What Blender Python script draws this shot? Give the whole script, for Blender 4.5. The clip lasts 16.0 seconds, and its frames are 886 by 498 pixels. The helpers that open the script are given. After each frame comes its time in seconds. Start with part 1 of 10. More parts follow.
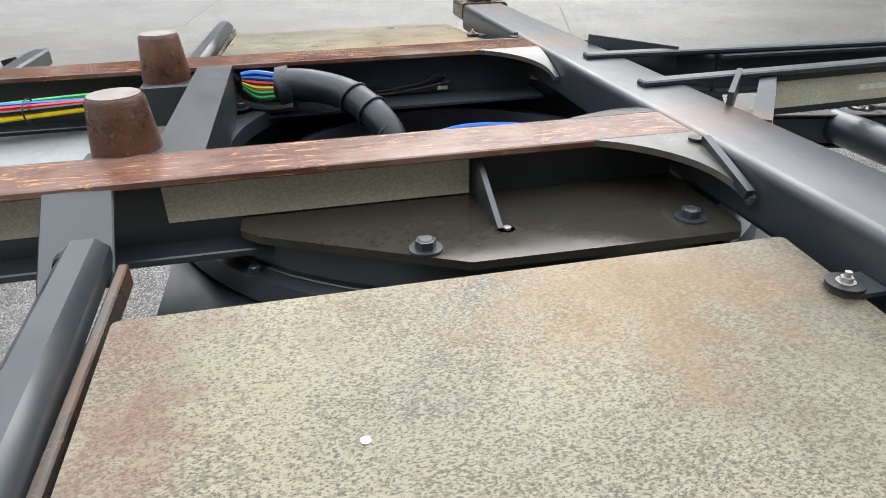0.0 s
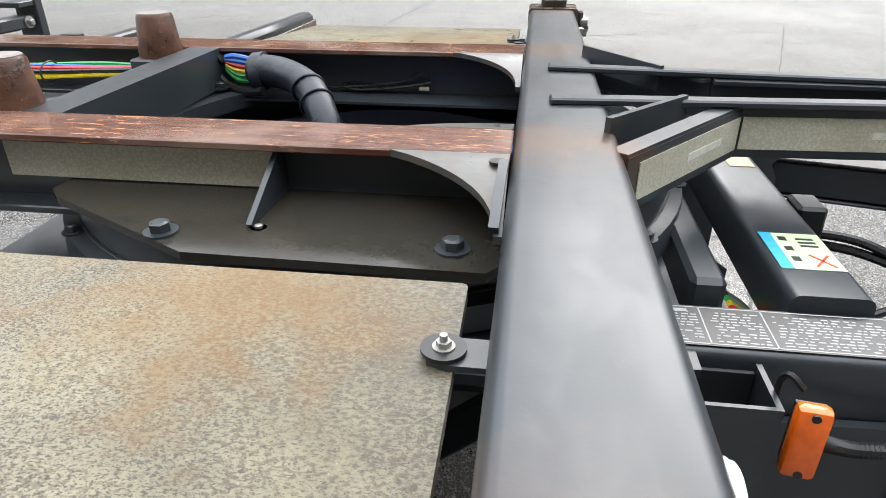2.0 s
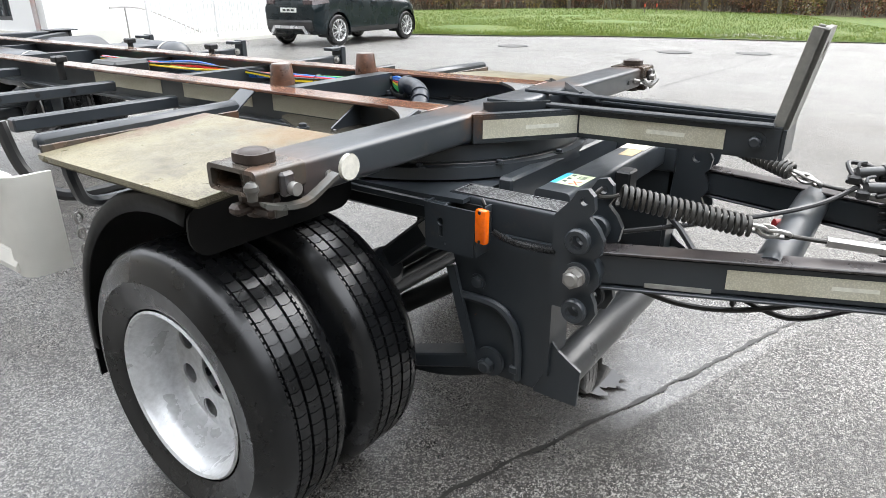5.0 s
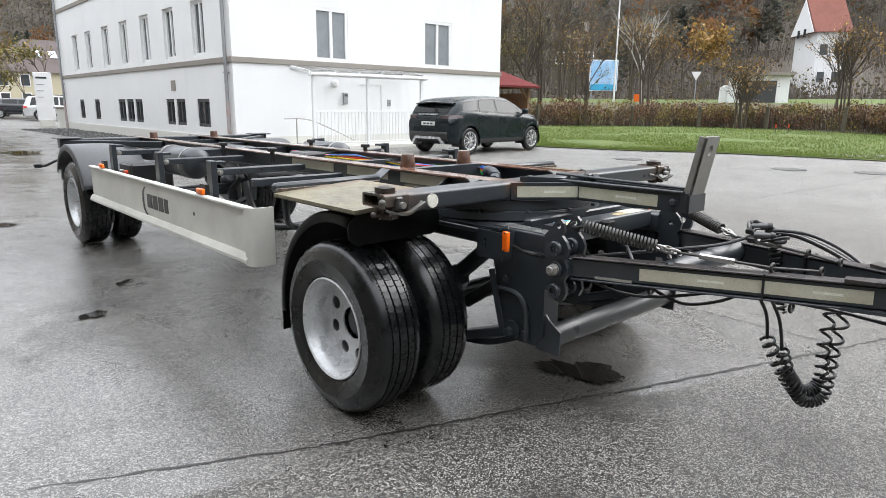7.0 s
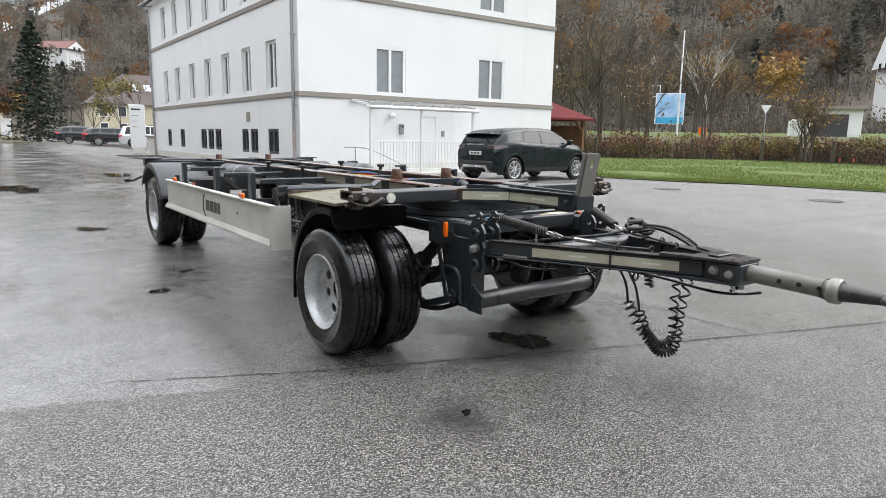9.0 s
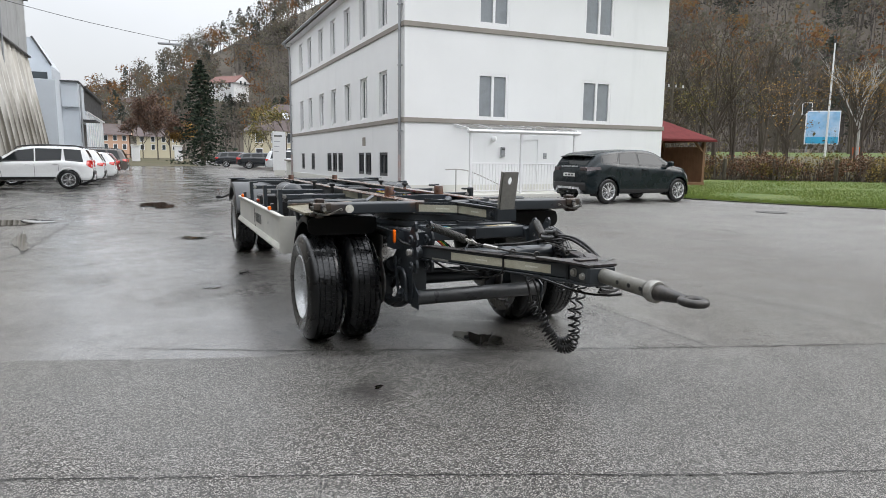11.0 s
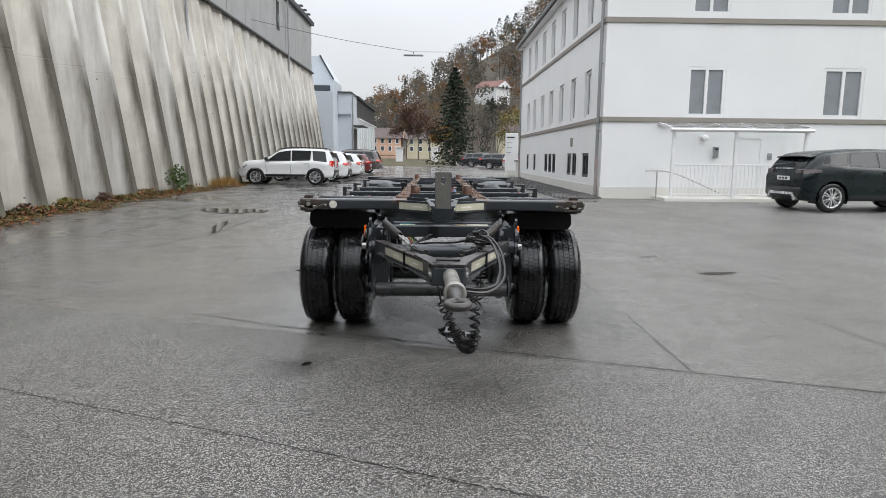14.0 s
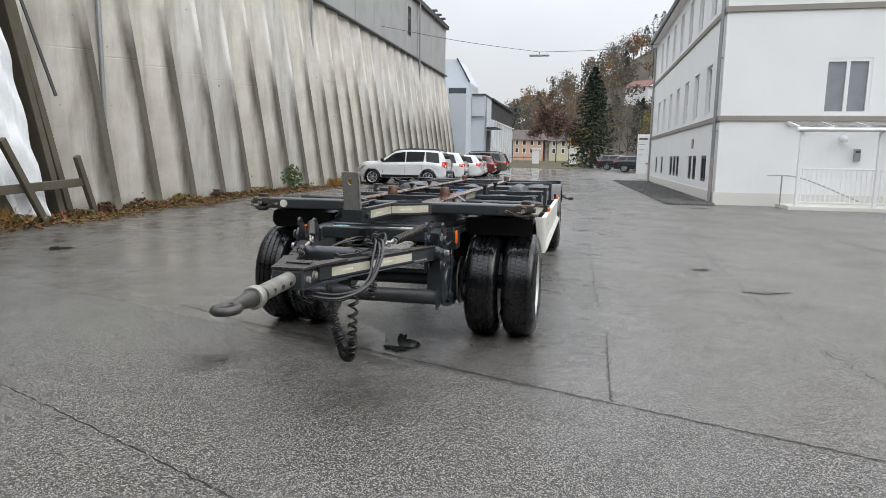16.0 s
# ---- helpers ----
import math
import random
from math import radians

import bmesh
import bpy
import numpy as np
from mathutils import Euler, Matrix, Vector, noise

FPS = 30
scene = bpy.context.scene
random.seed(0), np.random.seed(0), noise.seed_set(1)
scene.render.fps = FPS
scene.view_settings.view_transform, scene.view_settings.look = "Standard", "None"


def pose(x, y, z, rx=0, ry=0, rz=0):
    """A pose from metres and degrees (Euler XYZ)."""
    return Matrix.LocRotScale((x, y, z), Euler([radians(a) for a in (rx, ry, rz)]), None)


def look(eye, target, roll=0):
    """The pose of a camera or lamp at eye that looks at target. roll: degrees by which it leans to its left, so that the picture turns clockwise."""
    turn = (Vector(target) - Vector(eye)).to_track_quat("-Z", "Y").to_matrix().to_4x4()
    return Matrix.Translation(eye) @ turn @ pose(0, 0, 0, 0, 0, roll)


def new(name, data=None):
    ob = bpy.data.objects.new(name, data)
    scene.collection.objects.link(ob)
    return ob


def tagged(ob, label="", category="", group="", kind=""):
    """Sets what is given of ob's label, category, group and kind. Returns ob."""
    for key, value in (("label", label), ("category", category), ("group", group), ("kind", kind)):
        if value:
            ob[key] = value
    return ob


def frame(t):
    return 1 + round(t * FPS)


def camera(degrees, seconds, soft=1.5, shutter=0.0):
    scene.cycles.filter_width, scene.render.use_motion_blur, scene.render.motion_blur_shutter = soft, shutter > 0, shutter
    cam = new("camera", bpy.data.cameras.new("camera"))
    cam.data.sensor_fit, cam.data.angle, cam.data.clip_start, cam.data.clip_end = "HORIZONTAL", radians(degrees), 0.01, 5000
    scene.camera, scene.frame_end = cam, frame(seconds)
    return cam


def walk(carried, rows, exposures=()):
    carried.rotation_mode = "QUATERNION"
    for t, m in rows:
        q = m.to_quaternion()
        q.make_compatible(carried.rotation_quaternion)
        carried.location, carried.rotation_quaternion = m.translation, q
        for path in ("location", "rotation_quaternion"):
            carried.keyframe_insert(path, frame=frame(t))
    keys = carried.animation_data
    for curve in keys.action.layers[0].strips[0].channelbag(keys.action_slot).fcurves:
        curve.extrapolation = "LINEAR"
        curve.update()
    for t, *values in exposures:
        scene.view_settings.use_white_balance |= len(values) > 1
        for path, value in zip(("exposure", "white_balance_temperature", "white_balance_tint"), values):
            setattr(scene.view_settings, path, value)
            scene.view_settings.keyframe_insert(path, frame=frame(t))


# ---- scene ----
cam = camera(69.6, 16.0, soft=0.8)
PATH = [
    (0, (-1.236, 0.655, 1.455), (0.485, 0.289, 0.503), -1.0),
    (0.5, (-1.189, 0.502, 1.458), (0.557, 0.252, 0.515), -0.5),
    (1, (-1.142, 0.327, 1.435), (0.622, 0.278, 0.494), -0.4),
    (1.5, (-1.144, 0.186, 1.426), (0.622, 0.293, 0.493), -0.3),
    (2, (-1.202, 0.062, 1.422), (0.554, 0.305, 0.495), -0.2),
    (2.5, (-1.204, -0.104, 1.431), (0.537, 0.211, 0.499), 0.1),
    (3, (-1.164, -0.315, 1.411), (0.544, 0.154, 0.483), 0.1),
    (3.5, (-1.317, -0.491, 1.425), (0.335, 0.156, 0.501), 0.0),
    (4, (-1.531, -0.681, 1.459), (0.059, 0.162, 0.586), 0.0),
    (4.2, (-1.61, -0.759, 1.472), (-0.048, 0.144, 0.609), -0.1),
    (6.3, (-2.563, -1.83, 1.515), (-1.171, -0.499, 0.978), 0.5),
    (6.5, (-2.628, -1.943, 1.532), (-1.258, -0.576, 1.025), 0.4),
    (7, (-2.817, -2.232, 1.522), (-1.502, -0.79, 1.084), 0.5),
    (7.5, (-2.99, -2.556, 1.529), (-1.691, -1.081, 1.158), 0.6),
    (8, (-3.072, -2.883, 1.499), (-1.798, -1.381, 1.148), 0.6),
    (8.5, (-3.115, -3.208, 1.492), (-1.891, -1.664, 1.149), 0.6),
    (8.7, (-3.092, -3.33, 1.483), (-1.892, -1.767, 1.139), 0.8),
    (10.8, (-2.337, -4.688, 1.519), (-1.473, -2.908, 1.224), 0.3),
    (11, (-2.225, -4.778, 1.489), (-1.421, -2.969, 1.207), 0.6),
    (11.5, (-1.952, -5.007, 1.481), (-1.256, -3.154, 1.2), 0.7),
    (12, (-1.638, -5.192, 1.503), (-1.027, -3.309, 1.221), 0.7),
    (12.5, (-1.245, -5.277, 1.499), (-0.734, -3.365, 1.213), 0.8),
    (13, (-0.891, -5.421, 1.496), (-0.529, -3.474, 1.213), 0.8),
    (13.5, (-0.499, -5.483, 1.502), (-0.338, -3.51, 1.217), 0.7),
    (14, (-0.071, -5.446, 1.51), (-0.039, -3.467, 1.222), 0.6),
    (14.5, (0.346, -5.419, 1.509), (0.222, -3.443, 1.223), 0.7),
    (15, (0.748, -5.283, 1.492), (0.526, -3.317, 1.203), 0.7),
    (15.5, (1.145, -5.173, 1.49), (0.844, -3.217, 1.203), 0.8),
    (16, (1.556, -5.056, 1.516), (1.137, -3.121, 1.228), 0.9),
]
walk(cam, [(t, look(eye, target, roll)) for t, eye, target, roll in PATH],
     [(0, 0.52), (2, 0.7), (3, 0.95), (4.2, 1.1), (6.3, 0.68), (8.7, 0.42), (10.8, 0.12), (16, 0.03)])

SKY, SUN_TURN = 0.14, 108.0


# ---- world, sun, exposure ----
def make_world():
    w = bpy.data.worlds.new("overcast_sky")
    scene.world = w
    w.use_nodes = True
    nt = w.node_tree
    nt.nodes.clear()
    out = nt.nodes.new("ShaderNodeOutputWorld")
    bg = nt.nodes.new("ShaderNodeBackground")
    sky = nt.nodes.new("ShaderNodeTexSky")
    sky.sky_type = "NISHITA"
    sky.sun_disc = False
    sky.sun_elevation, sky.sun_rotation = radians(40), radians(SUN_TURN)
    sky.dust_density, sky.air_density = 4.0, 1.5
    tex = nt.nodes.new("ShaderNodeTexCoord")
    sep = nt.nodes.new("ShaderNodeSeparateXYZ")
    nt.links.new(tex.outputs["Generated"], sep.inputs[0])
    ramp = nt.nodes.new("ShaderNodeValToRGB")
    el = ramp.color_ramp.elements
    el[0].position, el[0].color = 0.0, (5.0, 5.15, 5.35, 1)
    el[1].position, el[1].color = 1.0, (20.3, 21.0, 22.3, 1)
    e = el.new(0.25)
    e.color = (7.35, 7.6, 8.05, 1)
    nt.links.new(sep.outputs["Z"], ramp.inputs[0])
    cloud = nt.nodes.new("ShaderNodeTexNoise")
    cloud.inputs["Scale"].default_value, cloud.inputs["Detail"].default_value = 1.8, 5
    nt.links.new(tex.outputs["Generated"], cloud.inputs["Vector"])
    cr = nt.nodes.new("ShaderNodeMapRange")
    cr.inputs["From Min"].default_value, cr.inputs["From Max"].default_value = 0.3, 0.7
    cr.inputs["To Min"].default_value, cr.inputs["To Max"].default_value = 0.86, 1.08
    nt.links.new(cloud.outputs["Fac"], cr.inputs["Value"])
    # the cloud is brighter on the side of the hidden sun
    glow = nt.nodes.new("ShaderNodeVectorMath")
    glow.operation = "DOT_PRODUCT"
    glow.inputs[1].default_value = (math.sin(radians(SUN_TURN)), math.cos(radians(SUN_TURN)), 0.25)
    nt.links.new(tex.outputs["Generated"], glow.inputs[0])
    gr = nt.nodes.new("ShaderNodeMapRange")
    gr.inputs["From Min"].default_value, gr.inputs["From Max"].default_value = -1.0, 1.0
    gr.inputs["To Min"].default_value, gr.inputs["To Max"].default_value = 0.8, 1.26
    nt.links.new(glow.outputs["Value"], gr.inputs["Value"])
    both = nt.nodes.new("ShaderNodeMath")
    both.operation = "MULTIPLY"
    nt.links.new(cr.outputs[0], both.inputs[0])
    nt.links.new(gr.outputs[0], both.inputs[1])
    mul = nt.nodes.new("ShaderNodeVectorMath")
    mul.operation = "SCALE"
    nt.links.new(ramp.outputs["Color"], mul.inputs[0])
    nt.links.new(both.outputs[0], mul.inputs["Scale"])
    mix = nt.nodes.new("ShaderNodeMix")
    mix.data_type = "RGBA"
    mix.inputs["Factor"].default_value = 0.9
    nt.links.new(sky.outputs[0], mix.inputs["A"])
    nt.links.new(mul.outputs[0], mix.inputs["B"])
    nt.links.new(mix.outputs["Result"], bg.inputs["Color"])
    bg.inputs["Strength"].default_value = SKY
    nt.links.new(bg.outputs[0], out.inputs[0])


make_world()
sun_data = bpy.data.lights.new("sun", "SUN")
sun_data.energy, sun_data.angle, sun_data.color = 0.95, radians(40), (1.0, 0.985, 0.965)
sun = new("sun", sun_data)
sun.matrix_world = pose(0, 0, 40, 50, 0, 180 - SUN_TURN)


# ---- materials ----
class Mat:
    """A node material being built round one Principled shader."""

    def __init__(self, name, rough=0.5, metal=0.0, coord="Object"):
        self.m = bpy.data.materials.new(name)
        self.m.use_nodes = True
        self.nt = self.m.node_tree
        self.b = self.nt.nodes["Principled BSDF"]
        self.b.inputs["Roughness"].default_value = rough
        self.b.inputs["Metallic"].default_value = metal
        tc = self.nt.nodes.new("ShaderNodeTexCoord")
        self.vec = tc.outputs["Object"]
        if coord == "World":
            self.vec = self.nt.nodes.new("ShaderNodeNewGeometry").outputs["Position"]

    def scaled(self, s):
        n = self.nt.nodes.new("ShaderNodeMapping")
        n.inputs["Scale"].default_value = s
        self.nt.links.new(self.vec, n.inputs["Vector"])
        return n.outputs[0]

    def noise(self, scale, detail=4, rough=0.55, vec=None, distort=0.0):
        n = self.nt.nodes.new("ShaderNodeTexNoise")
        n.inputs["Scale"].default_value, n.inputs["Detail"].default_value = scale, detail
        n.inputs["Roughness"].default_value, n.inputs["Distortion"].default_value = rough, distort
        self.nt.links.new(vec or self.vec, n.inputs["Vector"])
        return n.outputs["Fac"]

    def cells(self, scale, out="Distance", vec=None, feature="F1"):
        n = self.nt.nodes.new("ShaderNodeTexVoronoi")
        n.feature = feature
        n.inputs["Scale"].default_value = scale
        self.nt.links.new(vec or self.vec, n.inputs["Vector"])
        return n.outputs[out]

    def grey(self, col):
        n = self.nt.nodes.new("ShaderNodeSeparateColor")
        self.nt.links.new(col, n.inputs[0])
        return n.outputs[0]

    def span(self, fac, lo, hi, a=0.0, b=1.0):
        n = self.nt.nodes.new("ShaderNodeMapRange")
        for key, v in (("From Min", lo), ("From Max", hi), ("To Min", a), ("To Max", b)):
            n.inputs[key].default_value = v
        self.nt.links.new(fac, n.inputs["Value"])
        return n.outputs[0]

    def math(self, op, a, b):
        n = self.nt.nodes.new("ShaderNodeMath")
        n.operation = op
        for i, v in enumerate((a, b)):
            if isinstance(v, (int, float)):
                n.inputs[i].default_value = v
            else:
                self.nt.links.new(v, n.inputs[i])
        return n.outputs[0]

    def mix(self, fac, a, b):
        n = self.nt.nodes.new("ShaderNodeMix")
        n.data_type = "RGBA"
        for key, v in (("Factor", fac), ("A", a), ("B", b)):
            s = [i for i in n.inputs if i.name == key and (i.type == "RGBA" or key == "Factor" and i.type == "VALUE")][0]
            if isinstance(v, tuple):
                s.default_value = (*v, 1)
            elif isinstance(v, (int, float)):
                s.default_value = v
            else:
                self.nt.links.new(v, s)
        return [o for o in n.outputs if o.type == "RGBA"][0]

    def random(self):
        return self.nt.nodes.new("ShaderNodeObjectInfo").outputs["Random"]

    def island(self):
        return self.nt.nodes.new("ShaderNodeNewGeometry").outputs["Random Per Island"]

    def ramp(self, fac, stops):
        n = self.nt.nodes.new("ShaderNodeValToRGB")
        el = n.color_ramp.elements
        while len(el) < len(stops):
            el.new(0.5)
        for e, (p, c) in zip(el, stops):
            e.position, e.color = p, (*c, 1)
        self.nt.links.new(fac, n.inputs[0])
        return n.outputs[0]

    def color(self, v):
        if isinstance(v, tuple):
            self.b.inputs["Base Color"].default_value = (*v, 1)
        else:
            self.nt.links.new(v, self.b.inputs["Base Color"])
        return self

    def rough(self, v):
        self.nt.links.new(v, self.b.inputs["Roughness"])
        return self

    def bump(self, h, strength=0.3, dist=0.01):
        n = self.nt.nodes.new("ShaderNodeBump")
        n.inputs["Strength"].default_value, n.inputs["Distance"].default_value = strength, dist
        self.nt.links.new(h, n.inputs["Height"])
        self.nt.links.new(n.outputs[0], self.b.inputs["Normal"])
        return self

    def put(self, key, v):
        self.b.inputs[key].default_value = v
        return self


def painted(name, c, rough=0.35, dirt=(0.08, 0.07, 0.055), amount=0.35, metal=0.0, scale=3.0, coat=0.0, fine=60.0, bump=0.05, shine=0.5):
    """Paint or plastic with dirt in two sizes."""
    m = Mat(name, rough, metal)
    big, small = m.noise(scale, 5), m.noise(fine, 3)
    tone = m.mix(m.span(small, 0.3, 0.75), tuple(x * 0.82 for x in c), tuple(min(1, x * 1.1) for x in c))
    m.color(m.mix(m.span(big, 0.45, 0.85, 0, amount), tone, dirt))
    m.rough(m.span(big, 0.25, 0.75, max(0.03, rough - 0.12), min(1, rough + 0.15)))
    m.bump(small, bump, 0.002)
    m.put("Coat Weight", coat).put("Coat Roughness", 0.08).put("Specular IOR Level", shine)
    return m.m


def wet_steel_paint():
    m = Mat("dark_grey_wet_paint", 0.3)
    big, film, small, drop = m.noise(2.2, 5), m.noise(11, 7, 0.68, m.scaled((0.7, 1.5, 1)), 0.4), m.noise(150, 2), m.cells(170)
    c = m.mix(m.span(big, 0.3, 0.75), (0.021, 0.0255, 0.030), (0.036, 0.042, 0.048))
    c = m.mix(m.span(m.noise(14, 6, 0.7), 0.62, 0.74, 0, 0.5), c, (0.062, 0.056, 0.046))
    c = m.mix(m.span(m.noise(34, 4, 0.7), 0.71, 0.76, 0, 0.8), c, (0.12, 0.05, 0.025))
    # rust bleeding from the joints of beam, rails and lock housings
    for x, y, r0, r1, k in ((-0.345, 0.03, 0.03, 0.13, 0.8), (0.345, 0.03, 0.03, 0.13, 0.8), (-1.06, 0.0, 0.02, 0.17, 0.6), (1.06, 0.0, 0.02, 0.17, 0.6), (-0.37, -0.07, 0.01, 0.07, 0.8)):
        dn = m.nt.nodes.new("ShaderNodeVectorMath")
        dn.operation = "DISTANCE"
        m.nt.links.new(m.vec, dn.inputs[0])
        dn.inputs[1].default_value = (x, y, 1.145)
        edge = m.math("ADD", dn.outputs["Value"], m.span(m.noise(24, 6, 0.7), 0.2, 0.8, -0.06, 0.06))
        c = m.mix(m.span(edge, r1, r0, 0, k), c, (0.085, 0.046, 0.028))
    m.color(c)
    m.rough(m.span(film, 0.40, 0.60, 0.37, 0.30))
    m.nt.links.new(m.span(film, 0.38, 0.6, 0.10, 0.20), m.b.inputs["Coat Weight"])
    m.put("Coat Roughness", 0.22)
    m.bump(m.math("ADD", m.span(drop, 0.0, 0.3, 0.35, 0.0), small), 0.05, 0.0015)
    return m.m


def rusty_primer():
    """Worn top of the rails: wet red-brown with ochre scratches along the rail."""
    m = Mat("worn_rusty_paint", 0.22)
    long = m.scaled((1, 0.09, 1))
    a, b, wear = m.noise(60, 5, 0.6, long), m.noise(4, 4), m.noise(110, 6, 0.75, m.scaled((1, 0.16, 1)), 0.6)
    c = m.mix(m.span(a, 0.3, 0.7), (0.07, 0.026, 0.017), (0.165, 0.072, 0.046))
    c = m.mix(m.span(b, 0.45, 0.7, 0, 0.75), c, (0.27, 0.185, 0.145))
    c = m.mix(m.math("MULTIPLY", m.span(wear, 0.56, 0.61), m.span(m.noise(9, 3), 0.45, 0.55)), c, (0.55, 0.28, 0.13))
    c = m.mix(m.span(m.noise(45, 5, 0.7), 0.66, 0.72, 0, 0.8), c, (0.025, 0.012, 0.01))
    # worn to pale grey-brown towards the rear
    sep = m.nt.nodes.new("ShaderNodeSeparateXYZ")
    m.nt.links.new(m.vec, sep.inputs[0])
    c = m.mix(m.math("MULTIPLY", m.span(sep.outputs["Y"], 1.0, 2.4, 0, 0.9), m.span(m.noise(7, 5, 0.65), 0.36, 0.6)), c, (0.27, 0.235, 0.20))
    c = m.mix(m.math("MULTIPLY", m.span(sep.outputs["Y"], 1.0, 2.4), m.span(m.noise(16, 5, 0.7), 0.56, 0.64, 0, 0.8)), c, (0.035, 0.027, 0.022))
    m.color(c)
    m.rough(m.span(b, 0.3, 0.7, 0.05, 0.2))
    m.bump(wear, 0.2, 0.002)
    return m.m


def rust(name="brown_rust", rough=0.55):
    m = Mat(name, rough)
    a, b = m.noise(18, 6, 0.65), m.noise(90, 4, 0.7)
    c = m.mix(m.span(a, 0.32, 0.68), (0.035, 0.018, 0.012), (0.13, 0.055, 0.03))
    c = m.mix(m.span(b, 0.58, 0.72, 0, 0.7), c, (0.24, 0.12, 0.06))
    m.color(c)
    m.rough(m.span(a, 0.3, 0.7, rough - 0.25, rough + 0.15))
    m.bump(b, 0.45, 0.003)
    return m.m


def plywood():
    """Coated plywood: cream worn away to dense dark flecks, brown and orange water stains, round grey spots."""
    m = Mat("weathered_plywood", 0.4)
    grainv = m.scaled((1.0, 0.55, 1))
    broad, mid = m.noise(3.1, 5, 0.6), m.noise(11, 5, 0.65)
    fleck, fine = m.noise(300, 5, 0.68, grainv), m.noise(480, 3, 0.7, grainv)
    c = m.mix(m.span(mid, 0.3, 0.7), (0.215, 0.192, 0.115), (0.29, 0.264, 0.178))
    c = m.mix(m.span(broad, 0.42, 0.68, 0, 0.55), c, (0.175, 0.162, 0.13))
    dense = m.math("ADD", fleck, m.span(mid, 0.3, 0.7, -0.05, 0.06))
    c = m.mix(m.span(dense, 0.50, 0.58, 0, 0.7), c, (0.105, 0.088, 0.056))
    c = m.mix(m.span(m.math("ADD", fine, m.span(broad, 0.3, 0.7, -0.06, 0.05)), 0.53, 0.6, 0, 0.85), c, (0.05, 0.042, 0.034))
    c = m.mix(m.span(m.noise(2.3, 4, 0.6), 0.6, 0.75, 0, 0.3), c, (0.17, 0.10, 0.03))
    c = m.mix(m.math("MULTIPLY", m.span(m.noise(3.9, 4), 0.55, 0.66, 0, 0.75), m.span(m.noise(26, 5, 0.7, grainv), 0.36, 0.6, 0.3, 1)), c, (0.075, 0.064, 0.055))
    c = m.mix(m.span(m.cells(8.5), 0.085, 0.12, 0.8, 0.0), c, (0.085, 0.07, 0.058))
    # long-standing water stains round the clamps and along the inner edge
    for (x, y), r0, r1, k, col in (((-0.74, 0.15), 0.10, 0.34, 0.75, (0.055, 0.046, 0.036)), ((-0.67, 0.34), 0.06, 0.22, 0.6, (0.20, 0.10, 0.022)), ((-0.66, 0.62), 0.02, 0.10, 0.4, (0.12, 0.075, 0.035)), ((0.74, 0.2), 0.1, 0.5, 0.6, (0.18, 0.10, 0.02)), ((-0.72, 0.86), 0.03, 0.12, 0.6, (0.13, 0.06, 0.04)), ((-0.86, 0.865), 0.03, 0.11, 0.6, (0.13, 0.065, 0.045)), ((-1.0, 0.87), 0.03, 0.11, 0.5, (0.13, 0.07, 0.05))):
        dn = m.nt.nodes.new("ShaderNodeVectorMath")
        dn.operation = "DISTANCE"
        m.nt.links.new(m.vec, dn.inputs[0])
        dn.inputs[1].default_value = (x, y, 1.09)
        edge = m.math("ADD", dn.outputs["Value"], m.span(m.noise(13, 5, 0.65), 0.2, 0.8, -0.14, 0.14))
        c = m.mix(m.math("MULTIPLY", m.span(edge, r1, r0, 0, k), m.span(fleck, 0.35, 0.6, 0.55, 1.0)), c, col)
    c = m.mix(m.span(m.noise(240, 2), 0.7, 0.73, 0, 0.55), c, (0.28, 0.265, 0.22))
    m.color(c)
    m.rough(m.span(mid, 0.3, 0.7, 0.24, 0.5))
    m.bump(fleck, 0.15, 0.002)
    m.put("Specular IOR Level", 0.3)
    return m.m


def reflective_tape(name, c):
    m = Mat(name, 0.35)
    hexes, big = m.cells(210), m.noise(6, 5)
    col = m.mix(m.span(hexes, 0.25, 0.6), c, tuple(x * 0.8 for x in c))
    col = m.mix(m.span(big, 0.5, 0.75, 0, 0.6), col, (0.33, 0.29, 0.18))
    col = m.mix(m.span(m.noise(60, 5, 0.7), 0.68, 0.74, 0, 0.8), col, (0.09, 0.08, 0.06))
    m.color(col)
    m.bump(hexes, 0.12, 0.001)
    return m.m


def rubber(name="tyre_rubber", wet=0.24):
    m = Mat(name, wet)
    a, b = m.noise(9, 4), m.noise(140, 3)
    m.color(m.mix(m.span(a, 0.35, 0.75), (0.0035, 0.0038, 0.0044), (0.008, 0.0085, 0.0092)))
    m.rough(m.span(a, 0.3, 0.7, wet - 0.06, wet + 0.14))
    m.bump(b, 0.04, 0.001)
    m.put("Specular IOR Level", 0.4)
    m.nt.links.new(m.span(m.noise(6, 5, 0.65), 0.44, 0.60, 0.04, 0.36), m.b.inputs["Coat Weight"])
    m.put("Coat Roughness", 0.12)
    return m.m


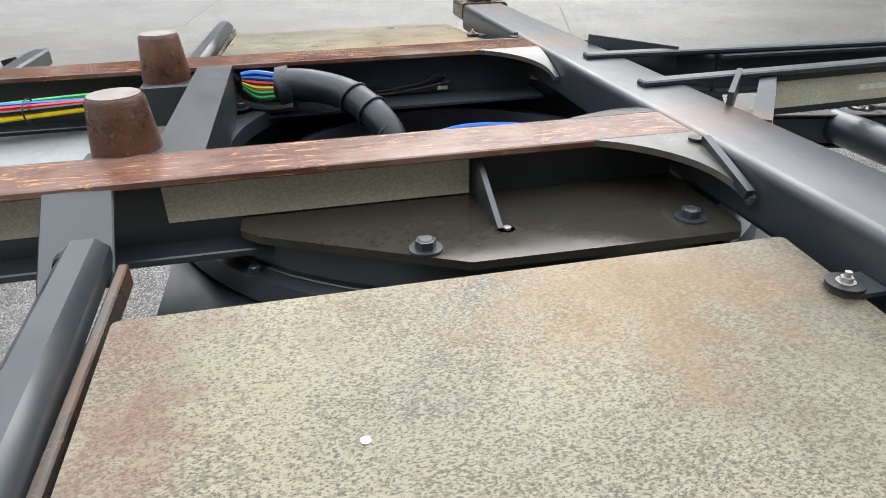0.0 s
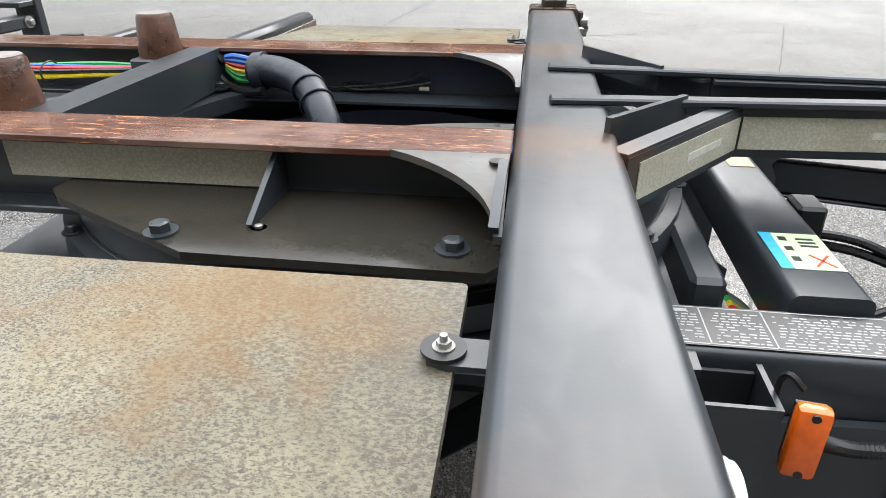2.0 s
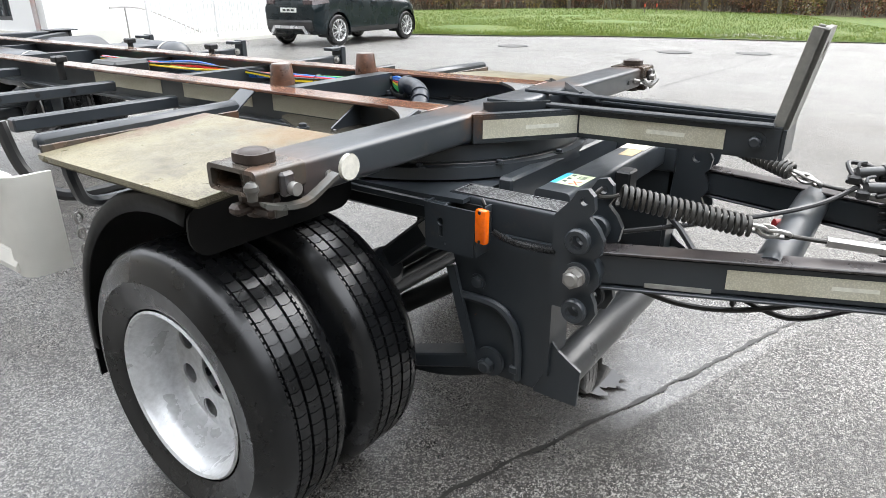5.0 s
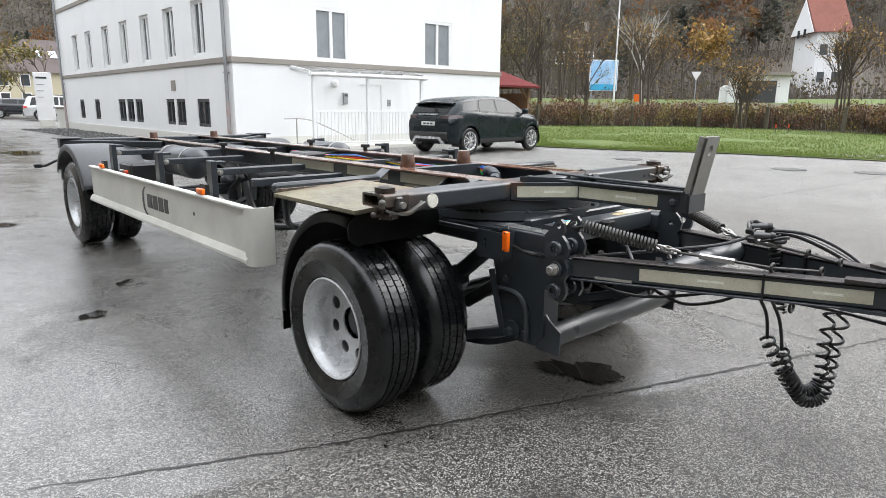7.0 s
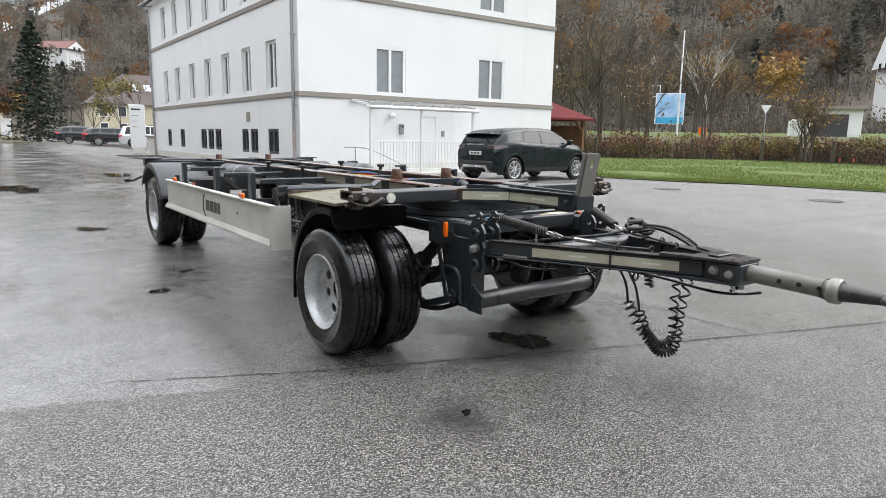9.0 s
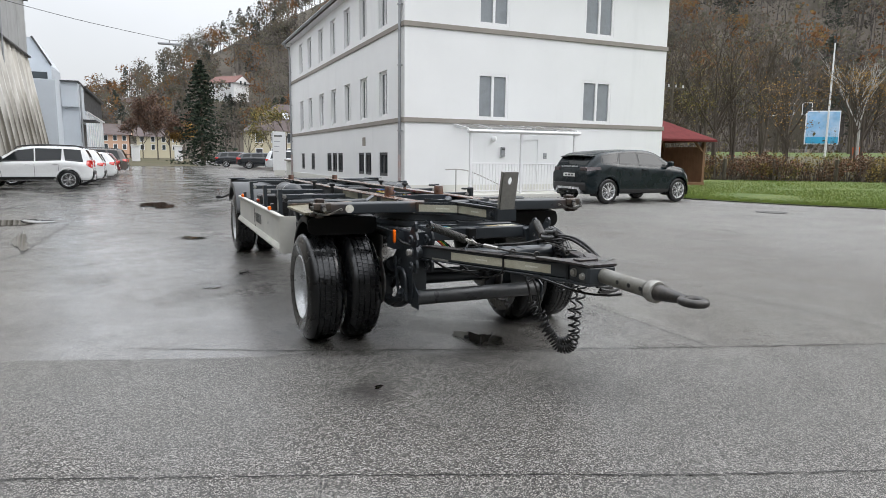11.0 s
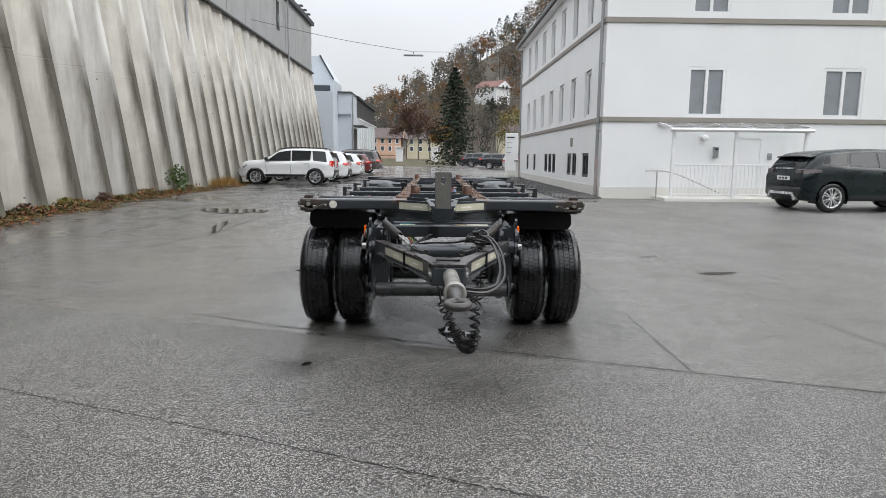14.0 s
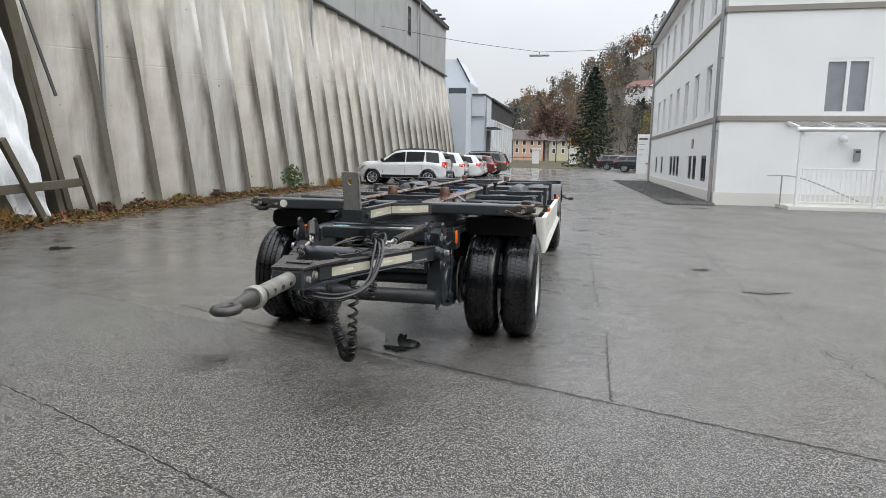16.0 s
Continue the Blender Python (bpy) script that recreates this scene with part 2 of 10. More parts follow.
def asphalt():
    """Wet, coarse asphalt: two fields parted by a joint, damp and drying patches, pale stone chips, films of water."""
    m = Mat("wet_asphalt", 0.4, coord="World")
    sep = m.nt.nodes.new("ShaderNodeSeparateXYZ")
    m.nt.links.new(m.vec, sep.inputs[0])
    side = m.math("ADD", sep.outputs["Y"], m.math("MULTIPLY", sep.outputs["X"], 0.335))
    front = m.span(m.math("ADD", side, m.span(m.noise(9, 3), 0, 1, -0.02, 0.02)), -0.54, -0.57)
    stones, tint = m.cells(230), m.grey(m.cells(230, "Color"))
    big = m.grey(m.cells(130, "Color"))
    damp, dry, fine = m.noise(0.32, 8, 0.68), m.noise(0.75, 8, 0.68), m.noise(60, 3)
    mottle = m.noise(5.5, 6, 0.7)
    c = m.mix(m.span(fine, 0.3, 0.7), (0.014, 0.0135, 0.0125), (0.086, 0.080, 0.071))
    c = m.mix(m.span(mottle, 0.42, 0.66, 0, 0.6), c, (0.046, 0.039, 0.030))
    c = m.mix(m.math("SUBTRACT", 0.42, m.math("MULTIPLY", front, 0.36)), c, (0.070, 0.058, 0.045))
    c = m.mix(m.span(dry, 0.50, 0.60, 0.0, 0.55), c, (0.150, 0.142, 0.130))
    c = m.mix(m.span(m.noise(1.7, 7, 0.7), 0.55, 0.68, 0.0, 0.4), c, (0.040, 0.034, 0.028))
    c = m.mix(m.span(damp, 0.44, 0.56, 0.62, 0.0), c, (0.027, 0.024, 0.021))
    # the paler, drier field beyond the long joint
    right = m.math("MULTIPLY", m.span(m.math("ADD", m.math("ADD", sep.outputs["X"], m.math("MULTIPLY", sep.outputs["Y"], 0.012)), m.span(m.noise(6, 3), 0, 1, -0.03, 0.03)), 1.76, 1.83), m.math("SUBTRACT", 1.0, front))
    c = m.mix(m.math("MULTIPLY", right, m.span(mottle, 0.3, 0.7, 0.25, 0.5)), c, (0.150, 0.134, 0.110))
    c = m.mix(m.math("MULTIPLY", m.math("SUBTRACT", 1.0, front), m.span(m.noise(1.3, 8, 0.75), 0.52, 0.62, 0.0, 0.5)), c, (0.062, 0.052, 0.041))
    # the far yard's bright grazing sheen, put into the colour as a paler tone
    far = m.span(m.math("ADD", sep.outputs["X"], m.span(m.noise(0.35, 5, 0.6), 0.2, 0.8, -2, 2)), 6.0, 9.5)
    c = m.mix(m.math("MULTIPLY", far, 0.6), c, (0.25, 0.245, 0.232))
    # pale and dark stone chips
    c = m.mix(m.math("MULTIPLY", m.span(tint, 0.76, 0.82), m.span(front, 0, 1, 0.7, 0.9)), c, (0.44, 0.425, 0.39))
    c = m.mix(m.math("MULTIPLY", m.span(big, 0.82, 0.87), m.span(front, 0, 1, 0.45, 0.7)), c, (0.42, 0.405, 0.375))
    c = m.mix(m.span(big, 0.13, 0.08, 0, 0.8), c, (0.012, 0.012, 0.012))
    c = m.mix(m.math("MULTIPLY", m.span(tint, 0.34, 0.2), 0.9), c, (0.012, 0.012, 0.012))
    # old oil and damp stains under and in front of the trailer, plus its shade painted as two wide blots
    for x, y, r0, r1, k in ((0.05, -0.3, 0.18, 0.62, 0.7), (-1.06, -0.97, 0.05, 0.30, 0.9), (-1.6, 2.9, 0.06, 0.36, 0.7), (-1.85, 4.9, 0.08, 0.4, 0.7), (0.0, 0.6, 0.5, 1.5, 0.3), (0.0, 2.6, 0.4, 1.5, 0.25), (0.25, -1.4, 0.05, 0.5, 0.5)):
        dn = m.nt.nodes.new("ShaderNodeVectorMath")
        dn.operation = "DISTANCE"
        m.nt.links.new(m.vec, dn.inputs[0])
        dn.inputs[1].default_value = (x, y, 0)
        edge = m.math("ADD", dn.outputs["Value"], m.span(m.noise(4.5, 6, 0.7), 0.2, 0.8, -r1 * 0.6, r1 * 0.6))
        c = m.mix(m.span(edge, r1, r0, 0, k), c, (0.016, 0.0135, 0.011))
    speck = m.noise(42, 6, 0.85)
    c = m.mix(m.span(speck, 0.53, 0.62, 0, 0.55), c, (0.20, 0.19, 0.172))
    c = m.mix(m.span(speck, 0.46, 0.38, 0, 0.75), c, (0.014, 0.0125, 0.011))
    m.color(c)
    wet = m.span(damp, 0.60, 0.40)
    drying = m.span(m.math("ADD", sep.outputs["X"], m.span(m.noise(0.5, 4), 0.2, 0.8, -1.5, 1.5)), 1.5, 5.0)
    smooth_field = m.math("MULTIPLY", m.math("SUBTRACT", 1.0, front), m.span(drying, 0, 1, 1, 0))
    m.rough(m.math("SUBTRACT", m.math("SUBTRACT", m.span(tint, 0, 1, 0.42, 0.54), m.math("MULTIPLY", wet, 0.12)), m.math("MULTIPLY", m.span(m.noise(1.1, 7, 0.72), 0.4, 0.6), m.math("ADD", 0.05, m.math("MULTIPLY", smooth_field, 0.13)))))
    h = m.math("ADD", m.span(stones, 0, 0.6, 1, 0), m.math("MULTIPLY", fine, 0.6))
    n = m.nt.nodes.new("ShaderNodeBump")
    n.inputs["Distance"].default_value = 0.006
    m.nt.links.new(m.math("MULTIPLY", m.span(wet, 0, 1, 0.7, 0.4), m.span(front, 0, 1, 1.1, 1.2)), n.inputs["Strength"])
    m.nt.links.new(h, n.inputs["Height"])
    m.nt.links.new(n.outputs[0], m.b.inputs["Normal"])
    # films of standing water in the hollows
    pool = m.math("ADD", m.noise(0.6, 8, 0.7), m.span(mottle, 0.3, 0.7, -0.04, 0.04))
    m.nt.links.new(m.math("MULTIPLY", m.math("ADD", m.span(pool, 0.54, 0.62, 0.0, 0.35), m.math("MULTIPLY", m.span(m.math("ADD", pool, m.span(sep.outputs["X"], -6.5, -3.5, -0.1, 0.0)), 0.37, 0.50, 0.10, 1.0), m.math("MULTIPLY", m.span(sep.outputs["X"], 3.6, 2.2), m.span(sep.outputs["X"], 1.5, 0.3, 0.3, 1.0)))), m.math("MULTIPLY", m.span(drying, 0, 1, 1, 0.3), m.span(front, 0, 1, 1.0, 0.15))), m.b.inputs["Coat Weight"])
    film = m.nt.nodes.new("ShaderNodeBump")
    film.inputs["Strength"].default_value, film.inputs["Distance"].default_value = 0.2, 0.004
    m.nt.links.new(m.math("ADD", speck, m.math("MULTIPLY", stones, 0.5)), film.inputs["Height"])
    m.nt.links.new(film.outputs[0], m.b.inputs["Coat Normal"])
    m.put("Coat Roughness", 0.12)
    return m.m


def concrete(name="stained_concrete", c=(0.55, 0.525, 0.47), dark=0.42):
    m = Mat(name, 0.8, coord="World")
    drip = m.scaled((1, 1, 0.13))
    a, b, d = m.noise(1.2, 6, 0.6), m.noise(24, 4), m.noise(3.2, 6, 0.65, drip)
    col = m.mix(m.span(a, 0.3, 0.72), tuple(x * 0.78 for x in c), tuple(x * 1.15 for x in c))
    col = m.mix(m.math("MULTIPLY", m.random(), 0.35), col, tuple(x * f for x, f in zip(c, (0.78, 0.80, 0.84))))
    col = m.mix(m.span(d, 0.5, 0.78, 0, dark), col, tuple(x * 0.35 for x in c))
    col = m.mix(m.span(m.noise(0.8, 4, 0.6, drip), 0.6, 0.75, 0, 0.35), col, tuple(min(0.85, x * 1.25) for x in c))
    m.color(m.mix(m.span(b, 0.6, 0.75, 0, 0.3), col, tuple(x * 0.6 for x in c)))
    m.bump(b, 0.25, 0.006)
    return m.m


def fold_concrete():
    """Formwork concrete of the folded wall: stains, drips, tie holes, moss creeping from the fin's edge."""
    m = Mat("folded_wall_concrete", 0.82)
    sep = m.nt.nodes.new("ShaderNodeSeparateXYZ")
    m.nt.links.new(m.vec, sep.inputs[0])
    world = m.nt.nodes.new("ShaderNodeNewGeometry").outputs["Position"]
    mp = m.nt.nodes.new("ShaderNodeMapping")
    mp.inputs["Scale"].default_value = (1, 1, 0.1)
    m.nt.links.new(world, mp.inputs["Vector"])
    a, b, d = m.noise(0.9, 6, 0.6, world), m.noise(22, 4, 0.6, world), m.noise(2.6, 6, 0.65, mp.outputs[0])
    c = m.mix(m.span(a, 0.3, 0.72), (0.41, 0.385, 0.33), (0.60, 0.575, 0.52))
    c = m.mix(m.math("MULTIPLY", m.random(), 0.5), c, (0.42, 0.425, 0.43))
    c = m.mix(m.span(d, 0.46, 0.7, 0, 0.62), c, (0.25, 0.23, 0.19))
    c = m.mix(m.span(m.noise(1.1, 4, 0.6, mp.outputs[0]), 0.6, 0.74, 0, 0.25), c, (0.66, 0.65, 0.61))
    # growth on the blunt edge: sharp behind, soft in front, gone towards the washed pale crest
    edge = m.math("ADD", sep.outputs["Y"], m.span(m.noise(2.0, 6, 0.7, mp.outputs[0]), 0.2, 0.8, -0.09, 0.09))
    reach = m.math("ADD", sep.outputs["Z"], m.span(m.math("ADD", m.noise(0.7, 3, 0.6, world), m.random()), 0.3, 1.7, -1.1, 1.1))
    moss = m.math("MULTIPLY", m.math("MULTIPLY", m.span(edge, 1.03, 1.19), m.span(sep.outputs["Y"], 1.455, 1.42)), m.span(reach, 5.2, 3.4))
    c = m.mix(m.math("MULTIPLY", moss, 0.95), c, m.mix(m.noise(9, 5, 0.7, world), (0.030, 0.026, 0.018), (0.085, 0.073, 0.05)))
    c = m.mix(m.math("MULTIPLY", m.math("MULTIPLY", m.span(edge, 1.15, 1.24), m.span(reach, 4.6, 5.4)), m.span(reach, 7.0, 5.6, 0.0, 0.5)), c, (0.72, 0.715, 0.69))
    c = m.mix(m.span(m.math("ADD", sep.outputs["Z"], m.span(m.noise(3, 5, 0.6, world), 0, 1, -0.3, 0.3)), 0.45, 0.0, 0, 0.55), c, (0.17, 0.165, 0.12))
    c = m.mix(m.span(b, 0.6, 0.75, 0, 0.25), c, (0.28, 0.265, 0.23))
    c = m.mix(m.span(m.cells(1.7, vec=world), 0.04, 0.055, 0.7, 0.0), c, (0.09, 0.085, 0.075))
    m.color(c)
    m.bump(m.math("ADD", b, a), 0.3, 0.008)
    return m.m


def plaster(name, c, scale=1.0):
    m = Mat(name, 0.85)
    a, b, d = m.noise(0.7 * scale, 5), m.noise(46, 4), m.noise(1.6, 5, 0.6, m.scaled((1, 1, 0.16)))
    col = m.mix(m.span(a, 0.3, 0.75), tuple(x * 0.95 for x in c), c)
    col = m.mix(m.span(d, 0.58, 0.85, 0, 0.22), col, tuple(x * 0.62 for x in c))
    m.color(m.mix(m.span(b, 0.55, 0.8, 0, 0.12), col, tuple(x * 0.75 for x in c)))
    m.bump(b, 0.3, 0.006)
    return m.m


def leaves(name, stops, rough=0.6):
    m = Mat(name, rough)
    m.color(m.ramp(m.island(), stops))
    m.put("Specular IOR Level", 0.25)
    return m.m


def crowns(name, stops, rough=0.85, scale=0.1):
    """Foliage that changes its tint from tree to tree and less from leaf to leaf."""
    m = Mat(name, rough)
    m.color(m.ramp(m.math("ADD", m.math("MULTIPLY", m.span(m.noise(scale, 3, 0.6), 0.3, 0.7), 0.65), m.math("MULTIPLY", m.island(), 0.35)), stops))
    m.put("Specular IOR Level", 0.1)
    thin = m.nt.nodes.new("ShaderNodeBsdfTranslucent")
    m.nt.links.new(m.b.inputs["Base Color"].links[0].from_socket, thin.inputs["Color"])
    both = m.nt.nodes.new("ShaderNodeMixShader")
    both.inputs[0].default_value = 0.5
    m.nt.links.new(m.b.outputs[0], both.inputs[1])
    m.nt.links.new(thin.outputs[0], both.inputs[2])
    m.nt.links.new(both.outputs[0], m.nt.nodes["Material Output"].inputs["Surface"])
    return m.m


def glass_dark(name="window_glass", c=(0.05, 0.06, 0.065), rough=0.03):
    m = Mat(name, rough)
    m.color(m.mix(m.noise(0.9, 3), tuple(x * 0.6 for x in c), tuple(x * 1.3 for x in c)))
    m.put("Specular IOR Level", 0.8)
    return m.m


PAINT = wet_steel_paint()
RUSTTOP = rusty_primer()
RUST = rust()
DARKRUST = painted("dark_rusted_steel", (0.042, 0.031, 0.026), 0.42, (0.095, 0.055, 0.036), 0.6, 0.2, 22, fine=90, bump=0.4)
WORNPAINT = painted("worn_grey_green_paint", (0.075, 0.076, 0.07), 0.32, (0.17, 0.11, 0.07), 0.5, 0.1, 18)
COUPLING = painted("grey_cast_alloy", (0.09, 0.092, 0.092), 0.4, (0.06, 0.055, 0.05), 0.7, 0.5, 25)
DARKRED = painted("dull_red_plastic", (0.32, 0.018, 0.02), 0.4, (0.10, 0.02, 0.02), 0.4, 0, 25)
STUMPRUST = rust("wet_dark_rust", 0.42)
STUMPTOP = painted("worn_bare_steel_top", (0.30, 0.265, 0.24), 0.45, (0.13, 0.09, 0.07), 0.7, 0.3, 30, fine=120)
FLANGE = painted("dirty_wet_steel", (0.032, 0.030, 0.024), 0.17, (0.060, 0.046, 0.030), 0.6, 0, 6)
RUSTPAINT = painted("rust_stained_grey_paint", (0.066, 0.056, 0.046), 0.24, (0.15, 0.07, 0.034), 0.9, 0, 14)
FLANGE.node_tree.nodes["Principled BSDF"].inputs["Specular IOR Level"].default_value = 0.28
PLY = plywood()
TAPE = reflective_tape("reflective_tape", (0.60, 0.575, 0.46))
TAPE_MARK = painted("tape_print", (0.72, 0.71, 0.62), 0.4, amount=0.2)
TYRE = rubber()
RIM = painted("silver_rim_paint", (0.62, 0.63, 0.64), 0.32, (0.25, 0.24, 0.22), 0.25, 0.25, 6)
ALU = painted("grey_beige_panel_paint", (0.60, 0.59, 0.54), 0.4, (0.42, 0.40, 0.34), 0.22, 0.0, 2, fine=4)
ZINC = painted("zinc_steel", (0.42, 0.41, 0.39), 0.38, (0.14, 0.10, 0.07), 0.45, 0.75, 30)
WORNSTEEL = painted("worn_pale_steel", (0.34, 0.335, 0.31), 0.42, (0.12, 0.09, 0.06), 0.6, 0.35, 14)
BLACK = painted("black_plastic", (0.012, 0.0125, 0.013), 0.38, (0.05, 0.047, 0.042), 0.3)
BLACKGUARD = painted("black_mudguard_rubber", (0.004, 0.0043, 0.0047), 0.42, (0.018, 0.017, 0.015), 0.3, shine=0.25)
GREYGUARD = painted("grey_mudguard_plastic", (0.055, 0.058, 0.062), 0.4, (0.10, 0.095, 0.085), 0.4)
LACQUER = painted("brown_black_primer", (0.034, 0.030, 0.030), 0.3, (0.085, 0.062, 0.05), 0.6, 0, 8)
ORANGE = painted("orange_lens", (0.92, 0.15, 0.006), 0.15, (0.6, 0.12, 0.01), 0.2, coat=0.5)
REDLENS = painted("red_lens", (0.5, 0.02, 0.015), 0.15, (0.25, 0.01, 0.01), 0.2, coat=0.5)
WHITEREF = painted("white_reflector", (0.72, 0.70, 0.62), 0.25, (0.5, 0.47, 0.38), 0.25, coat=0.5)
LABELBLACK = painted("black_label_foil", (0.014, 0.014, 0.015), 0.25, (0.06, 0.055, 0.05), 0.3)
LABELWHITE = painted("white_print", (0.34, 0.35, 0.35), 0.4, (0.3, 0.29, 0.27), 0.3)
LABELGREEN = painted("pale_green_label", (0.55, 0.64, 0.42), 0.35, (0.4, 0.42, 0.3), 0.25)
LABELBLUE = painted("blue_print", (0.05, 0.42, 0.68), 0.35, amount=0.1)
INKRED = painted("red_print", (0.65, 0.08, 0.03), 0.4, amount=0.1)
INKDARK = painted("dark_print", (0.03, 0.035, 0.03), 0.4, amount=0.1)
WIRES = {k: painted(k + "_cable_sheath", c, 0.3, amount=0.15) for k, c in dict(red=(0.6, 0.02, 0.02), blue=(0.02, 0.14, 0.55), yellow=(0.75, 0.55, 0.02), green=(0.03, 0.33, 0.08), orange=(0.8, 0.22, 0.02), black=(0.012, 0.012, 0.013)).items()}
ASPHALT = asphalt()
FOLDCONCRETE = fold_concrete()
DARKCONCRETE = concrete("dark_mossy_concrete", (0.085, 0.076, 0.054), 0.6)
CLADDING = painted("grey_sheet_cladding", (0.36, 0.365, 0.36), 0.55, (0.22, 0.215, 0.2), 0.35, 0.1, 0.8)
CLADLIGHT = painted("light_blue_grey_cladding", (0.52, 0.56, 0.60), 0.6, (0.36, 0.37, 0.37), 0.35, 0, 0.6)
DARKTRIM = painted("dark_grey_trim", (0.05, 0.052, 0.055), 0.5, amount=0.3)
WHITEWALL = plaster("white_plaster", (0.77, 0.775, 0.77))
PLINTH = plaster("cream_plinth_plaster", (0.66, 0.65, 0.60))
BANDSTONE = plaster("grey_brown_band", (0.27, 0.245, 0.215), 3.0)
WHITEPAINT = painted("white_paint", (0.80, 0.80, 0.80), 0.4, (0.55, 0.54, 0.5), 0.15)
GLASS = glass_dark()
BLIND = painted("grey_blind_behind_glass", (0.24, 0.26, 0.275), 0.08, (0.1, 0.1, 0.1), 0.4)
ROOFPANE = Mat("clear_roofing_pane", 0.12)
ROOFPANE.color((0.86, 0.88, 0.89)).put("Transmission Weight", 0.95).put("IOR", 1.2)
ROOFPANE = ROOFPANE.m
GREYZINC = painted("grey_zinc_pipe", (0.34, 0.35, 0.36), 0.4, (0.2, 0.19, 0.18), 0.4, 0.5)
STAINEDPIPE = painted("red_stained_zinc_pipe", (0.40, 0.36, 0.35), 0.5, (0.42, 0.17, 0.12), 0.8, 0.1, 4, fine=14)
ROOFTILE = painted("dark_brown_roof_tiles", (0.075, 0.05, 0.045), 0.6, (0.05, 0.045, 0.035), 0.4, 0, 1, fine=9)
REDROOF = painted("red_roof_shingle", (0.13, 0.026, 0.026), 0.9, (0.06, 0.026, 0.024), 0.5, shine=0.15)
REDTILE = painted("weathered_red_roof_tiles", (0.20, 0.07, 0.05), 0.85, (0.13, 0.065, 0.05), 0.5, 0, 1, fine=8)
WOOD = painted("brown_timber", (0.17, 0.085, 0.04), 0.6, (0.07, 0.045, 0.03), 0.5, 0, 3)
OLDWOOD = painted("weathered_green_brown_timber", (0.085, 0.072, 0.05), 0.8, (0.04, 0.045, 0.025), 0.6, 0, 3)
BARK = painted("grey_brown_bark", (0.085, 0.068, 0.052), 0.9, (0.05, 0.05, 0.035), 0.5, 0, 3, fine=25, bump=0.4)
PALEBARK = painted("pale_birch_bark", (0.42, 0.41, 0.38), 0.8, (0.10, 0.09, 0.08), 0.5, 0, 5, fine=18)


# ---- mesh tools ----
def thing(name, label, category, m=None, group="", kind=""):
    """A top-level Empty that holds a thing's parts."""
    ob = new(name)
    ob.empty_display_size = 0.2
    if m is not None:
        ob.matrix_world = m
    return tagged(ob, label, category, group, kind)


def mesh_of(bm, name, mat, smooth=30):
    me = bpy.data.meshes.new(name)
    bmesh.ops.recalc_face_normals(bm, faces=bm.faces)
    if smooth:
        for f in bm.faces:
            f.smooth = True
    bm.to_mesh(me)
    bm.free()
    me.materials.append(mat)
    if smooth:
        me.set_sharp_from_angle(angle=radians(smooth))
    return me


def part(name, bm, mat, parent=None, label="", smooth=30, m=None):
    """Links a bmesh as one mesh object under a thing or a part."""
    ob = new(name, mesh_of(bm, name, mat, smooth))
    if parent is not None:
        ob.parent = parent
    if m is not None:
        ob.matrix_local = m
    return tagged(ob, label)


def again(ob, parent, m, label=""):
    """Another part on the same mesh."""
    o = new(ob.name.split(".")[0], ob.data)
    o.parent = parent
    o.matrix_local = m
    return tagged(o, label)


def solo(name, bm, mat, label, category, group="", kind="", smooth=30):
    return tagged(part(name, bm, mat, None, smooth=smooth), label, category, group, kind)


def box(bm, lo, hi, bevel=0.0, m=None, seg=1):
    c = [(a + b) / 2 for a, b in zip(lo, hi)]
    s = [abs(b - a) for a, b in zip(lo, hi)]
    mm = Matrix.Translation(c) @ Matrix.Diagonal((*s, 1))
    if m is not None:
        mm = m @ mm
    vs = bmesh.ops.create_cube(bm, size=1, matrix=mm)["verts"]
    if bevel:
        es = list({e for v in vs for e in v.link_edges})
        bmesh.ops.bevel(bm, geom=es, offset=bevel, segments=seg, affect="EDGES", profile=0.5)
    return bm


def boxed(lo, hi, bevel=0.0, m=None, seg=1):
    return box(bmesh.new(), lo, hi, bevel, m, seg)


def between(p0, p1):
    p0, p1 = Vector(p0), Vector(p1)
    d = p1 - p0
    return Matrix.Translation((p0 + p1) / 2) @ d.to_track_quat("Z", "Y").to_matrix().to_4x4(), d.length


def rod(bm, p0, p1, r0, r1=None, seg=14, cap=True):
    m, ln = between(p0, p1)
    bmesh.ops.create_cone(bm, cap_ends=cap, segments=seg, radius1=r0, radius2=r0 if r1 is None else r1, depth=ln, matrix=m)
    return bm


def bar(bm, p0, p1, w, h, bevel=0.0, up=(0, 0, 1)):
    """A square bar from p0 to p1, w across and h along up."""
    p0, p1 = Vector(p0), Vector(p1)
    z = (p1 - p0).normalized()
    x = Vector(up).cross(z).normalized()
    y = z.cross(x)
    m = Matrix((x, y, z)).transposed().to_4x4()
    m.translation = (p0 + p1) / 2
    return box(bm, (-w / 2, -h / 2, -(p1 - p0).length / 2), (w / 2, h / 2, (p1 - p0).length / 2), bevel, m)


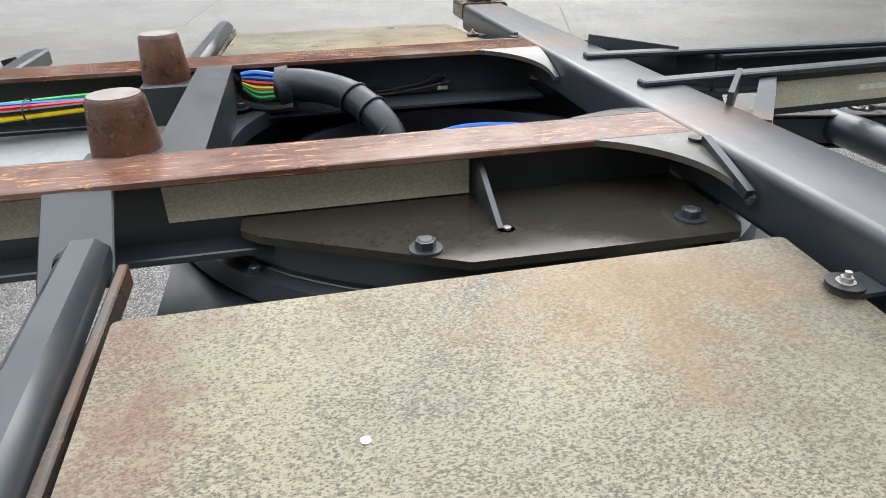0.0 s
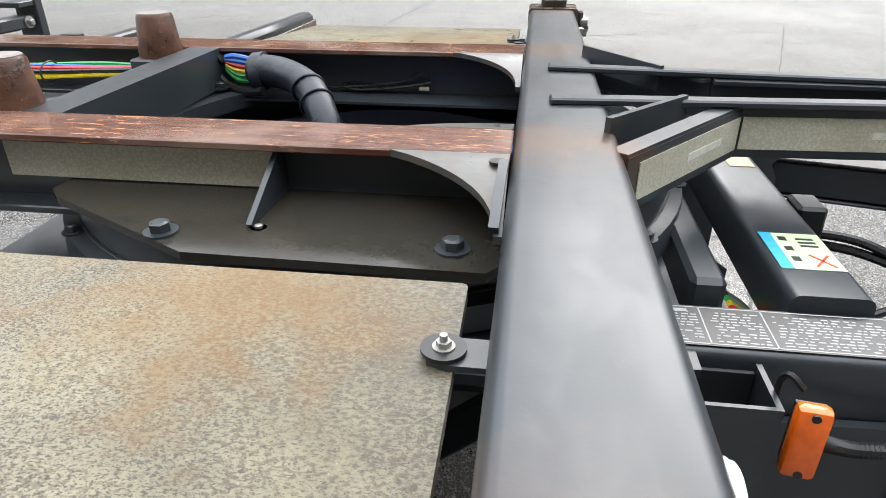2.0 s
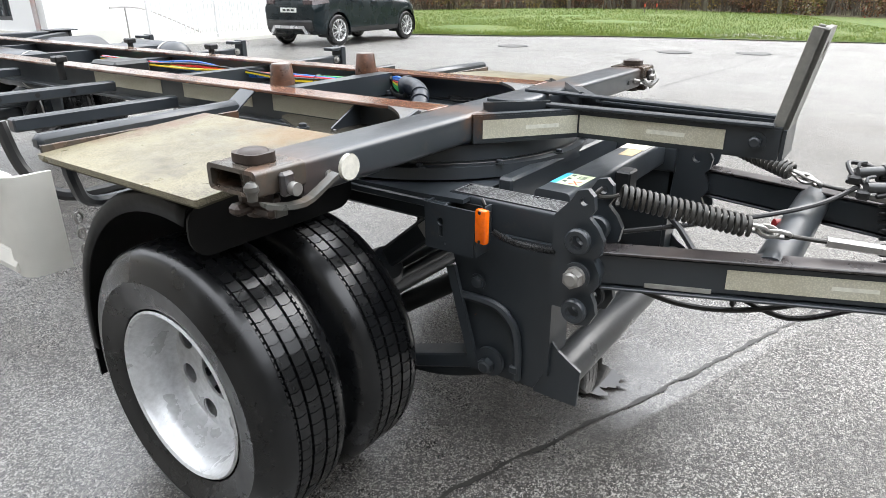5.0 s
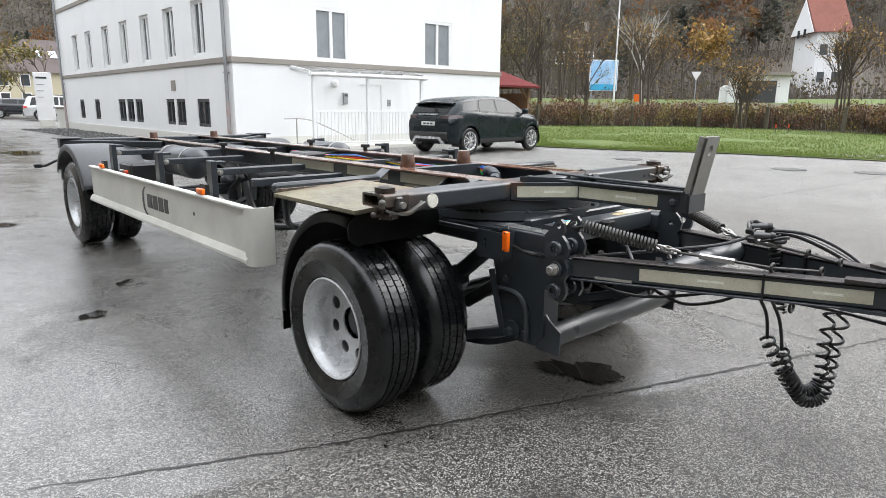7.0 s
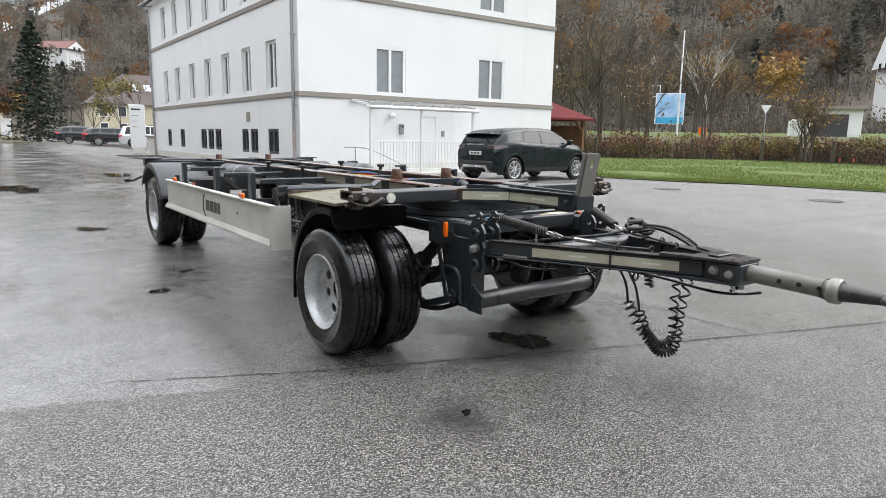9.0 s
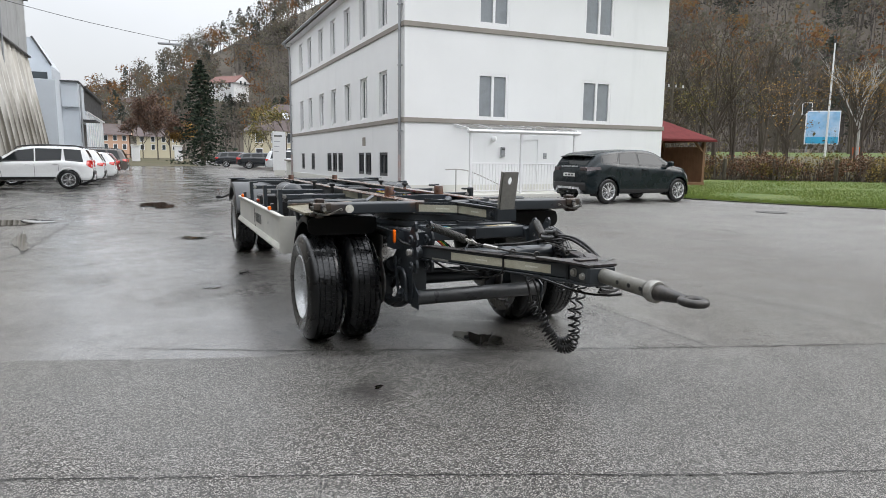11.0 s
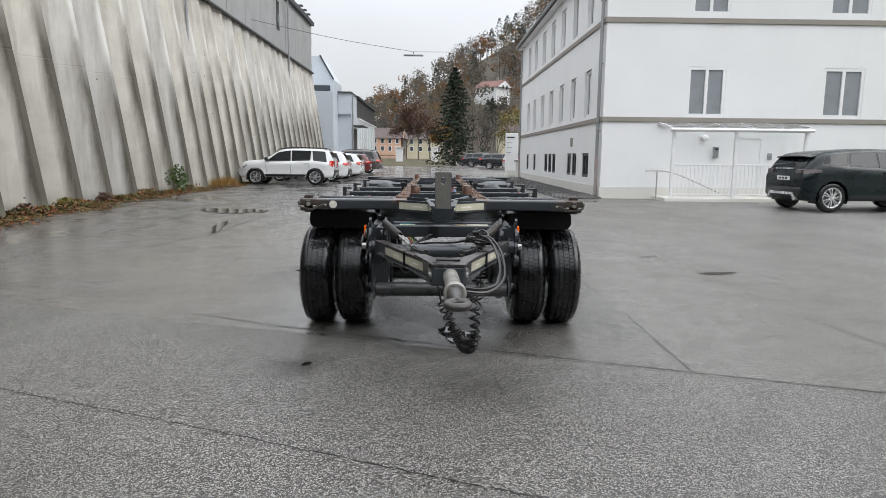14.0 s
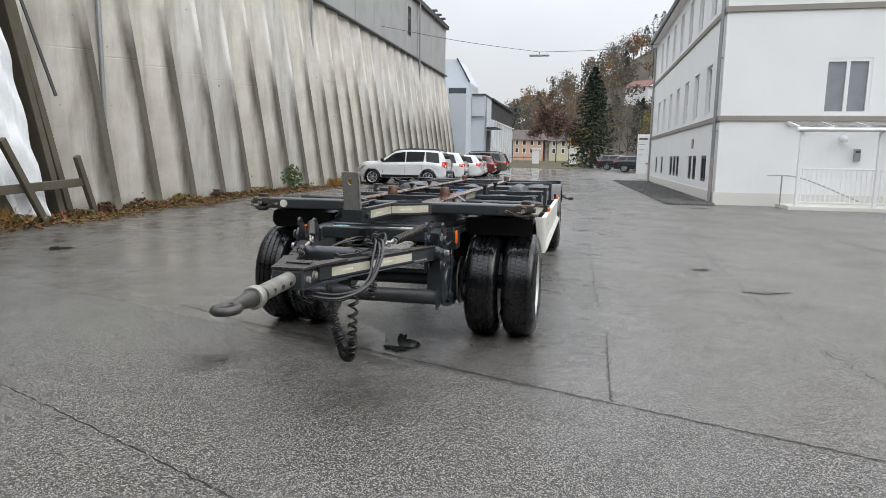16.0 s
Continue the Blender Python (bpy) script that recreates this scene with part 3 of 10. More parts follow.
def sweep(bm, pts, r, seg=8, closed=False, r1=None):
    """A round tube along points."""
    pts = [Vector(p) for p in pts]
    n = len(pts)
    rings = []
    side = None
    for i, p in enumerate(pts):
        a, b = (pts[i - 1], pts[(i + 1) % n]) if closed else (pts[max(i - 1, 0)], pts[min(i + 1, n - 1)])
        d = (b - a).normalized()
        if side is None:
            side = d.orthogonal().normalized()
        side = (side - d * side.dot(d)).normalized()
        up = d.cross(side)
        rr = r if r1 is None else r + (r1 - r) * i / max(n - 1, 1)
        rings.append([bm.verts.new(p + (side * math.cos(2 * math.pi * k / seg) + up * math.sin(2 * math.pi * k / seg)) * rr) for k in range(seg)])
    for i in range(n if closed else n - 1):
        a, b = rings[i], rings[(i + 1) % n]
        for k in range(seg):
            bm.faces.new((a[k], a[(k + 1) % seg], b[(k + 1) % seg], b[k]))
    if not closed:
        bm.faces.new(rings[0][::-1])
        bm.faces.new(rings[-1])
    return bm


def curve_pts(pts, n=8):
    """A smooth line through points."""
    pts = [Vector(p) for p in pts]
    out = []
    for i in range(len(pts) - 1):
        a, b, c, d = pts[max(i - 1, 0)], pts[i], pts[i + 1], pts[min(i + 2, len(pts) - 1)]
        for k in range(n):
            t = k / n
            out.append(0.5 * (2 * b + (c - a) * t + (2 * a - 5 * b + 4 * c - d) * t * t + (3 * b - a - 3 * c + d) * t ** 3))
    return out + [pts[-1]]


def hose(bm, pts, r, seg=8, n=8):
    return sweep(bm, curve_pts(pts, n), r, seg)


def lathe(bm, profile, m, seg=32, closed=False):
    """Spins a profile of (radius, along) round z, placed by m."""
    rings = []
    for r, z in profile:
        rings.append([bm.verts.new(m @ Vector((r * math.cos(2 * math.pi * k / seg), r * math.sin(2 * math.pi * k / seg), z))) for k in range(seg)])
    last = len(rings) if closed else len(rings) - 1
    for i in range(last):
        a, b = rings[i], rings[(i + 1) % len(rings)]
        for k in range(seg):
            bm.faces.new((a[k], a[(k + 1) % seg], b[(k + 1) % seg], b[k]))
    return bm


def plate(bm, outline, thick, m, holes=()):
    """A flat plate from an outline in the plane of m, with holes through it."""
    edges = []
    for loop in (outline, *holes):
        vs = [bm.verts.new((x, y, 0)) for x, y in loop]
        edges += [bm.edges.new((vs[i], vs[(i + 1) % len(vs)])) for i in range(len(vs))]
    start = set(bm.faces)
    bmesh.ops.triangle_fill(bm, use_beauty=True, use_dissolve=False, edges=edges)
    fs = [f for f in bm.faces if f not in start]
    base = {v for f in fs for v in f.verts}
    up = bmesh.ops.extrude_face_region(bm, geom=fs)["geom"]
    top = [g for g in up if isinstance(g, bmesh.types.BMVert)]
    for v in top:
        v.co.z += thick
    for v in {*base, *top}:
        v.co = m @ v.co
    return bm


def circle(cx, cy, r, n=16):
    return [(cx + r * math.cos(2 * math.pi * k / n), cy + r * math.sin(2 * math.pi * k / n)) for k in range(n)]


def rounded(x0, y0, x1, y1, r, n=4):
    out = []
    for cx, cy, a0 in ((x1 - r, y1 - r, 0), (x0 + r, y1 - r, 90), (x0 + r, y0 + r, 180), (x1 - r, y0 + r, 270)):
        for k in range(n + 1):
            a = radians(a0 + 90 * k / n)
            out.append((cx + r * math.cos(a), cy + r * math.sin(a)))
    return out


def plane_of(o, u, v):
    """The matrix of a plane: origin o, axes u and v."""
    u, v = Vector(u).normalized(), Vector(v).normalized()
    w = u.cross(v)
    m = Matrix((u, v, w)).transposed().to_4x4()
    m.translation = Vector(o)
    return m


def hexbolt(parent, at, axis, r=0.012, h=0.012, mat=None, washer=1.6, name="bolt", label=""):
    bm = bmesh.new()
    at, axis = Vector(at), Vector(axis).normalized()
    if washer:
        rod(bm, at, at + axis * h * 0.25, r * washer, seg=16)
    rod(bm, at + axis * h * 0.25, at + axis * h * 1.1, r, seg=6)
    rod(bm, at + axis * h * 1.1, at + axis * h * 1.25, r * 0.8, r * 0.6, seg=12)
    return part(name, bm, mat or PAINT, parent, label)


def tris_mesh(name, verts, mat, per=3, label="", category="", group="", kind="stuff", parent=None):
    """A mesh of loose triangles or quads from an array of corners."""
    n = len(verts) // per
    me = bpy.data.meshes.new(name)
    me.vertices.add(len(verts))
    me.vertices.foreach_set("co", np.asarray(verts, dtype=np.float32).ravel())
    me.loops.add(n * per)
    me.loops.foreach_set("vertex_index", np.arange(n * per, dtype=np.int32))
    me.polygons.add(n)
    me.polygons.foreach_set("loop_start", np.arange(0, n * per, per, dtype=np.int32))
    me.update(calc_edges=True)
    me.materials.append(mat)
    ob = new(name, me)
    if parent is not None:
        ob.parent = parent
        return tagged(ob, label)
    return tagged(ob, label, category, group, kind)


def leaf_corners(rng, centres, size, flat=0.0):
    """Corners of one small random quad for each centre."""
    n = len(centres)
    d1 = rng.normal(size=(n, 3))
    d1 /= np.linalg.norm(d1, axis=1, keepdims=True)
    d2 = np.cross(d1, rng.normal(size=(n, 3)))
    d2 /= np.linalg.norm(d2, axis=1, keepdims=True)
    if flat:
        d1[:, 2] *= 1 - flat
        d2[:, 2] *= 1 - flat
    s = size * rng.uniform(0.6, 1.4, (n, 1))
    return np.stack((centres - d1 * s, centres + d2 * s * 0.6, centres + d1 * s, centres - d2 * s * 0.6), axis=1).reshape(-1, 3)


def in_ball(rng, n, hollow=0.0):
    p = rng.normal(size=(n, 3))
    p /= np.linalg.norm(p, axis=1, keepdims=True)
    return p * (hollow + (1 - hollow) * rng.uniform(0, 1, (n, 1)) ** (1 / 3))


# ---- ground ----
def ground_z(x, y):
    """The yard rises gently towards the buildings, then runs level and lifts again far off."""
    return 0.0138 * min(max(y - 1.0, 0.0), 11.5) + 0.015 * min(max(y - 40.0, 0.0), 16.0)


def spaced(lo, hi, fine_lo, fine_hi, step):
    vals, v = [], fine_lo
    while v <= fine_hi:
        vals.append(v)
        v += step
    d, v = step * 1.5, fine_hi
    while v < hi:
        v += d
        d *= 1.6
        vals.append(min(v, hi))
    d, v = step * 1.5, fine_lo
    while v > lo:
        v -= d
        d *= 1.6
        vals.append(max(v, lo))
    return sorted(set(vals))


def make_ground():
    bm = bmesh.new()
    xs, ys = spaced(-1500, 1500, -12, 20, 2.0), spaced(-1500, 1500, -8, 60, 2.0)
    grid = [[bm.verts.new((x, y, ground_z(x, y))) for x in xs] for y in ys]
    for j in range(len(ys) - 1):
        for i in range(len(xs) - 1):
            bm.faces.new((grid[j][i], grid[j][i + 1], grid[j + 1][i + 1], grid[j + 1][i]))
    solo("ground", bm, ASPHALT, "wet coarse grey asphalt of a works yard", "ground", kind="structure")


make_ground()

TAR = painted("dark_crack_filling", (0.018, 0.017, 0.015), 0.5, (0.05, 0.05, 0.035), 0.4, 0, 6)


def crack(pts, width, rng, label, n=9, jag=0.03):
    """A ragged dark line lying on the asphalt."""
    line = []
    for a, b in zip(pts, pts[1:]):
        for k in range(n):
            t = k / n
            line.append(Vector(((a[0] + (b[0] - a[0]) * t), (a[1] + (b[1] - a[1]) * t), 0)))
    line.append(Vector((*pts[-1], 0)))
    bm = bmesh.new()
    prev = None
    for i, p in enumerate(line):
        d = (line[min(i + 1, len(line) - 1)] - line[max(i - 1, 0)]).normalized()
        s = Vector((-d.y, d.x, 0))
        c = p + s * rng.uniform(-jag, jag)
        w = width * rng.uniform(0.3, 1.25)
        z = ground_z(c.x, c.y) + 0.004
        cur = [bm.verts.new((c.x + s.x * w / 2, c.y + s.y * w / 2, z)), bm.verts.new((c.x - s.x * w / 2, c.y - s.y * w / 2, z))]
        if prev:
            bm.faces.new((prev[0], cur[0], cur[1], prev[1]))
        prev = cur
    solo("asphalt_crack", bm, TAR, label, "crack", kind="structure", smooth=0)


rng = np.random.default_rng(5)
crack([(-12, 4.3), (-5.45, 1.78), (-3.2, 0.9), (-1.42, 0.08), (0.46, -0.63), (1.78, -1.1), (3.2, -1.58), (9, -3.5)], 0.02, rng, "long straight paving joint in wet asphalt", 40, 0.008)
crack([(-6, -0.25), (-2.8, -1.5), (-1.34, -2.07), (0.07, -2.66), (1.45, -3.16), (4, -4.2)], 0.012, rng, "straight paving joint in coarse asphalt", 40, 0.006)
crack([(1.2, 18), (1.62, 10), (1.7, 6.9), (1.75, 2.2), (1.82, 0.6), (1.8, -0.4), (1.79, -1.08)], 0.014, rng, "paving joint between darker and paler asphalt", 40, 0.012)
crack([(3.7, 15), (3.66, 11.8), (3.5, 6.1), (3.46, 2.6), (3.56, 0.3), (3.7, -0.6), (3.75, -1.2)], 0.012, rng, "winding crack in pale asphalt", 30, 0.03)
crack([(-6.3, 8), (-5.86, 11.7), (-5.2, 18), (-3.4, 27)], 0.03, rng, "dark crack running along the hall", 30, 0.04)
crack([(-4.6, 4.4), (-4.08, 5.9), (-3.9, 10), (-3.72, 15), (-3.0, 24)], 0.03, rng, "dark crack running towards the parked cars", 30, 0.04)
crack([(11.2, 7.4), (12.64, 6.6), (13.9, 3.4), (15.2, 1.9), (18, 0.3)], 0.03, rng, "edge of an older asphalt patch", 16, 0.02)
crack([(15.2, 1.9), (12.4, 1.9), (8.5, 2.2)], 0.02, rng, "edge of an older asphalt patch", 16, 0.02)
crack([(5.2, 13.5), (6.4, 6.5), (7.6, 0.5), (8.4, -3.2)], 0.016, rng, "long fine crack across the pale field", 30, 0.03)
crack([(-1.9, -2.6), (-2.4, -3.1), (-2.2, -3.6)], 0.008, rng, "short crack in asphalt", 10, 0.03)

WATER = Mat("puddle_water", 0.015)
WATER.color((0.018, 0.017, 0.015)).put("Specular IOR Level", 0.55)
WATER = WATER.m


def puddle(cx, cy, rx, ry, turn, rng):
    """A shallow puddle with a frayed edge that follows the ground."""
    bm = bmesh.new()
    n = 96
    ph = rng.uniform(0, 6.28, 8)
    loop = []
    for k in range(n):
        a = 2 * math.pi * k / n
        r = 1 + 0.22 * math.sin(2 * a + ph[0]) + 0.16 * math.sin(3 * a + ph[1]) + 0.1 * math.sin(5 * a + ph[2]) + 0.07 * math.sin(9 * a + ph[3]) + 0.05 * math.sin(16 * a + ph[4]) + 0.05 * math.sin(27 * a + ph[5])
        x, y = rx * r * math.cos(a), ry * r * math.sin(a)
        co, si = math.cos(turn), math.sin(turn)
        px, py = cx + x * co - y * si, cy + x * si + y * co
        loop.append(bm.verts.new((px, py, ground_z(px, py) + 0.011)))
    bm.faces.new(loop)
    solo("puddle", bm, WATER, "shallow rain puddle on the asphalt", "puddle", kind="structure", smooth=0)


for p in ((0.15, -0.2, 0.13, 0.24, 0.15), (-0.98, -0.97, 0.045, 0.02, 0.6), (-1.73, 2.7, 0.10, 0.06, 0.6), (-1.32, 3.42, 0.08, 0.04, 1),
          (-1.75, 6.9, 0.16, 0.2, 0.4), (3.66, 2.72, 0.24, 0.07, 0.1), (3.2, 4.0, 0.12, 0.05, 0.3), (-5.0, 10.25, 0.75, 0.55, 0.2),
          (-4.3, 7.2, 0.12, 0.8, 0.2), (-6.2, 3.1, 0.25, 0.12, 0.3), (4.8, 14.4, 0.3, 0.2, 0), (0.5, 18.6, 0.5, 0.8, 0), (-2.3, 14, 0.4, 1.0, 0)):
    puddle(*p, rng)


OLDIRON = painted("wet_cast_iron", (0.09, 0.088, 0.082), 0.45, (0.05, 0.046, 0.04), 0.5, 0.2, 8)


def manhole(x, y):
    t = thing("manhole_cover", "round cast-iron manhole cover in the asphalt", "manhole", pose(x, y, ground_z(x, y) + 0.004), "manhole covers")
    part("rim", lathe(bmesh.new(), [(0.34, 0), (0.34, 0.008), (0.40, 0.008), (0.40, 0)], Matrix(), 32, True), DARKTRIM, t)
    part("lid", rod(bmesh.new(), (0, 0, 0), (0, 0, 0.007), 0.335, seg=32), OLDIRON, t)


for x, y in ((14.4, 3.8), (15.3, 2.2), (13.3, 7.7)):
    manhole(x, y)

# lawn, bank, road and hill on the far side of the yard
LAWNEDGE = [(14.6, 12.3), (16.2, 9.3), (17.7, 7.4), (19.4, 3.4), (21.2, -3), (22, -14), (22, -40)]
LAWNBACK = [(27, 27.5), (33, 24.0), (38.5, 19), (38.8, 12), (37, 5), (35, -6), (34, -40)]
GRASS = Mat("lawn_soil_and_grass", 0.9, coord="World")
g1, g2 = GRASS.noise(0.5, 5), GRASS.noise(14, 4)
GRASS.color(GRASS.mix(GRASS.span(g2, 0.3, 0.7), GRASS.mix(GRASS.span(g1, 0.35, 0.7), (0.085, 0.145, 0.018), (0.16, 0.18, 0.035)), (0.05, 0.075, 0.018)))
GRASS.bump(g2, 0.6, 0.03)
GRASS = GRASS.m


def strip_between(a, b, za, zb, name, mat, label, rows=10, lump=0.0):
    """A sheet of ground between two lines."""
    bm = bmesh.new()
    ca, cb = curve_pts([(*p, 0) for p in a], 6), curve_pts([(*p, 0) for p in b], 6)
    grid = []
    for p, q in zip(ca, cb):
        row = []
        for k in range(rows + 1):
            t = k / rows
            v = p.lerp(q, t)
            z = ground_z(v.x, v.y) + za + (zb - za) * t * t * (3 - 2 * t) + (lump * noise.noise(Vector((v.x * 0.3, v.y * 0.3, 3))) if 0 < k < rows else 0)
            row.append(bm.verts.new((v.x, v.y, z)))
        grid.append(row)
    for r0, r1 in zip(grid, grid[1:]):
        for k in range(rows):
            bm.faces.new((r0[k], r0[k + 1], r1[k + 1], r1[k]))
    return solo(name, bm, mat, label, name.replace("_", " "), kind="structure")


BANKSOIL = painted("dry_grass_and_leaf_litter", (0.10, 0.085, 0.045), 0.95, (0.06, 0.07, 0.03), 0.7, 0, 0.3, fine=5, bump=0.3)
strip_between(LAWNEDGE, LAWNBACK, 0.03, 0.12, "lawn", GRASS, "mown green lawn beside the yard", 12, 0.12)
BANKTOP = [(32, 36), (41, 32), (48, 25), (49, 14), (47, 4), (45, -8), (44, -40)]
strip_between(LAWNBACK, BANKTOP, 0.1, 1.75, "bank", BANKSOIL, "rough grassy bank below the road", 8, 0.3)
ROADFAR = [(38, 46), (50, 41), (60, 31), (61, 15), (59, 2), (57, -9), (56, -40)]
strip_between(BANKTOP, ROADFAR, 1.75, 2.2, "verge", GRASS, "grass verge along the public road", 6, 0.1)


strip_between([(-9, 64), (-4, 65), (1.5, 65)], [(-9, 92), (-4, 93), (1.5, 93)], 0.03, 0.7, "verge", BANKSOIL, "rough grass behind the gate", 8, 0.15)


def lawn_blades(n=70000):
    r = np.random.default_rng(8)
    ca, cb = curve_pts([(*p, 0) for p in LAWNEDGE[:5]], 12), curve_pts([(*p, 0) for p in LAWNBACK[:5]], 12)
    i = r.integers(0, len(ca) - 1, n)
    u, w = r.uniform(0, 1, n), r.uniform(0, 1, n) ** 1.7
    A, Bk = np.array([tuple(v) for v in ca]), np.array([tuple(v) for v in cb])
    p = (A[i] * (1 - u)[:, None] + A[i + 1] * u[:, None]) * (1 - w)[:, None] + (Bk[i] * (1 - u)[:, None] + Bk[i + 1] * u[:, None]) * w[:, None]
    p[:, 2] = 0.0138 * np.clip(p[:, 1] - 1, 0, 11.5) + 0.045 + 0.09 * w * w * (3 - 2 * w)
    h = r.uniform(0.03, 0.075, n)
    a = r.uniform(0, 6.28, n)
    d = np.stack((np.cos(a), np.sin(a), np.zeros(n)), 1) * 0.011
    tip = p + np.stack((r.normal(0, 0.03, n), r.normal(0, 0.03, n), h), 1)
    tris_mesh("grass", np.stack((p - d, p + d, tip), 1).reshape(-1, 3), leaves("grass_blades", [(0, (0.06, 0.10, 0.012)), (0.7, (0.12, 0.175, 0.02)), (1, (0.20, 0.19, 0.045))]), 3, "short green grass blades on the lawn", "grass")


lawn_blades()

# gravel bed along the office building
GRAVELBED = painted("dark_gravel_soil", (0.035, 0.034, 0.032), 0.9, (0.02, 0.03, 0.028), 0.6, 0, 4, fine=30, bump=0.5)
bm = bmesh.new()
vs = [bm.verts.new((x, y, ground_z(x, y) + 0.012)) for x, y in ((4.1, 15.4), (5.53, 15.9), (5.53, 36.5), (3.6, 32))]
bm.faces.new(vs)
solo("gravel_bed", bm, GRAVELBED, "dark bed under loose grey gravel", "gravel bed", kind="structure", smooth=0)


def gravel(n=5200):
    r = np.random.default_rng(4)
    y = 15.7 + (36.0 - 15.7) * r.uniform(0, 1, n) ** 1.5
    left = 4.1 - 0.55 * (y - 15.6) / 16.4
    x = left + (5.5 - left) * r.uniform(0, 1, n)
    s = r.uniform(0.04, 0.09, n)
    base = np.stack((x, y, 0.0138 * np.clip(y - 1, 0, 11.5) + 0.015), 1)
    corners = np.array([(1, 0, 0), (0, 1, 0), (-1, 0, 0), (0, -1, 0)])
    a = r.uniform(0, 6.28, n)
    rot = np.stack((np.stack((np.cos(a), -np.sin(a)), 1), np.stack((np.sin(a), np.cos(a)), 1)), 1)
    ring = np.zeros((n, 4, 3))
    ring[:, :, :2] = np.einsum("nij,kj->nki", rot, corners[:, :2]) * s[:, None, None] * r.uniform(0.7, 1.3, (n, 4, 1))
    ring += base[:, None, :]
    top = base + np.stack((r.normal(0, 0.006, n), r.normal(0, 0.006, n), s * 0.9), 1)
    tri = [np.stack((ring[:, k], ring[:, (k + 1) % 4], top), 1) for k in range(4)]
    tris_mesh("gravel", np.concatenate(tri, 1).reshape(-1, 3), leaves("grey_gravel", [(0, (0.035, 0.035, 0.035)), (0.6, (0.10, 0.098, 0.095)), (1, (0.24, 0.23, 0.22))], 0.7), 3, "loose grey gravel along the white wall", "gravel")


gravel()


# ---- white office building ----
BX0, BX1, BY0, BY1, BZ, BTOP = 5.55, 16.9, 16.06, 36.3, 0.2, 8.3


# unseen wall added behind the camera; it cuts light on south-facing surfaces
solo("wall_south", boxed((-15.5, -12.4, -0.1), (16.0, -12.0, 6.8)), DARKCONCRETE, "plain dark wall, unseen, added to shade the yard", "wall", kind="structure", smooth=0)


def wall_with_holes(name, o, u, width, z0, z1, holes, thick, mat, parent, label):
    """An upright wall from o along u, thick inwards, with openings given as (a0, z0, a1, z1)."""
    bm = bmesh.new()
    out = [(0, z0), (width, z0), (width, z1), (0, z1)]
    m = plane_of(o, u, (0, 0, 1))
    plate(bm, out, -thick, m, [[(a0, b0), (a1, b0), (a1, b1), (a0, b1)] for a0, b0, a1, b1 in holes])
    return part(name, bm, mat, parent, label, smooth=0)


def window(o, u, w, h, parent, leaves_n=2, deep=0.14, blind=False, frame_mat=None):
    """A white framed window set back in its opening; o is its lower corner on the wall's face, u runs along the wall."""
    inward = Vector((0, 0, 1)).cross(Vector(u)).normalized()
    m = plane_of(Vector(o) + inward * deep, u, (0, 0, 1))
    fr = 0.1
    bm = bmesh.new()
    n = leaves_n
    holes = []
    for k in range(n):
        a = fr + k * (w - fr) / n
        holes.append([(a, fr), (a + (w - fr) / n - fr, fr), (a + (w - fr) / n - fr, h - fr), (a, h - fr)])
    plate(bm, [(0, 0), (w, 0), (w, h), (0, h)], 0.06, m, holes)
    win = part("window", bm, frame_mat or WHITEPAINT, parent, "dark barred window frame" if frame_mat else "white plastic window frame", smooth=0)
    for k in range(n):
        a = fr + k * (w - fr) / n
        part("pane", box(bmesh.new(), (a, fr, -0.01), (a + (w - fr) / n - fr, h - fr, 0.01), m=m), BLIND if blind else GLASS, win, smooth=0)
    bm = bmesh.new()
    box(bm, (-0.03, -0.05, -deep - 0.0), (w + 0.03, -0.004, 0.03 + 0.02), m=plane_of(Vector(o) + inward * 0.06, u, (0, 0, 1)))
    part("window_sill", bm, WHITEPAINT, win, smooth=0)
    return win


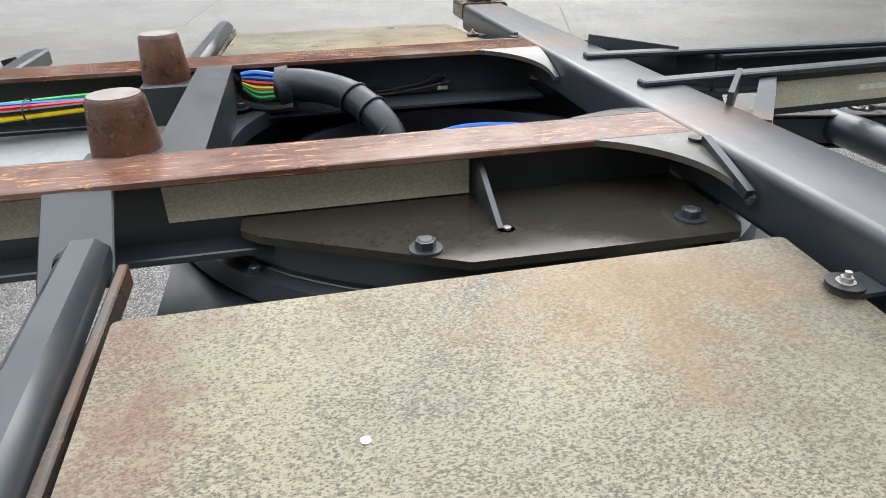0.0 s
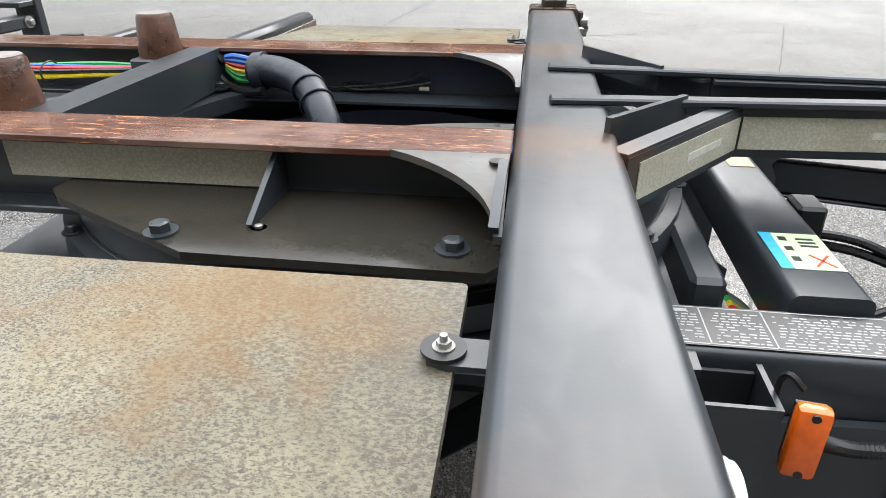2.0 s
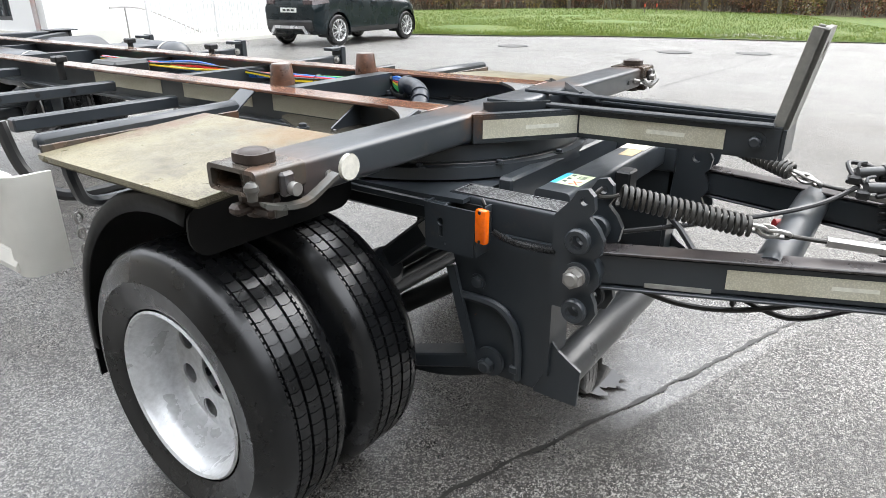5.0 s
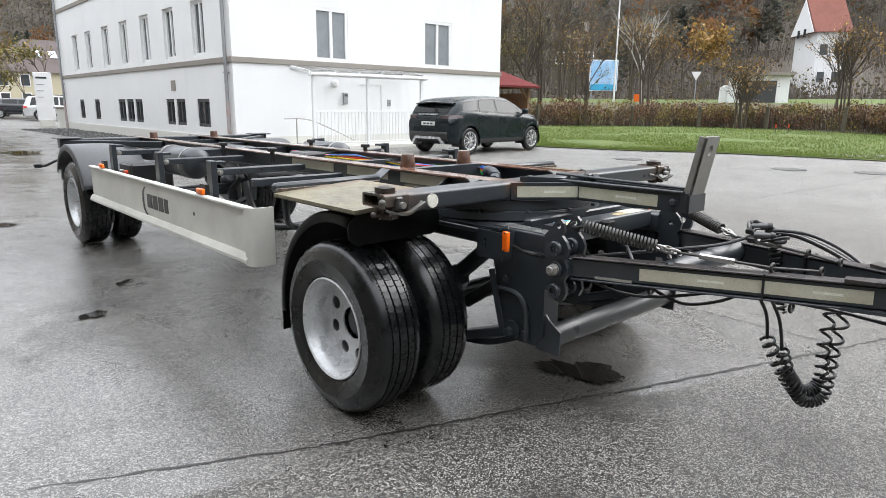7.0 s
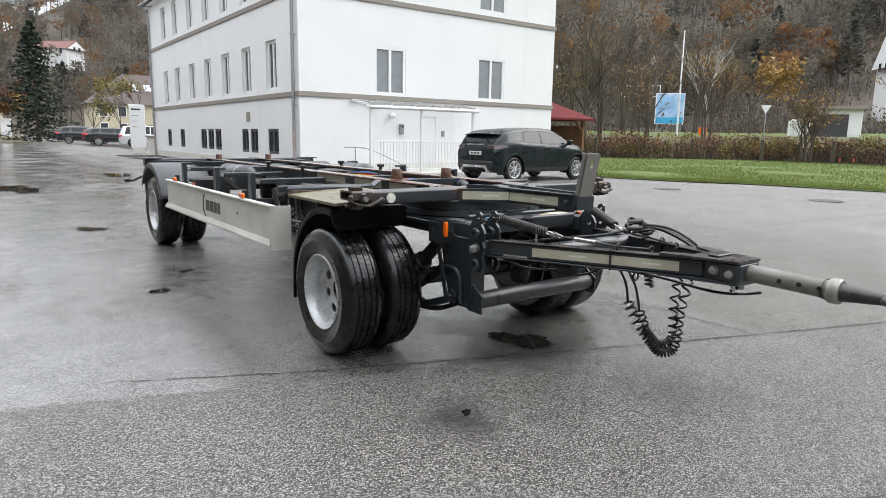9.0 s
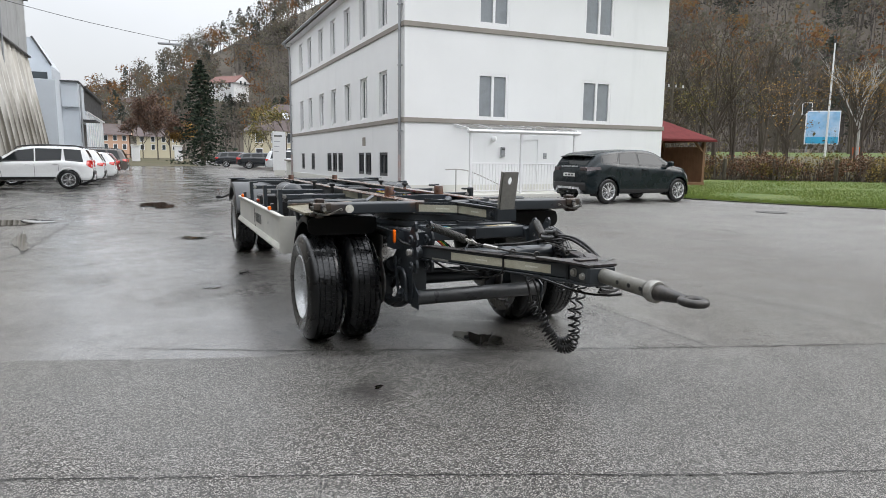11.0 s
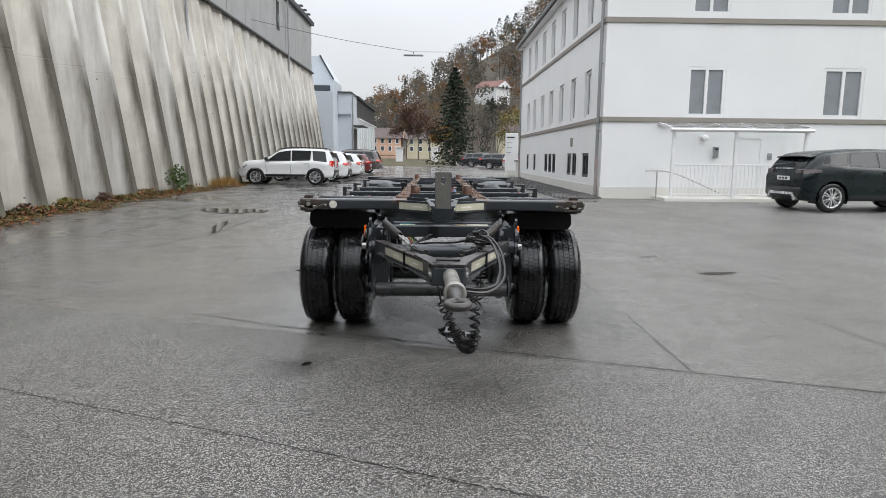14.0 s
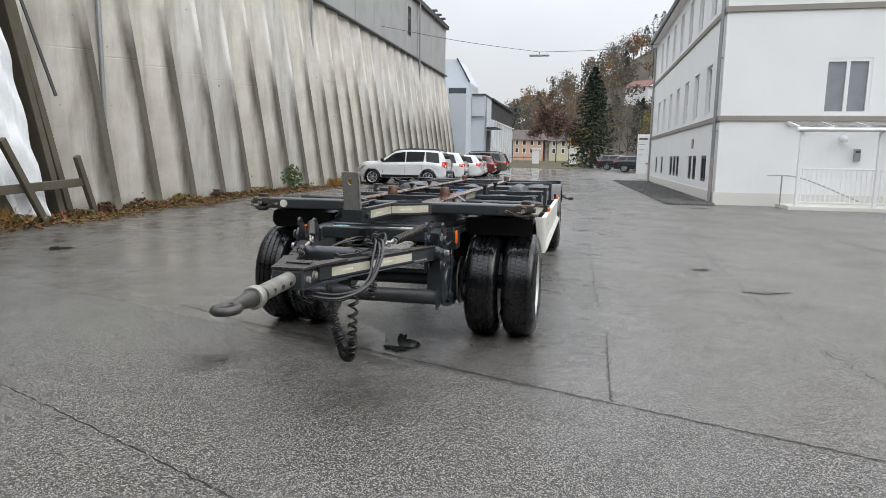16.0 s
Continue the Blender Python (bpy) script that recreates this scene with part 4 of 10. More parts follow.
def office():
    t = thing("office_building", "white plastered three-storey office building with grey bands", "building")
    fw = [(8.30, 9.57), (12.81, 14.19)]
    fholes = [(a - BX0, z0, b - BX0, z1) for a, b in fw for z0, z1 in ((2.90, 4.52), (6.17, 7.85))] + [(9.9 - BX0, 0.32, 10.9 - BX0, 2.2)]
    wall_with_holes("wall", (BX0, BY0, 0), (1, 0, 0), BX1 - BX0, 0.0, BTOP, fholes, 0.38, WHITEWALL, t, "white plastered front wall")
    ys = [18.38, 20.86, 23.28, 25.73, 28.19, 30.8, 33.1]
    sh = [(BY1 - y - 0.48, z0, BY1 - y + 0.48, z1) for y in ys for z0, z1 in ((3.0, 4.66), (6.22, 7.85))]
    low = [(17.86, 18.84), (19.86, 20.66), (20.86, 21.62), (24.2, 25.05), (25.25, 26.1), (26.3, 27.2), (30.0, 30.8), (32.6, 33.4)]
    sh += [(BY1 - b, 0.80, BY1 - a, 1.68) for a, b in low]
    wall_with_holes("wall", (BX0, BY1, 0), (0, -1, 0), BY1 - BY0 - 0.39, 0.0, BTOP, sh, 0.38, WHITEWALL, t, "white plastered side wall")
    part("wall", boxed((BX1 - 0.38, BY0 + 0.385, 0), (BX1, BY1, BTOP)), WHITEWALL, t, smooth=0)
    part("wall", boxed((BX0 + 0.385, BY1 - 0.38, 0), (BX1 - 0.385, BY1 - 0.004, BTOP)), WHITEWALL, t, smooth=0)
    # solid block; the dimness behind the windows is put into its dark colour
    part("interior", boxed((BX0 + 0.8, BY0 + 0.8, 0.1), (BX1 - 0.8, BY1 - 0.8, BTOP - 0.1)), DARKTRIM, t, "solid dark block, its colour standing for dim rooms", smooth=0)
    for a, b in fw:
        window((a, BY0, 2.90), (1, 0, 0), b - a, 1.62, t, 2, 0.07, True)
        window((a, BY0, 6.17), (1, 0, 0), b - a, 1.68, t, 2, 0.07, True)
    for y in ys:
        window((BX0, y + 0.48, 3.0), (0, -1, 0), 0.96, 1.66, t, 2, 0.15)
        window((BX0, y + 0.48, 6.22), (0, -1, 0), 0.96, 1.63, t, 2, 0.15)
    for a, b in low:
        window((BX0, b, 0.80), (0, -1, 0), b - a, 0.88, t, 2, 0.09, False, DARKTRIM)
    door = part("door", boxed((9.9, BY0 + 0.025, 0.32), (10.9, BY0 + 0.09, 2.2)), WHITEWALL, t, "plain white entrance door", smooth=0)
    part("door_handle", rod(bmesh.new(), (10.78, BY0 - 0.02, 1.3), (10.66, BY0 - 0.02, 1.3), 0.012), ZINC, door)
    for z0, z1 in ((2.71, 2.87), (5.88, 6.05)):
        bm = bmesh.new()
        box(bm, (BX0 - 0.05, BY0 - 0.05, z0), (BX1 + 0.05, BY0 - 0.003, z1), 0.01)
        part("band", bm, BANDSTONE, t, "grey-brown stone string course", smooth=0)
        part("band", boxed((BX0 - 0.05, BY0 - 0.0, z0), (BX0 - 0.003, BY1, z1), 0.01), BANDSTONE, t, "grey-brown stone string course", smooth=0)
    part("plinth", boxed((BX0 - 0.04, BY0 - 0.035, 0.0), (BX1 + 0.03, BY0 - 0.003, 0.55)), PLINTH, t, smooth=0)
    part("plinth", boxed((BX0 - 0.035, BY0 - 0.0, 0.0), (BX0 - 0.003, BY1, 0.55)), PLINTH, t, smooth=0)
    bm = bmesh.new()
    e = 0.3
    base = [(BX0 - e, BY0 - e), (BX1 + e, BY0 - e), (BX1 + e, BY1 + e), (BX0 - e, BY1 + e)]
    lowv = [bm.verts.new((x, y, BTOP)) for x, y in base]
    midv = [bm.verts.new((x, y, BTOP + 0.16)) for x, y in base]
    cx = (BX0 + BX1) / 2
    r0, r1 = bm.verts.new((cx, BY0 + 5.2, BTOP + 3.6)), bm.verts.new((cx, BY1 - 5.2, BTOP + 3.6))
    for k in range(4):
        bm.faces.new((lowv[k], lowv[(k + 1) % 4], midv[(k + 1) % 4], midv[k]))
    bm.faces.new(lowv[::-1])
    bm.faces.new((midv[0], midv[1], r0))
    bm.faces.new((midv[1], midv[2], r1, r0))
    bm.faces.new((midv[2], midv[3], r1))
    bm.faces.new((midv[3], midv[0], r0, r1))
    part("roof", bm, ROOFTILE, t, "dark tiled hip roof with overhang", smooth=0)
    part("eaves_board", boxed((BX0 - e + 0.02, BY0 - e + 0.02, BTOP - 0.06), (BX1 + e - 0.02, BY1 + e - 0.02, BTOP - 0.004), 0.01), WHITEPAINT, t, "white boarded eaves", smooth=0)
    for o, d in (((BX0 - 0.36, BY0 - 0.36, BTOP + 0.1), (0, 1)), ((BX0 - 0.36, BY0 - 0.36, BTOP + 0.1), (1, 0))):
        q = (o[0], BY1 + 0.5, o[2]) if d[1] else (BX1 + 0.5, o[1], o[2])
        part("gutter", rod(bmesh.new(), o, q, 0.07, seg=12), GREYZINC, t)
    for x, y in ((BX0 - 0.10, BY0 + 0.25), (BX0 - 0.10, BY1 - 0.3)):
        bm = bmesh.new()
        hose(bm, [(x - 0.26, y, BTOP + 0.03), (x - 0.22, y, BTOP - 0.2), (x, y, BTOP - 0.6), (x, y, 5), (x, y, 1.6)], 0.055, 10, 5)
        pipe = part("downpipe", bm, GREYZINC, t)
        part("standpipe", rod(bmesh.new(), (x, y, 0.1), (x, y, 1.6), 0.058, seg=12), STAINEDPIPE, pipe, "lower pipe with reddish stains")
        for z in (2.4, 4.6, 6.6):
            part("pipe_clip", boxed((x - 0.065, y - 0.065, z), (x + 0.095, y + 0.065, z + 0.035)), GREYZINC, pipe, smooth=0)
    part("vent_grille", boxed((BX0 - 0.02, 20.6, 1.95), (BX0 - 0.003, 21.0, 2.3), 0.004), BANDSTONE, t, smooth=0)


office()


def porch():
    t = thing("porch", "white glazed porch roof on slim posts by the entrance", "porch")
    xs = (7.55, 9.55, 11.8)
    yf = 14.98
    part("base_slab", boxed((7.3, 14.8, 0.1), (12.0, BY0 - 0.04, 0.27), 0.015), PLINTH, t, "low concrete slab", smooth=0)
    for x in xs:
        part("post", boxed((x - 0.045, yf - 0.045, 0.27), (x + 0.045, yf + 0.045, 2.36), 0.006), WHITEPAINT, t, smooth=0)
    part("front_beam", boxed((7.4, yf - 0.1, 2.36), (11.95, yf + 0.02, 2.47), 0.02), WHITEPAINT, t, smooth=0)
    part("gutter", rod(bmesh.new(), (7.4, yf - 0.14, 2.42), (11.95, yf - 0.14, 2.42), 0.055, seg=12), WHITEPAINT, t)
    for k in range(6):
        x = 7.45 + k * (11.9 - 7.45) / 5
        part("rafter", bar(bmesh.new(), (x, yf, 2.49), (x, BY0 - 0.03, 2.66), 0.06, 0.08), WHITEPAINT, t, smooth=0)
        if k < 5:
            x1 = 7.45 + (k + 1) * (11.9 - 7.45) / 5
            bm = bmesh.new()
            bar(bm, ((x + x1) / 2, yf - 0.05, 2.525), ((x + x1) / 2, BY0 - 0.06, 2.695), x1 - x - 0.07, 0.016)
            part("roof_pane", bm, ROOFPANE, t, "greyish clear roofing pane", smooth=0).visible_shadow = False
    part("wall_plate", boxed((7.4, BY0 - 0.06, 2.6), (11.95, BY0 - 0.003, 2.7)), WHITEPAINT, t, smooth=0)
    r = thing("porch_railing", "white metal railing with upright bars", "railing")
    for x0, x1 in ((7.6, 9.5), (9.6, 11.75)):
        part("handrail", boxed((x0, yf - 0.025, 1.30), (x1, yf + 0.025, 1.35), 0.008), WHITEPAINT, r, smooth=0)
        part("bottom_rail", boxed((x0, yf - 0.02, 0.36), (x1, yf + 0.02, 0.40), 0.006), WHITEPAINT, r, smooth=0)
        n = int((x1 - x0) / 0.125)
        first = None
        for k in range(n):
            x = x0 + 0.06 + k * (x1 - x0 - 0.12) / (n - 1)
            if first is None:
                first = part("baluster", boxed((-0.013, -0.013, 0.40), (0.013, 0.013, 1.30)), WHITEPAINT, r, smooth=0, m=pose(x, yf, 0))
            else:
                again(first, r, pose(x, yf, 0))
    part("handrail", boxed((11.76, 15.0, 1.30), (11.80, 16.0, 1.34)), WHITEPAINT, r, smooth=0)
    h = thing("stair_handrail", "grey sloping stair handrail behind the railing", "handrail")
    part("rail", hose(bmesh.new(), [(6.9, 15.6, 1.1), (7.5, 15.6, 1.1), (8.1, 15.6, 0.95), (9.4, 15.6, 0.4)], 0.02, 8, 5), ZINC, h)
    part("post", rod(bmesh.new(), (7.3, 15.6, 0.2), (7.3, 15.6, 1.1), 0.02), ZINC, h)
    l = thing("wall_lamp", "round white globe lamp under the porch roof", "lamp")
    bm = bmesh.new()
    bmesh.ops.create_uvsphere(bm, u_segments=20, v_segments=12, radius=0.11, matrix=Matrix.Translation((8.95, BY0 - 0.14, 2.2)))
    part("globe", bm, WHITEPAINT, l)
    part("base", rod(bmesh.new(), (8.95, BY0 - 0.01, 2.2), (8.95, BY0 - 0.06, 2.2), 0.06), ZINC, l)
    l = thing("mailbox", "grey metal letter box on the white wall", "letter box")
    part("body", boxed((9.30, BY0 - 0.10, 1.56), (9.46, BY0 - 0.004, 1.92), 0.01), GREYZINC, l, smooth=0)
    part("flap", boxed((9.32, BY0 - 0.112, 1.80), (9.44, BY0 - 0.102, 1.87)), DARKTRIM, l, smooth=0)
    l = thing("doorbell_panel", "small grey doorbell panel on the white wall", "doorbell")
    part("panel", boxed((10.35 + 0.8, BY0 - 0.03, 1.5), (10.5 + 0.8, BY0 - 0.004, 1.72), 0.005), GREYZINC, l, smooth=0)
    part("button", rod(bmesh.new(), (11.22, BY0 - 0.03, 1.6), (11.22, BY0 - 0.042, 1.6), 0.02), DARKTRIM, l)


porch()


# ---- concrete hall with pleated wall ----
HX, HY0, HY1, HC, HTOP = -10.35, 6.55, 49.1, 8.15, 12.0


def hall():
    t = thing("concrete_hall", "tall hall with pleated stained concrete wall and grey cladding", "hall")
    bay = 1.515
    n = int((HY1 - HY0) / bay)

    def reach(f):
        return 0.16 + 1.22 * (1 - f)

    def fold_mesh():
        """Back wall, slanting flank and the fin's blunt front, with a pour joint at mid height."""
        bm = bmesh.new()
        prev = None
        for f in (0.0, 0.25, 0.455, 0.458, 0.461, 0.75, 1.0):
            p, z = reach(f) - (0.012 if f == 0.458 else 0), HC * f
            cols = [(0, 0.0), (0.0, 0.36), (0.02, 0.38), (p * 0.5, 0.78), (p, 1.19), (p + 0.012, 1.22), (p + 0.012, 1.40), (p - 0.01, 1.42), (0.0, 1.46), (0.0, bay - 0.02), (-0.02, bay - 0.01), (0.0, bay)]
            row = [bm.verts.new((x, y, z)) for x, y in cols]
            if prev:
                for i in range(len(cols) - 1):
                    bm.faces.new((prev[i], prev[i + 1], row[i + 1], row[i]))
            prev = row
        return bm

    first = None
    for i in range(n):
        m = pose(HX, HY0 + i * bay, 0.05)
        if first is None:
            first = part("concrete_fold", fold_mesh(), FOLDCONCRETE, t, "light stained concrete fold with dark mossy edge", smooth=0, m=m)
        else:
            again(first, t, m)
    part("joint_backing", boxed((HX - 0.5, HY0 - 0.02, 0), (HX - 0.01, HY1, HC)), DARKCONCRETE, t, smooth=0)
    # the shade behind the timbers is put into this wall's dark colour
    part("wall", boxed((HX - 0.5, -30, 0), (HX - 0.02, HY0 - 0.03, HC)), DARKCONCRETE, t, "wall behind the timbers, its shade put into a dark colour", smooth=0)
    part("cladding", boxed((HX - 0.25, -30, HC + 0.08), (HX + 0.12, HY1, HTOP)), CLADDING, t, "smooth grey sheet cladding", smooth=0)
    for k in range(16):
        y = 2 + k * 3.15
        part("cladding_seam", boxed((HX + 0.121, y, HC + 0.1), (HX + 0.128, y + 0.03, HTOP)), DARKTRIM if k % 4 == 0 else CLADDING, t, smooth=0)
    part("flashing", boxed((HX - 0.1, HY0, HC), (HX + 0.34, HY1, HC + 0.075)), DARKTRIM, t, "dark flashing over the concrete", smooth=0)
    part("roof", boxed((HX - 14, -30, HTOP), (HX + 0.35, HY1 + 0.3, HTOP + 0.3)), DARKTRIM, t, "flat roof with dark edge", smooth=0)
    part("end_wall", boxed((HX - 14, HY1 - 0.3, 0), (HX - 0.26, HY1, HTOP)), CLADDING, t, smooth=0)
    for y, dz in ((37.3, 0), (19.5, 0)):
        part("window", boxed((HX + 0.13, y, 9.5), (HX + 0.15, y + 0.7, 11.3)), GLASS, t, "narrow dark window slot", smooth=0)
    for y in (8.76, 21.27, 39.6):
        part("downpipe", rod(bmesh.new(), (HX + 0.36, y, 0.3), (HX + 0.36, y, HTOP), 0.055), GREYZINC, t)
    for k, y in enumerate((45.5, 47, 48.5)):
        bm = bmesh.new()
        rod(bm, (HX, y, HTOP + 0.3), (HX, y, HTOP + 0.75), 0.02)
        box(bm, (HX - 0.15, y - 0.15, HTOP + 0.7), (HX + 0.2, y + 0.15, HTOP + 0.82))
        part("roof_spike", bm, DARKTRIM, t, "small dark fitting on the roof edge", smooth=0)


hall()


def annex():
    t = thing("annex_building", "light blue-grey annex with gable and monopitch roof", "building")
    bm = bmesh.new()
    plate(bm, [(-18, 0), (-10.45, 0), (-10.45, 9.2), (-11.75, 11.5), (-18, 11.5)], 6.0, plane_of((0, 62, 0), (1, 0, 0), (0, 0, 1)) @ pose(0, 0, -6))
    part("gable_block", bm, CLADLIGHT, t, "tall grey gable wall", smooth=0)
    part("gable_trim", bar(bmesh.new(), (-10.4, 61.95, 9.2), (-11.75, 61.95, 11.58), 0.15, 0.2, up=(0, 1, 0)), DARKTRIM, t, smooth=0)
    part("gable_window", boxed((-12.6, 61.9, 7.3), (-10.75, 61.99, 8.6)), GLASS, t, smooth=0)
    part("low_block", boxed((-18, 54.5, 0), (-9.32, 61.9, 7.3), 0.02), CLADLIGHT, t, smooth=0)
    s = thing("long_shed", "long white-grey shed with dark upper band and canopy", "shed")
    part("wall", boxed((-18, 57.5, 0), (-8.05, 82.4, 5.4)), CLADLIGHT, s, smooth=0)
    part("upper_band", boxed((-18, 62.1, 5.4), (-8.1, 82.4, 7.3)), DARKTRIM, s, "dark glazed upper band", smooth=0)
    bm = bmesh.new()
    box(bm, (-18, 62.0, 7.36), (-7.85, 82.6, 7.56))
    box(bm, (-9.3, 57.0, 7.41), (-7.95, 61.98, 7.53))
    part("roof", bm, DARKTRIM, s, smooth=0)
    part("front_wall", boxed((-9.3, 57.2, 5.41), (-8.06, 62.0, 7.4)), CLADLIGHT, s, smooth=0)
    for k in range(9):
        y = 63 + k * 2.13
        part("pilaster", boxed((-8.05, y, 0.3), (-7.93, y + 0.2, 5.2)), WHITEPAINT, s, smooth=0)
        part("door_panel", boxed((-8.046, y + 0.3, 0.3), (-7.99, y + 2.0, 4.9)), CLADLIGHT, s, "pale door panel", smooth=0)
    part("gutter", rod(bmesh.new(), (-7.88, 62.3, 5.3), (-7.88, 82.4, 5.3), 0.07), WHITEPAINT, s)
    part("canopy", boxed((-8.0, 57.6, 4.3), (-6.9, 62.0, 4.42), 0.03), DARKTRIM, s, "dark canopy over the doorway", smooth=0)
    # no opening here: a dark slab carries the doorway's shade
    part("doorway", boxed((-8.04, 58.0, 0.2), (-8.0, 61.6, 4.1)), DARKTRIM, s, "dark slab painted as the shade of an open doorway", smooth=0)
    part("downpipe", rod(bmesh.new(), (-7.9, 57.4, 0.3), (-7.9, 57.4, 7.3), 0.07), GREYZINC, s)


annex()


def timbers():
    """Leaning timbers and torn plastic sheeting at the hall's near end."""
    t = thing("timber_stack", "mossy timbers leaning against the hall wall", "timber")
    for y, lean, x in ((6.45, 0.7, -9.35), (6.15, 0.6, -9.25), (4.4, 0.5, -9.1), (4.0, 0.5, -9.2)):
        part("beam", bar(bmesh.new(), (x, y + lean * 0.3, 0.05), (x - 0.75, y - lean * 1.4, 7.6), 0.36, 0.16, 0.01, (0, 1, 0)), OLDWOOD, t, smooth=0)
    part("rail", bar(bmesh.new(), (-8.75, 3.4, 0.72), (-8.85, 6.75, 0.86), 0.08, 0.17, 0.01), OLDWOOD, t, smooth=0)
    part("brace", bar(bmesh.new(), (-8.8, 6.45, 1.4), (-8.85, 6.95, 0.1), 0.1, 0.14, 0.01), OLDWOOD, t, smooth=0)
    part("brace", bar(bmesh.new(), (-8.7, 4.6, 1.7), (-8.75, 5.5, 0.1), 0.1, 0.14, 0.01), OLDWOOD, t, smooth=0)
    part("post", bar(bmesh.new(), (-8.8, 4.2, 0.0), (-8.8, 4.2, 2.2), 0.14, 0.14, 0.01, (1, 0, 0)), OLDWOOD, t, smooth=0)
    bm = bmesh.new()
    rows, cols = 46, 16
    rr = random.Random(3)
    grid = []
    for j in range(rows):
        f = j / (rows - 1)
        z = 0.1 + 7.3 * f
        row = []
        for i in range(cols):
            g = i / (cols - 1)
            wide = 0.85 + 0.2 * math.sin(f * 9)
            y = 5.95 - f * 1.15 - (1 - g) * wide
            x = -8.98 - 0.7 * f + 0.05 * math.sin(g * 17 + f * 6) + 0.035 * math.sin(f * 40 + g * 9) + 0.03 * noise.noise(Vector((g * 5, f * 22, 1)))
            row.append(bm.verts.new((x, y, z)))
        grid.append(row)
    for r0, r1 in zip(grid, grid[1:]):
        for i in range(cols - 1):
            bm.faces.new((r0[i], r0[i + 1], r1[i + 1], r1[i]))
    film = Mat("white_plastic_film", 0.35)
    film.color(film.mix(film.noise(3, 5), (0.62, 0.65, 0.66), (0.82, 0.84, 0.85))).bump(film.noise(13, 5), 0.5, 0.03)
    s = solo("plastic_sheet", bm, film.m, "crumpled white plastic sheet hanging by the timbers", "plastic sheet")
    s.modifiers.new("thickness", "SOLIDIFY").thickness = 0.004
    b = thing("batten", "dark batten holding the plastic sheet", "batten")
    part("strip", bar(bmesh.new(), (-9.5, 4.95, 7.3), (-8.92, 6.15, 2.6), 0.05, 0.05), DARKTRIM, b, smooth=0)


timbers()


# ---- pavilion, gate, poles, signs ----
def pavilion():
    t = thing("pavilion", "open timber pavilion with red hipped roof", "pavilion")
    x0, x1, y0, y1, z = 19.9, 23.4, 19.9, 23.0, 0.3
    part("floor", boxed((x0, y0, 0.1), (x1, y1, z + 0.1)), WOOD, t, smooth=0)
    for x in (x0 + 0.1, x1 - 0.1):
        for y in (y0 + 0.1, y1 - 0.1):
            part("post", boxed((x - 0.08, y - 0.08, z + 0.1), (x + 0.08, y + 0.08, 2.5), 0.01), WOOD, t, smooth=0)
    for s, x in ((1, x0 + 0.1), (-1, x1 - 0.1)):
        part("brace", bar(bmesh.new(), (x, y0 + 0.1, 1.9), (x + s * 0.6, y0 + 0.1, 2.45), 0.09, 0.09), WOOD, t, smooth=0)
    for k in range(16):
        y = y1 - 0.12
        part("board", boxed((x0 + 0.2 + k * 0.195, y, z + 0.1), (x0 + 0.388 + k * 0.195, y + 0.03, 2.45)), WOOD, t, smooth=0)
    for k in range(14):
        part("board", boxed((x1 - 0.1, y0 + 0.25 + k * 0.195, z + 0.1), (x1 - 0.07, y0 + 0.438 + k * 0.195, 2.2)), WOOD, t, smooth=0)
    bm = bmesh.new()
    e, zr = 0.35, 2.45
    lo = [bm.verts.new(p) for p in ((x0 - e, y0 - e, zr), (x1 + e, y0 - e, zr), (x1 + e, y1 + e, zr), (x0 - e, y1 + e, zr))]
    md = [bm.verts.new((*v.co.xy, zr + 0.1)) for v in lo]
    top = bm.verts.new(((x0 + x1) / 2, (y0 + y1) / 2, zr + 1.15))
    for k in range(4):
        bm.faces.new((lo[k], lo[(k + 1) % 4], md[(k + 1) % 4], md[k]))
        bm.faces.new((md[k], md[(k + 1) % 4], top))
    bm.faces.new(lo[::-1])
    part("roof", bm, REDROOF, t, "dark red shingle roof", smooth=0)


pavilion()


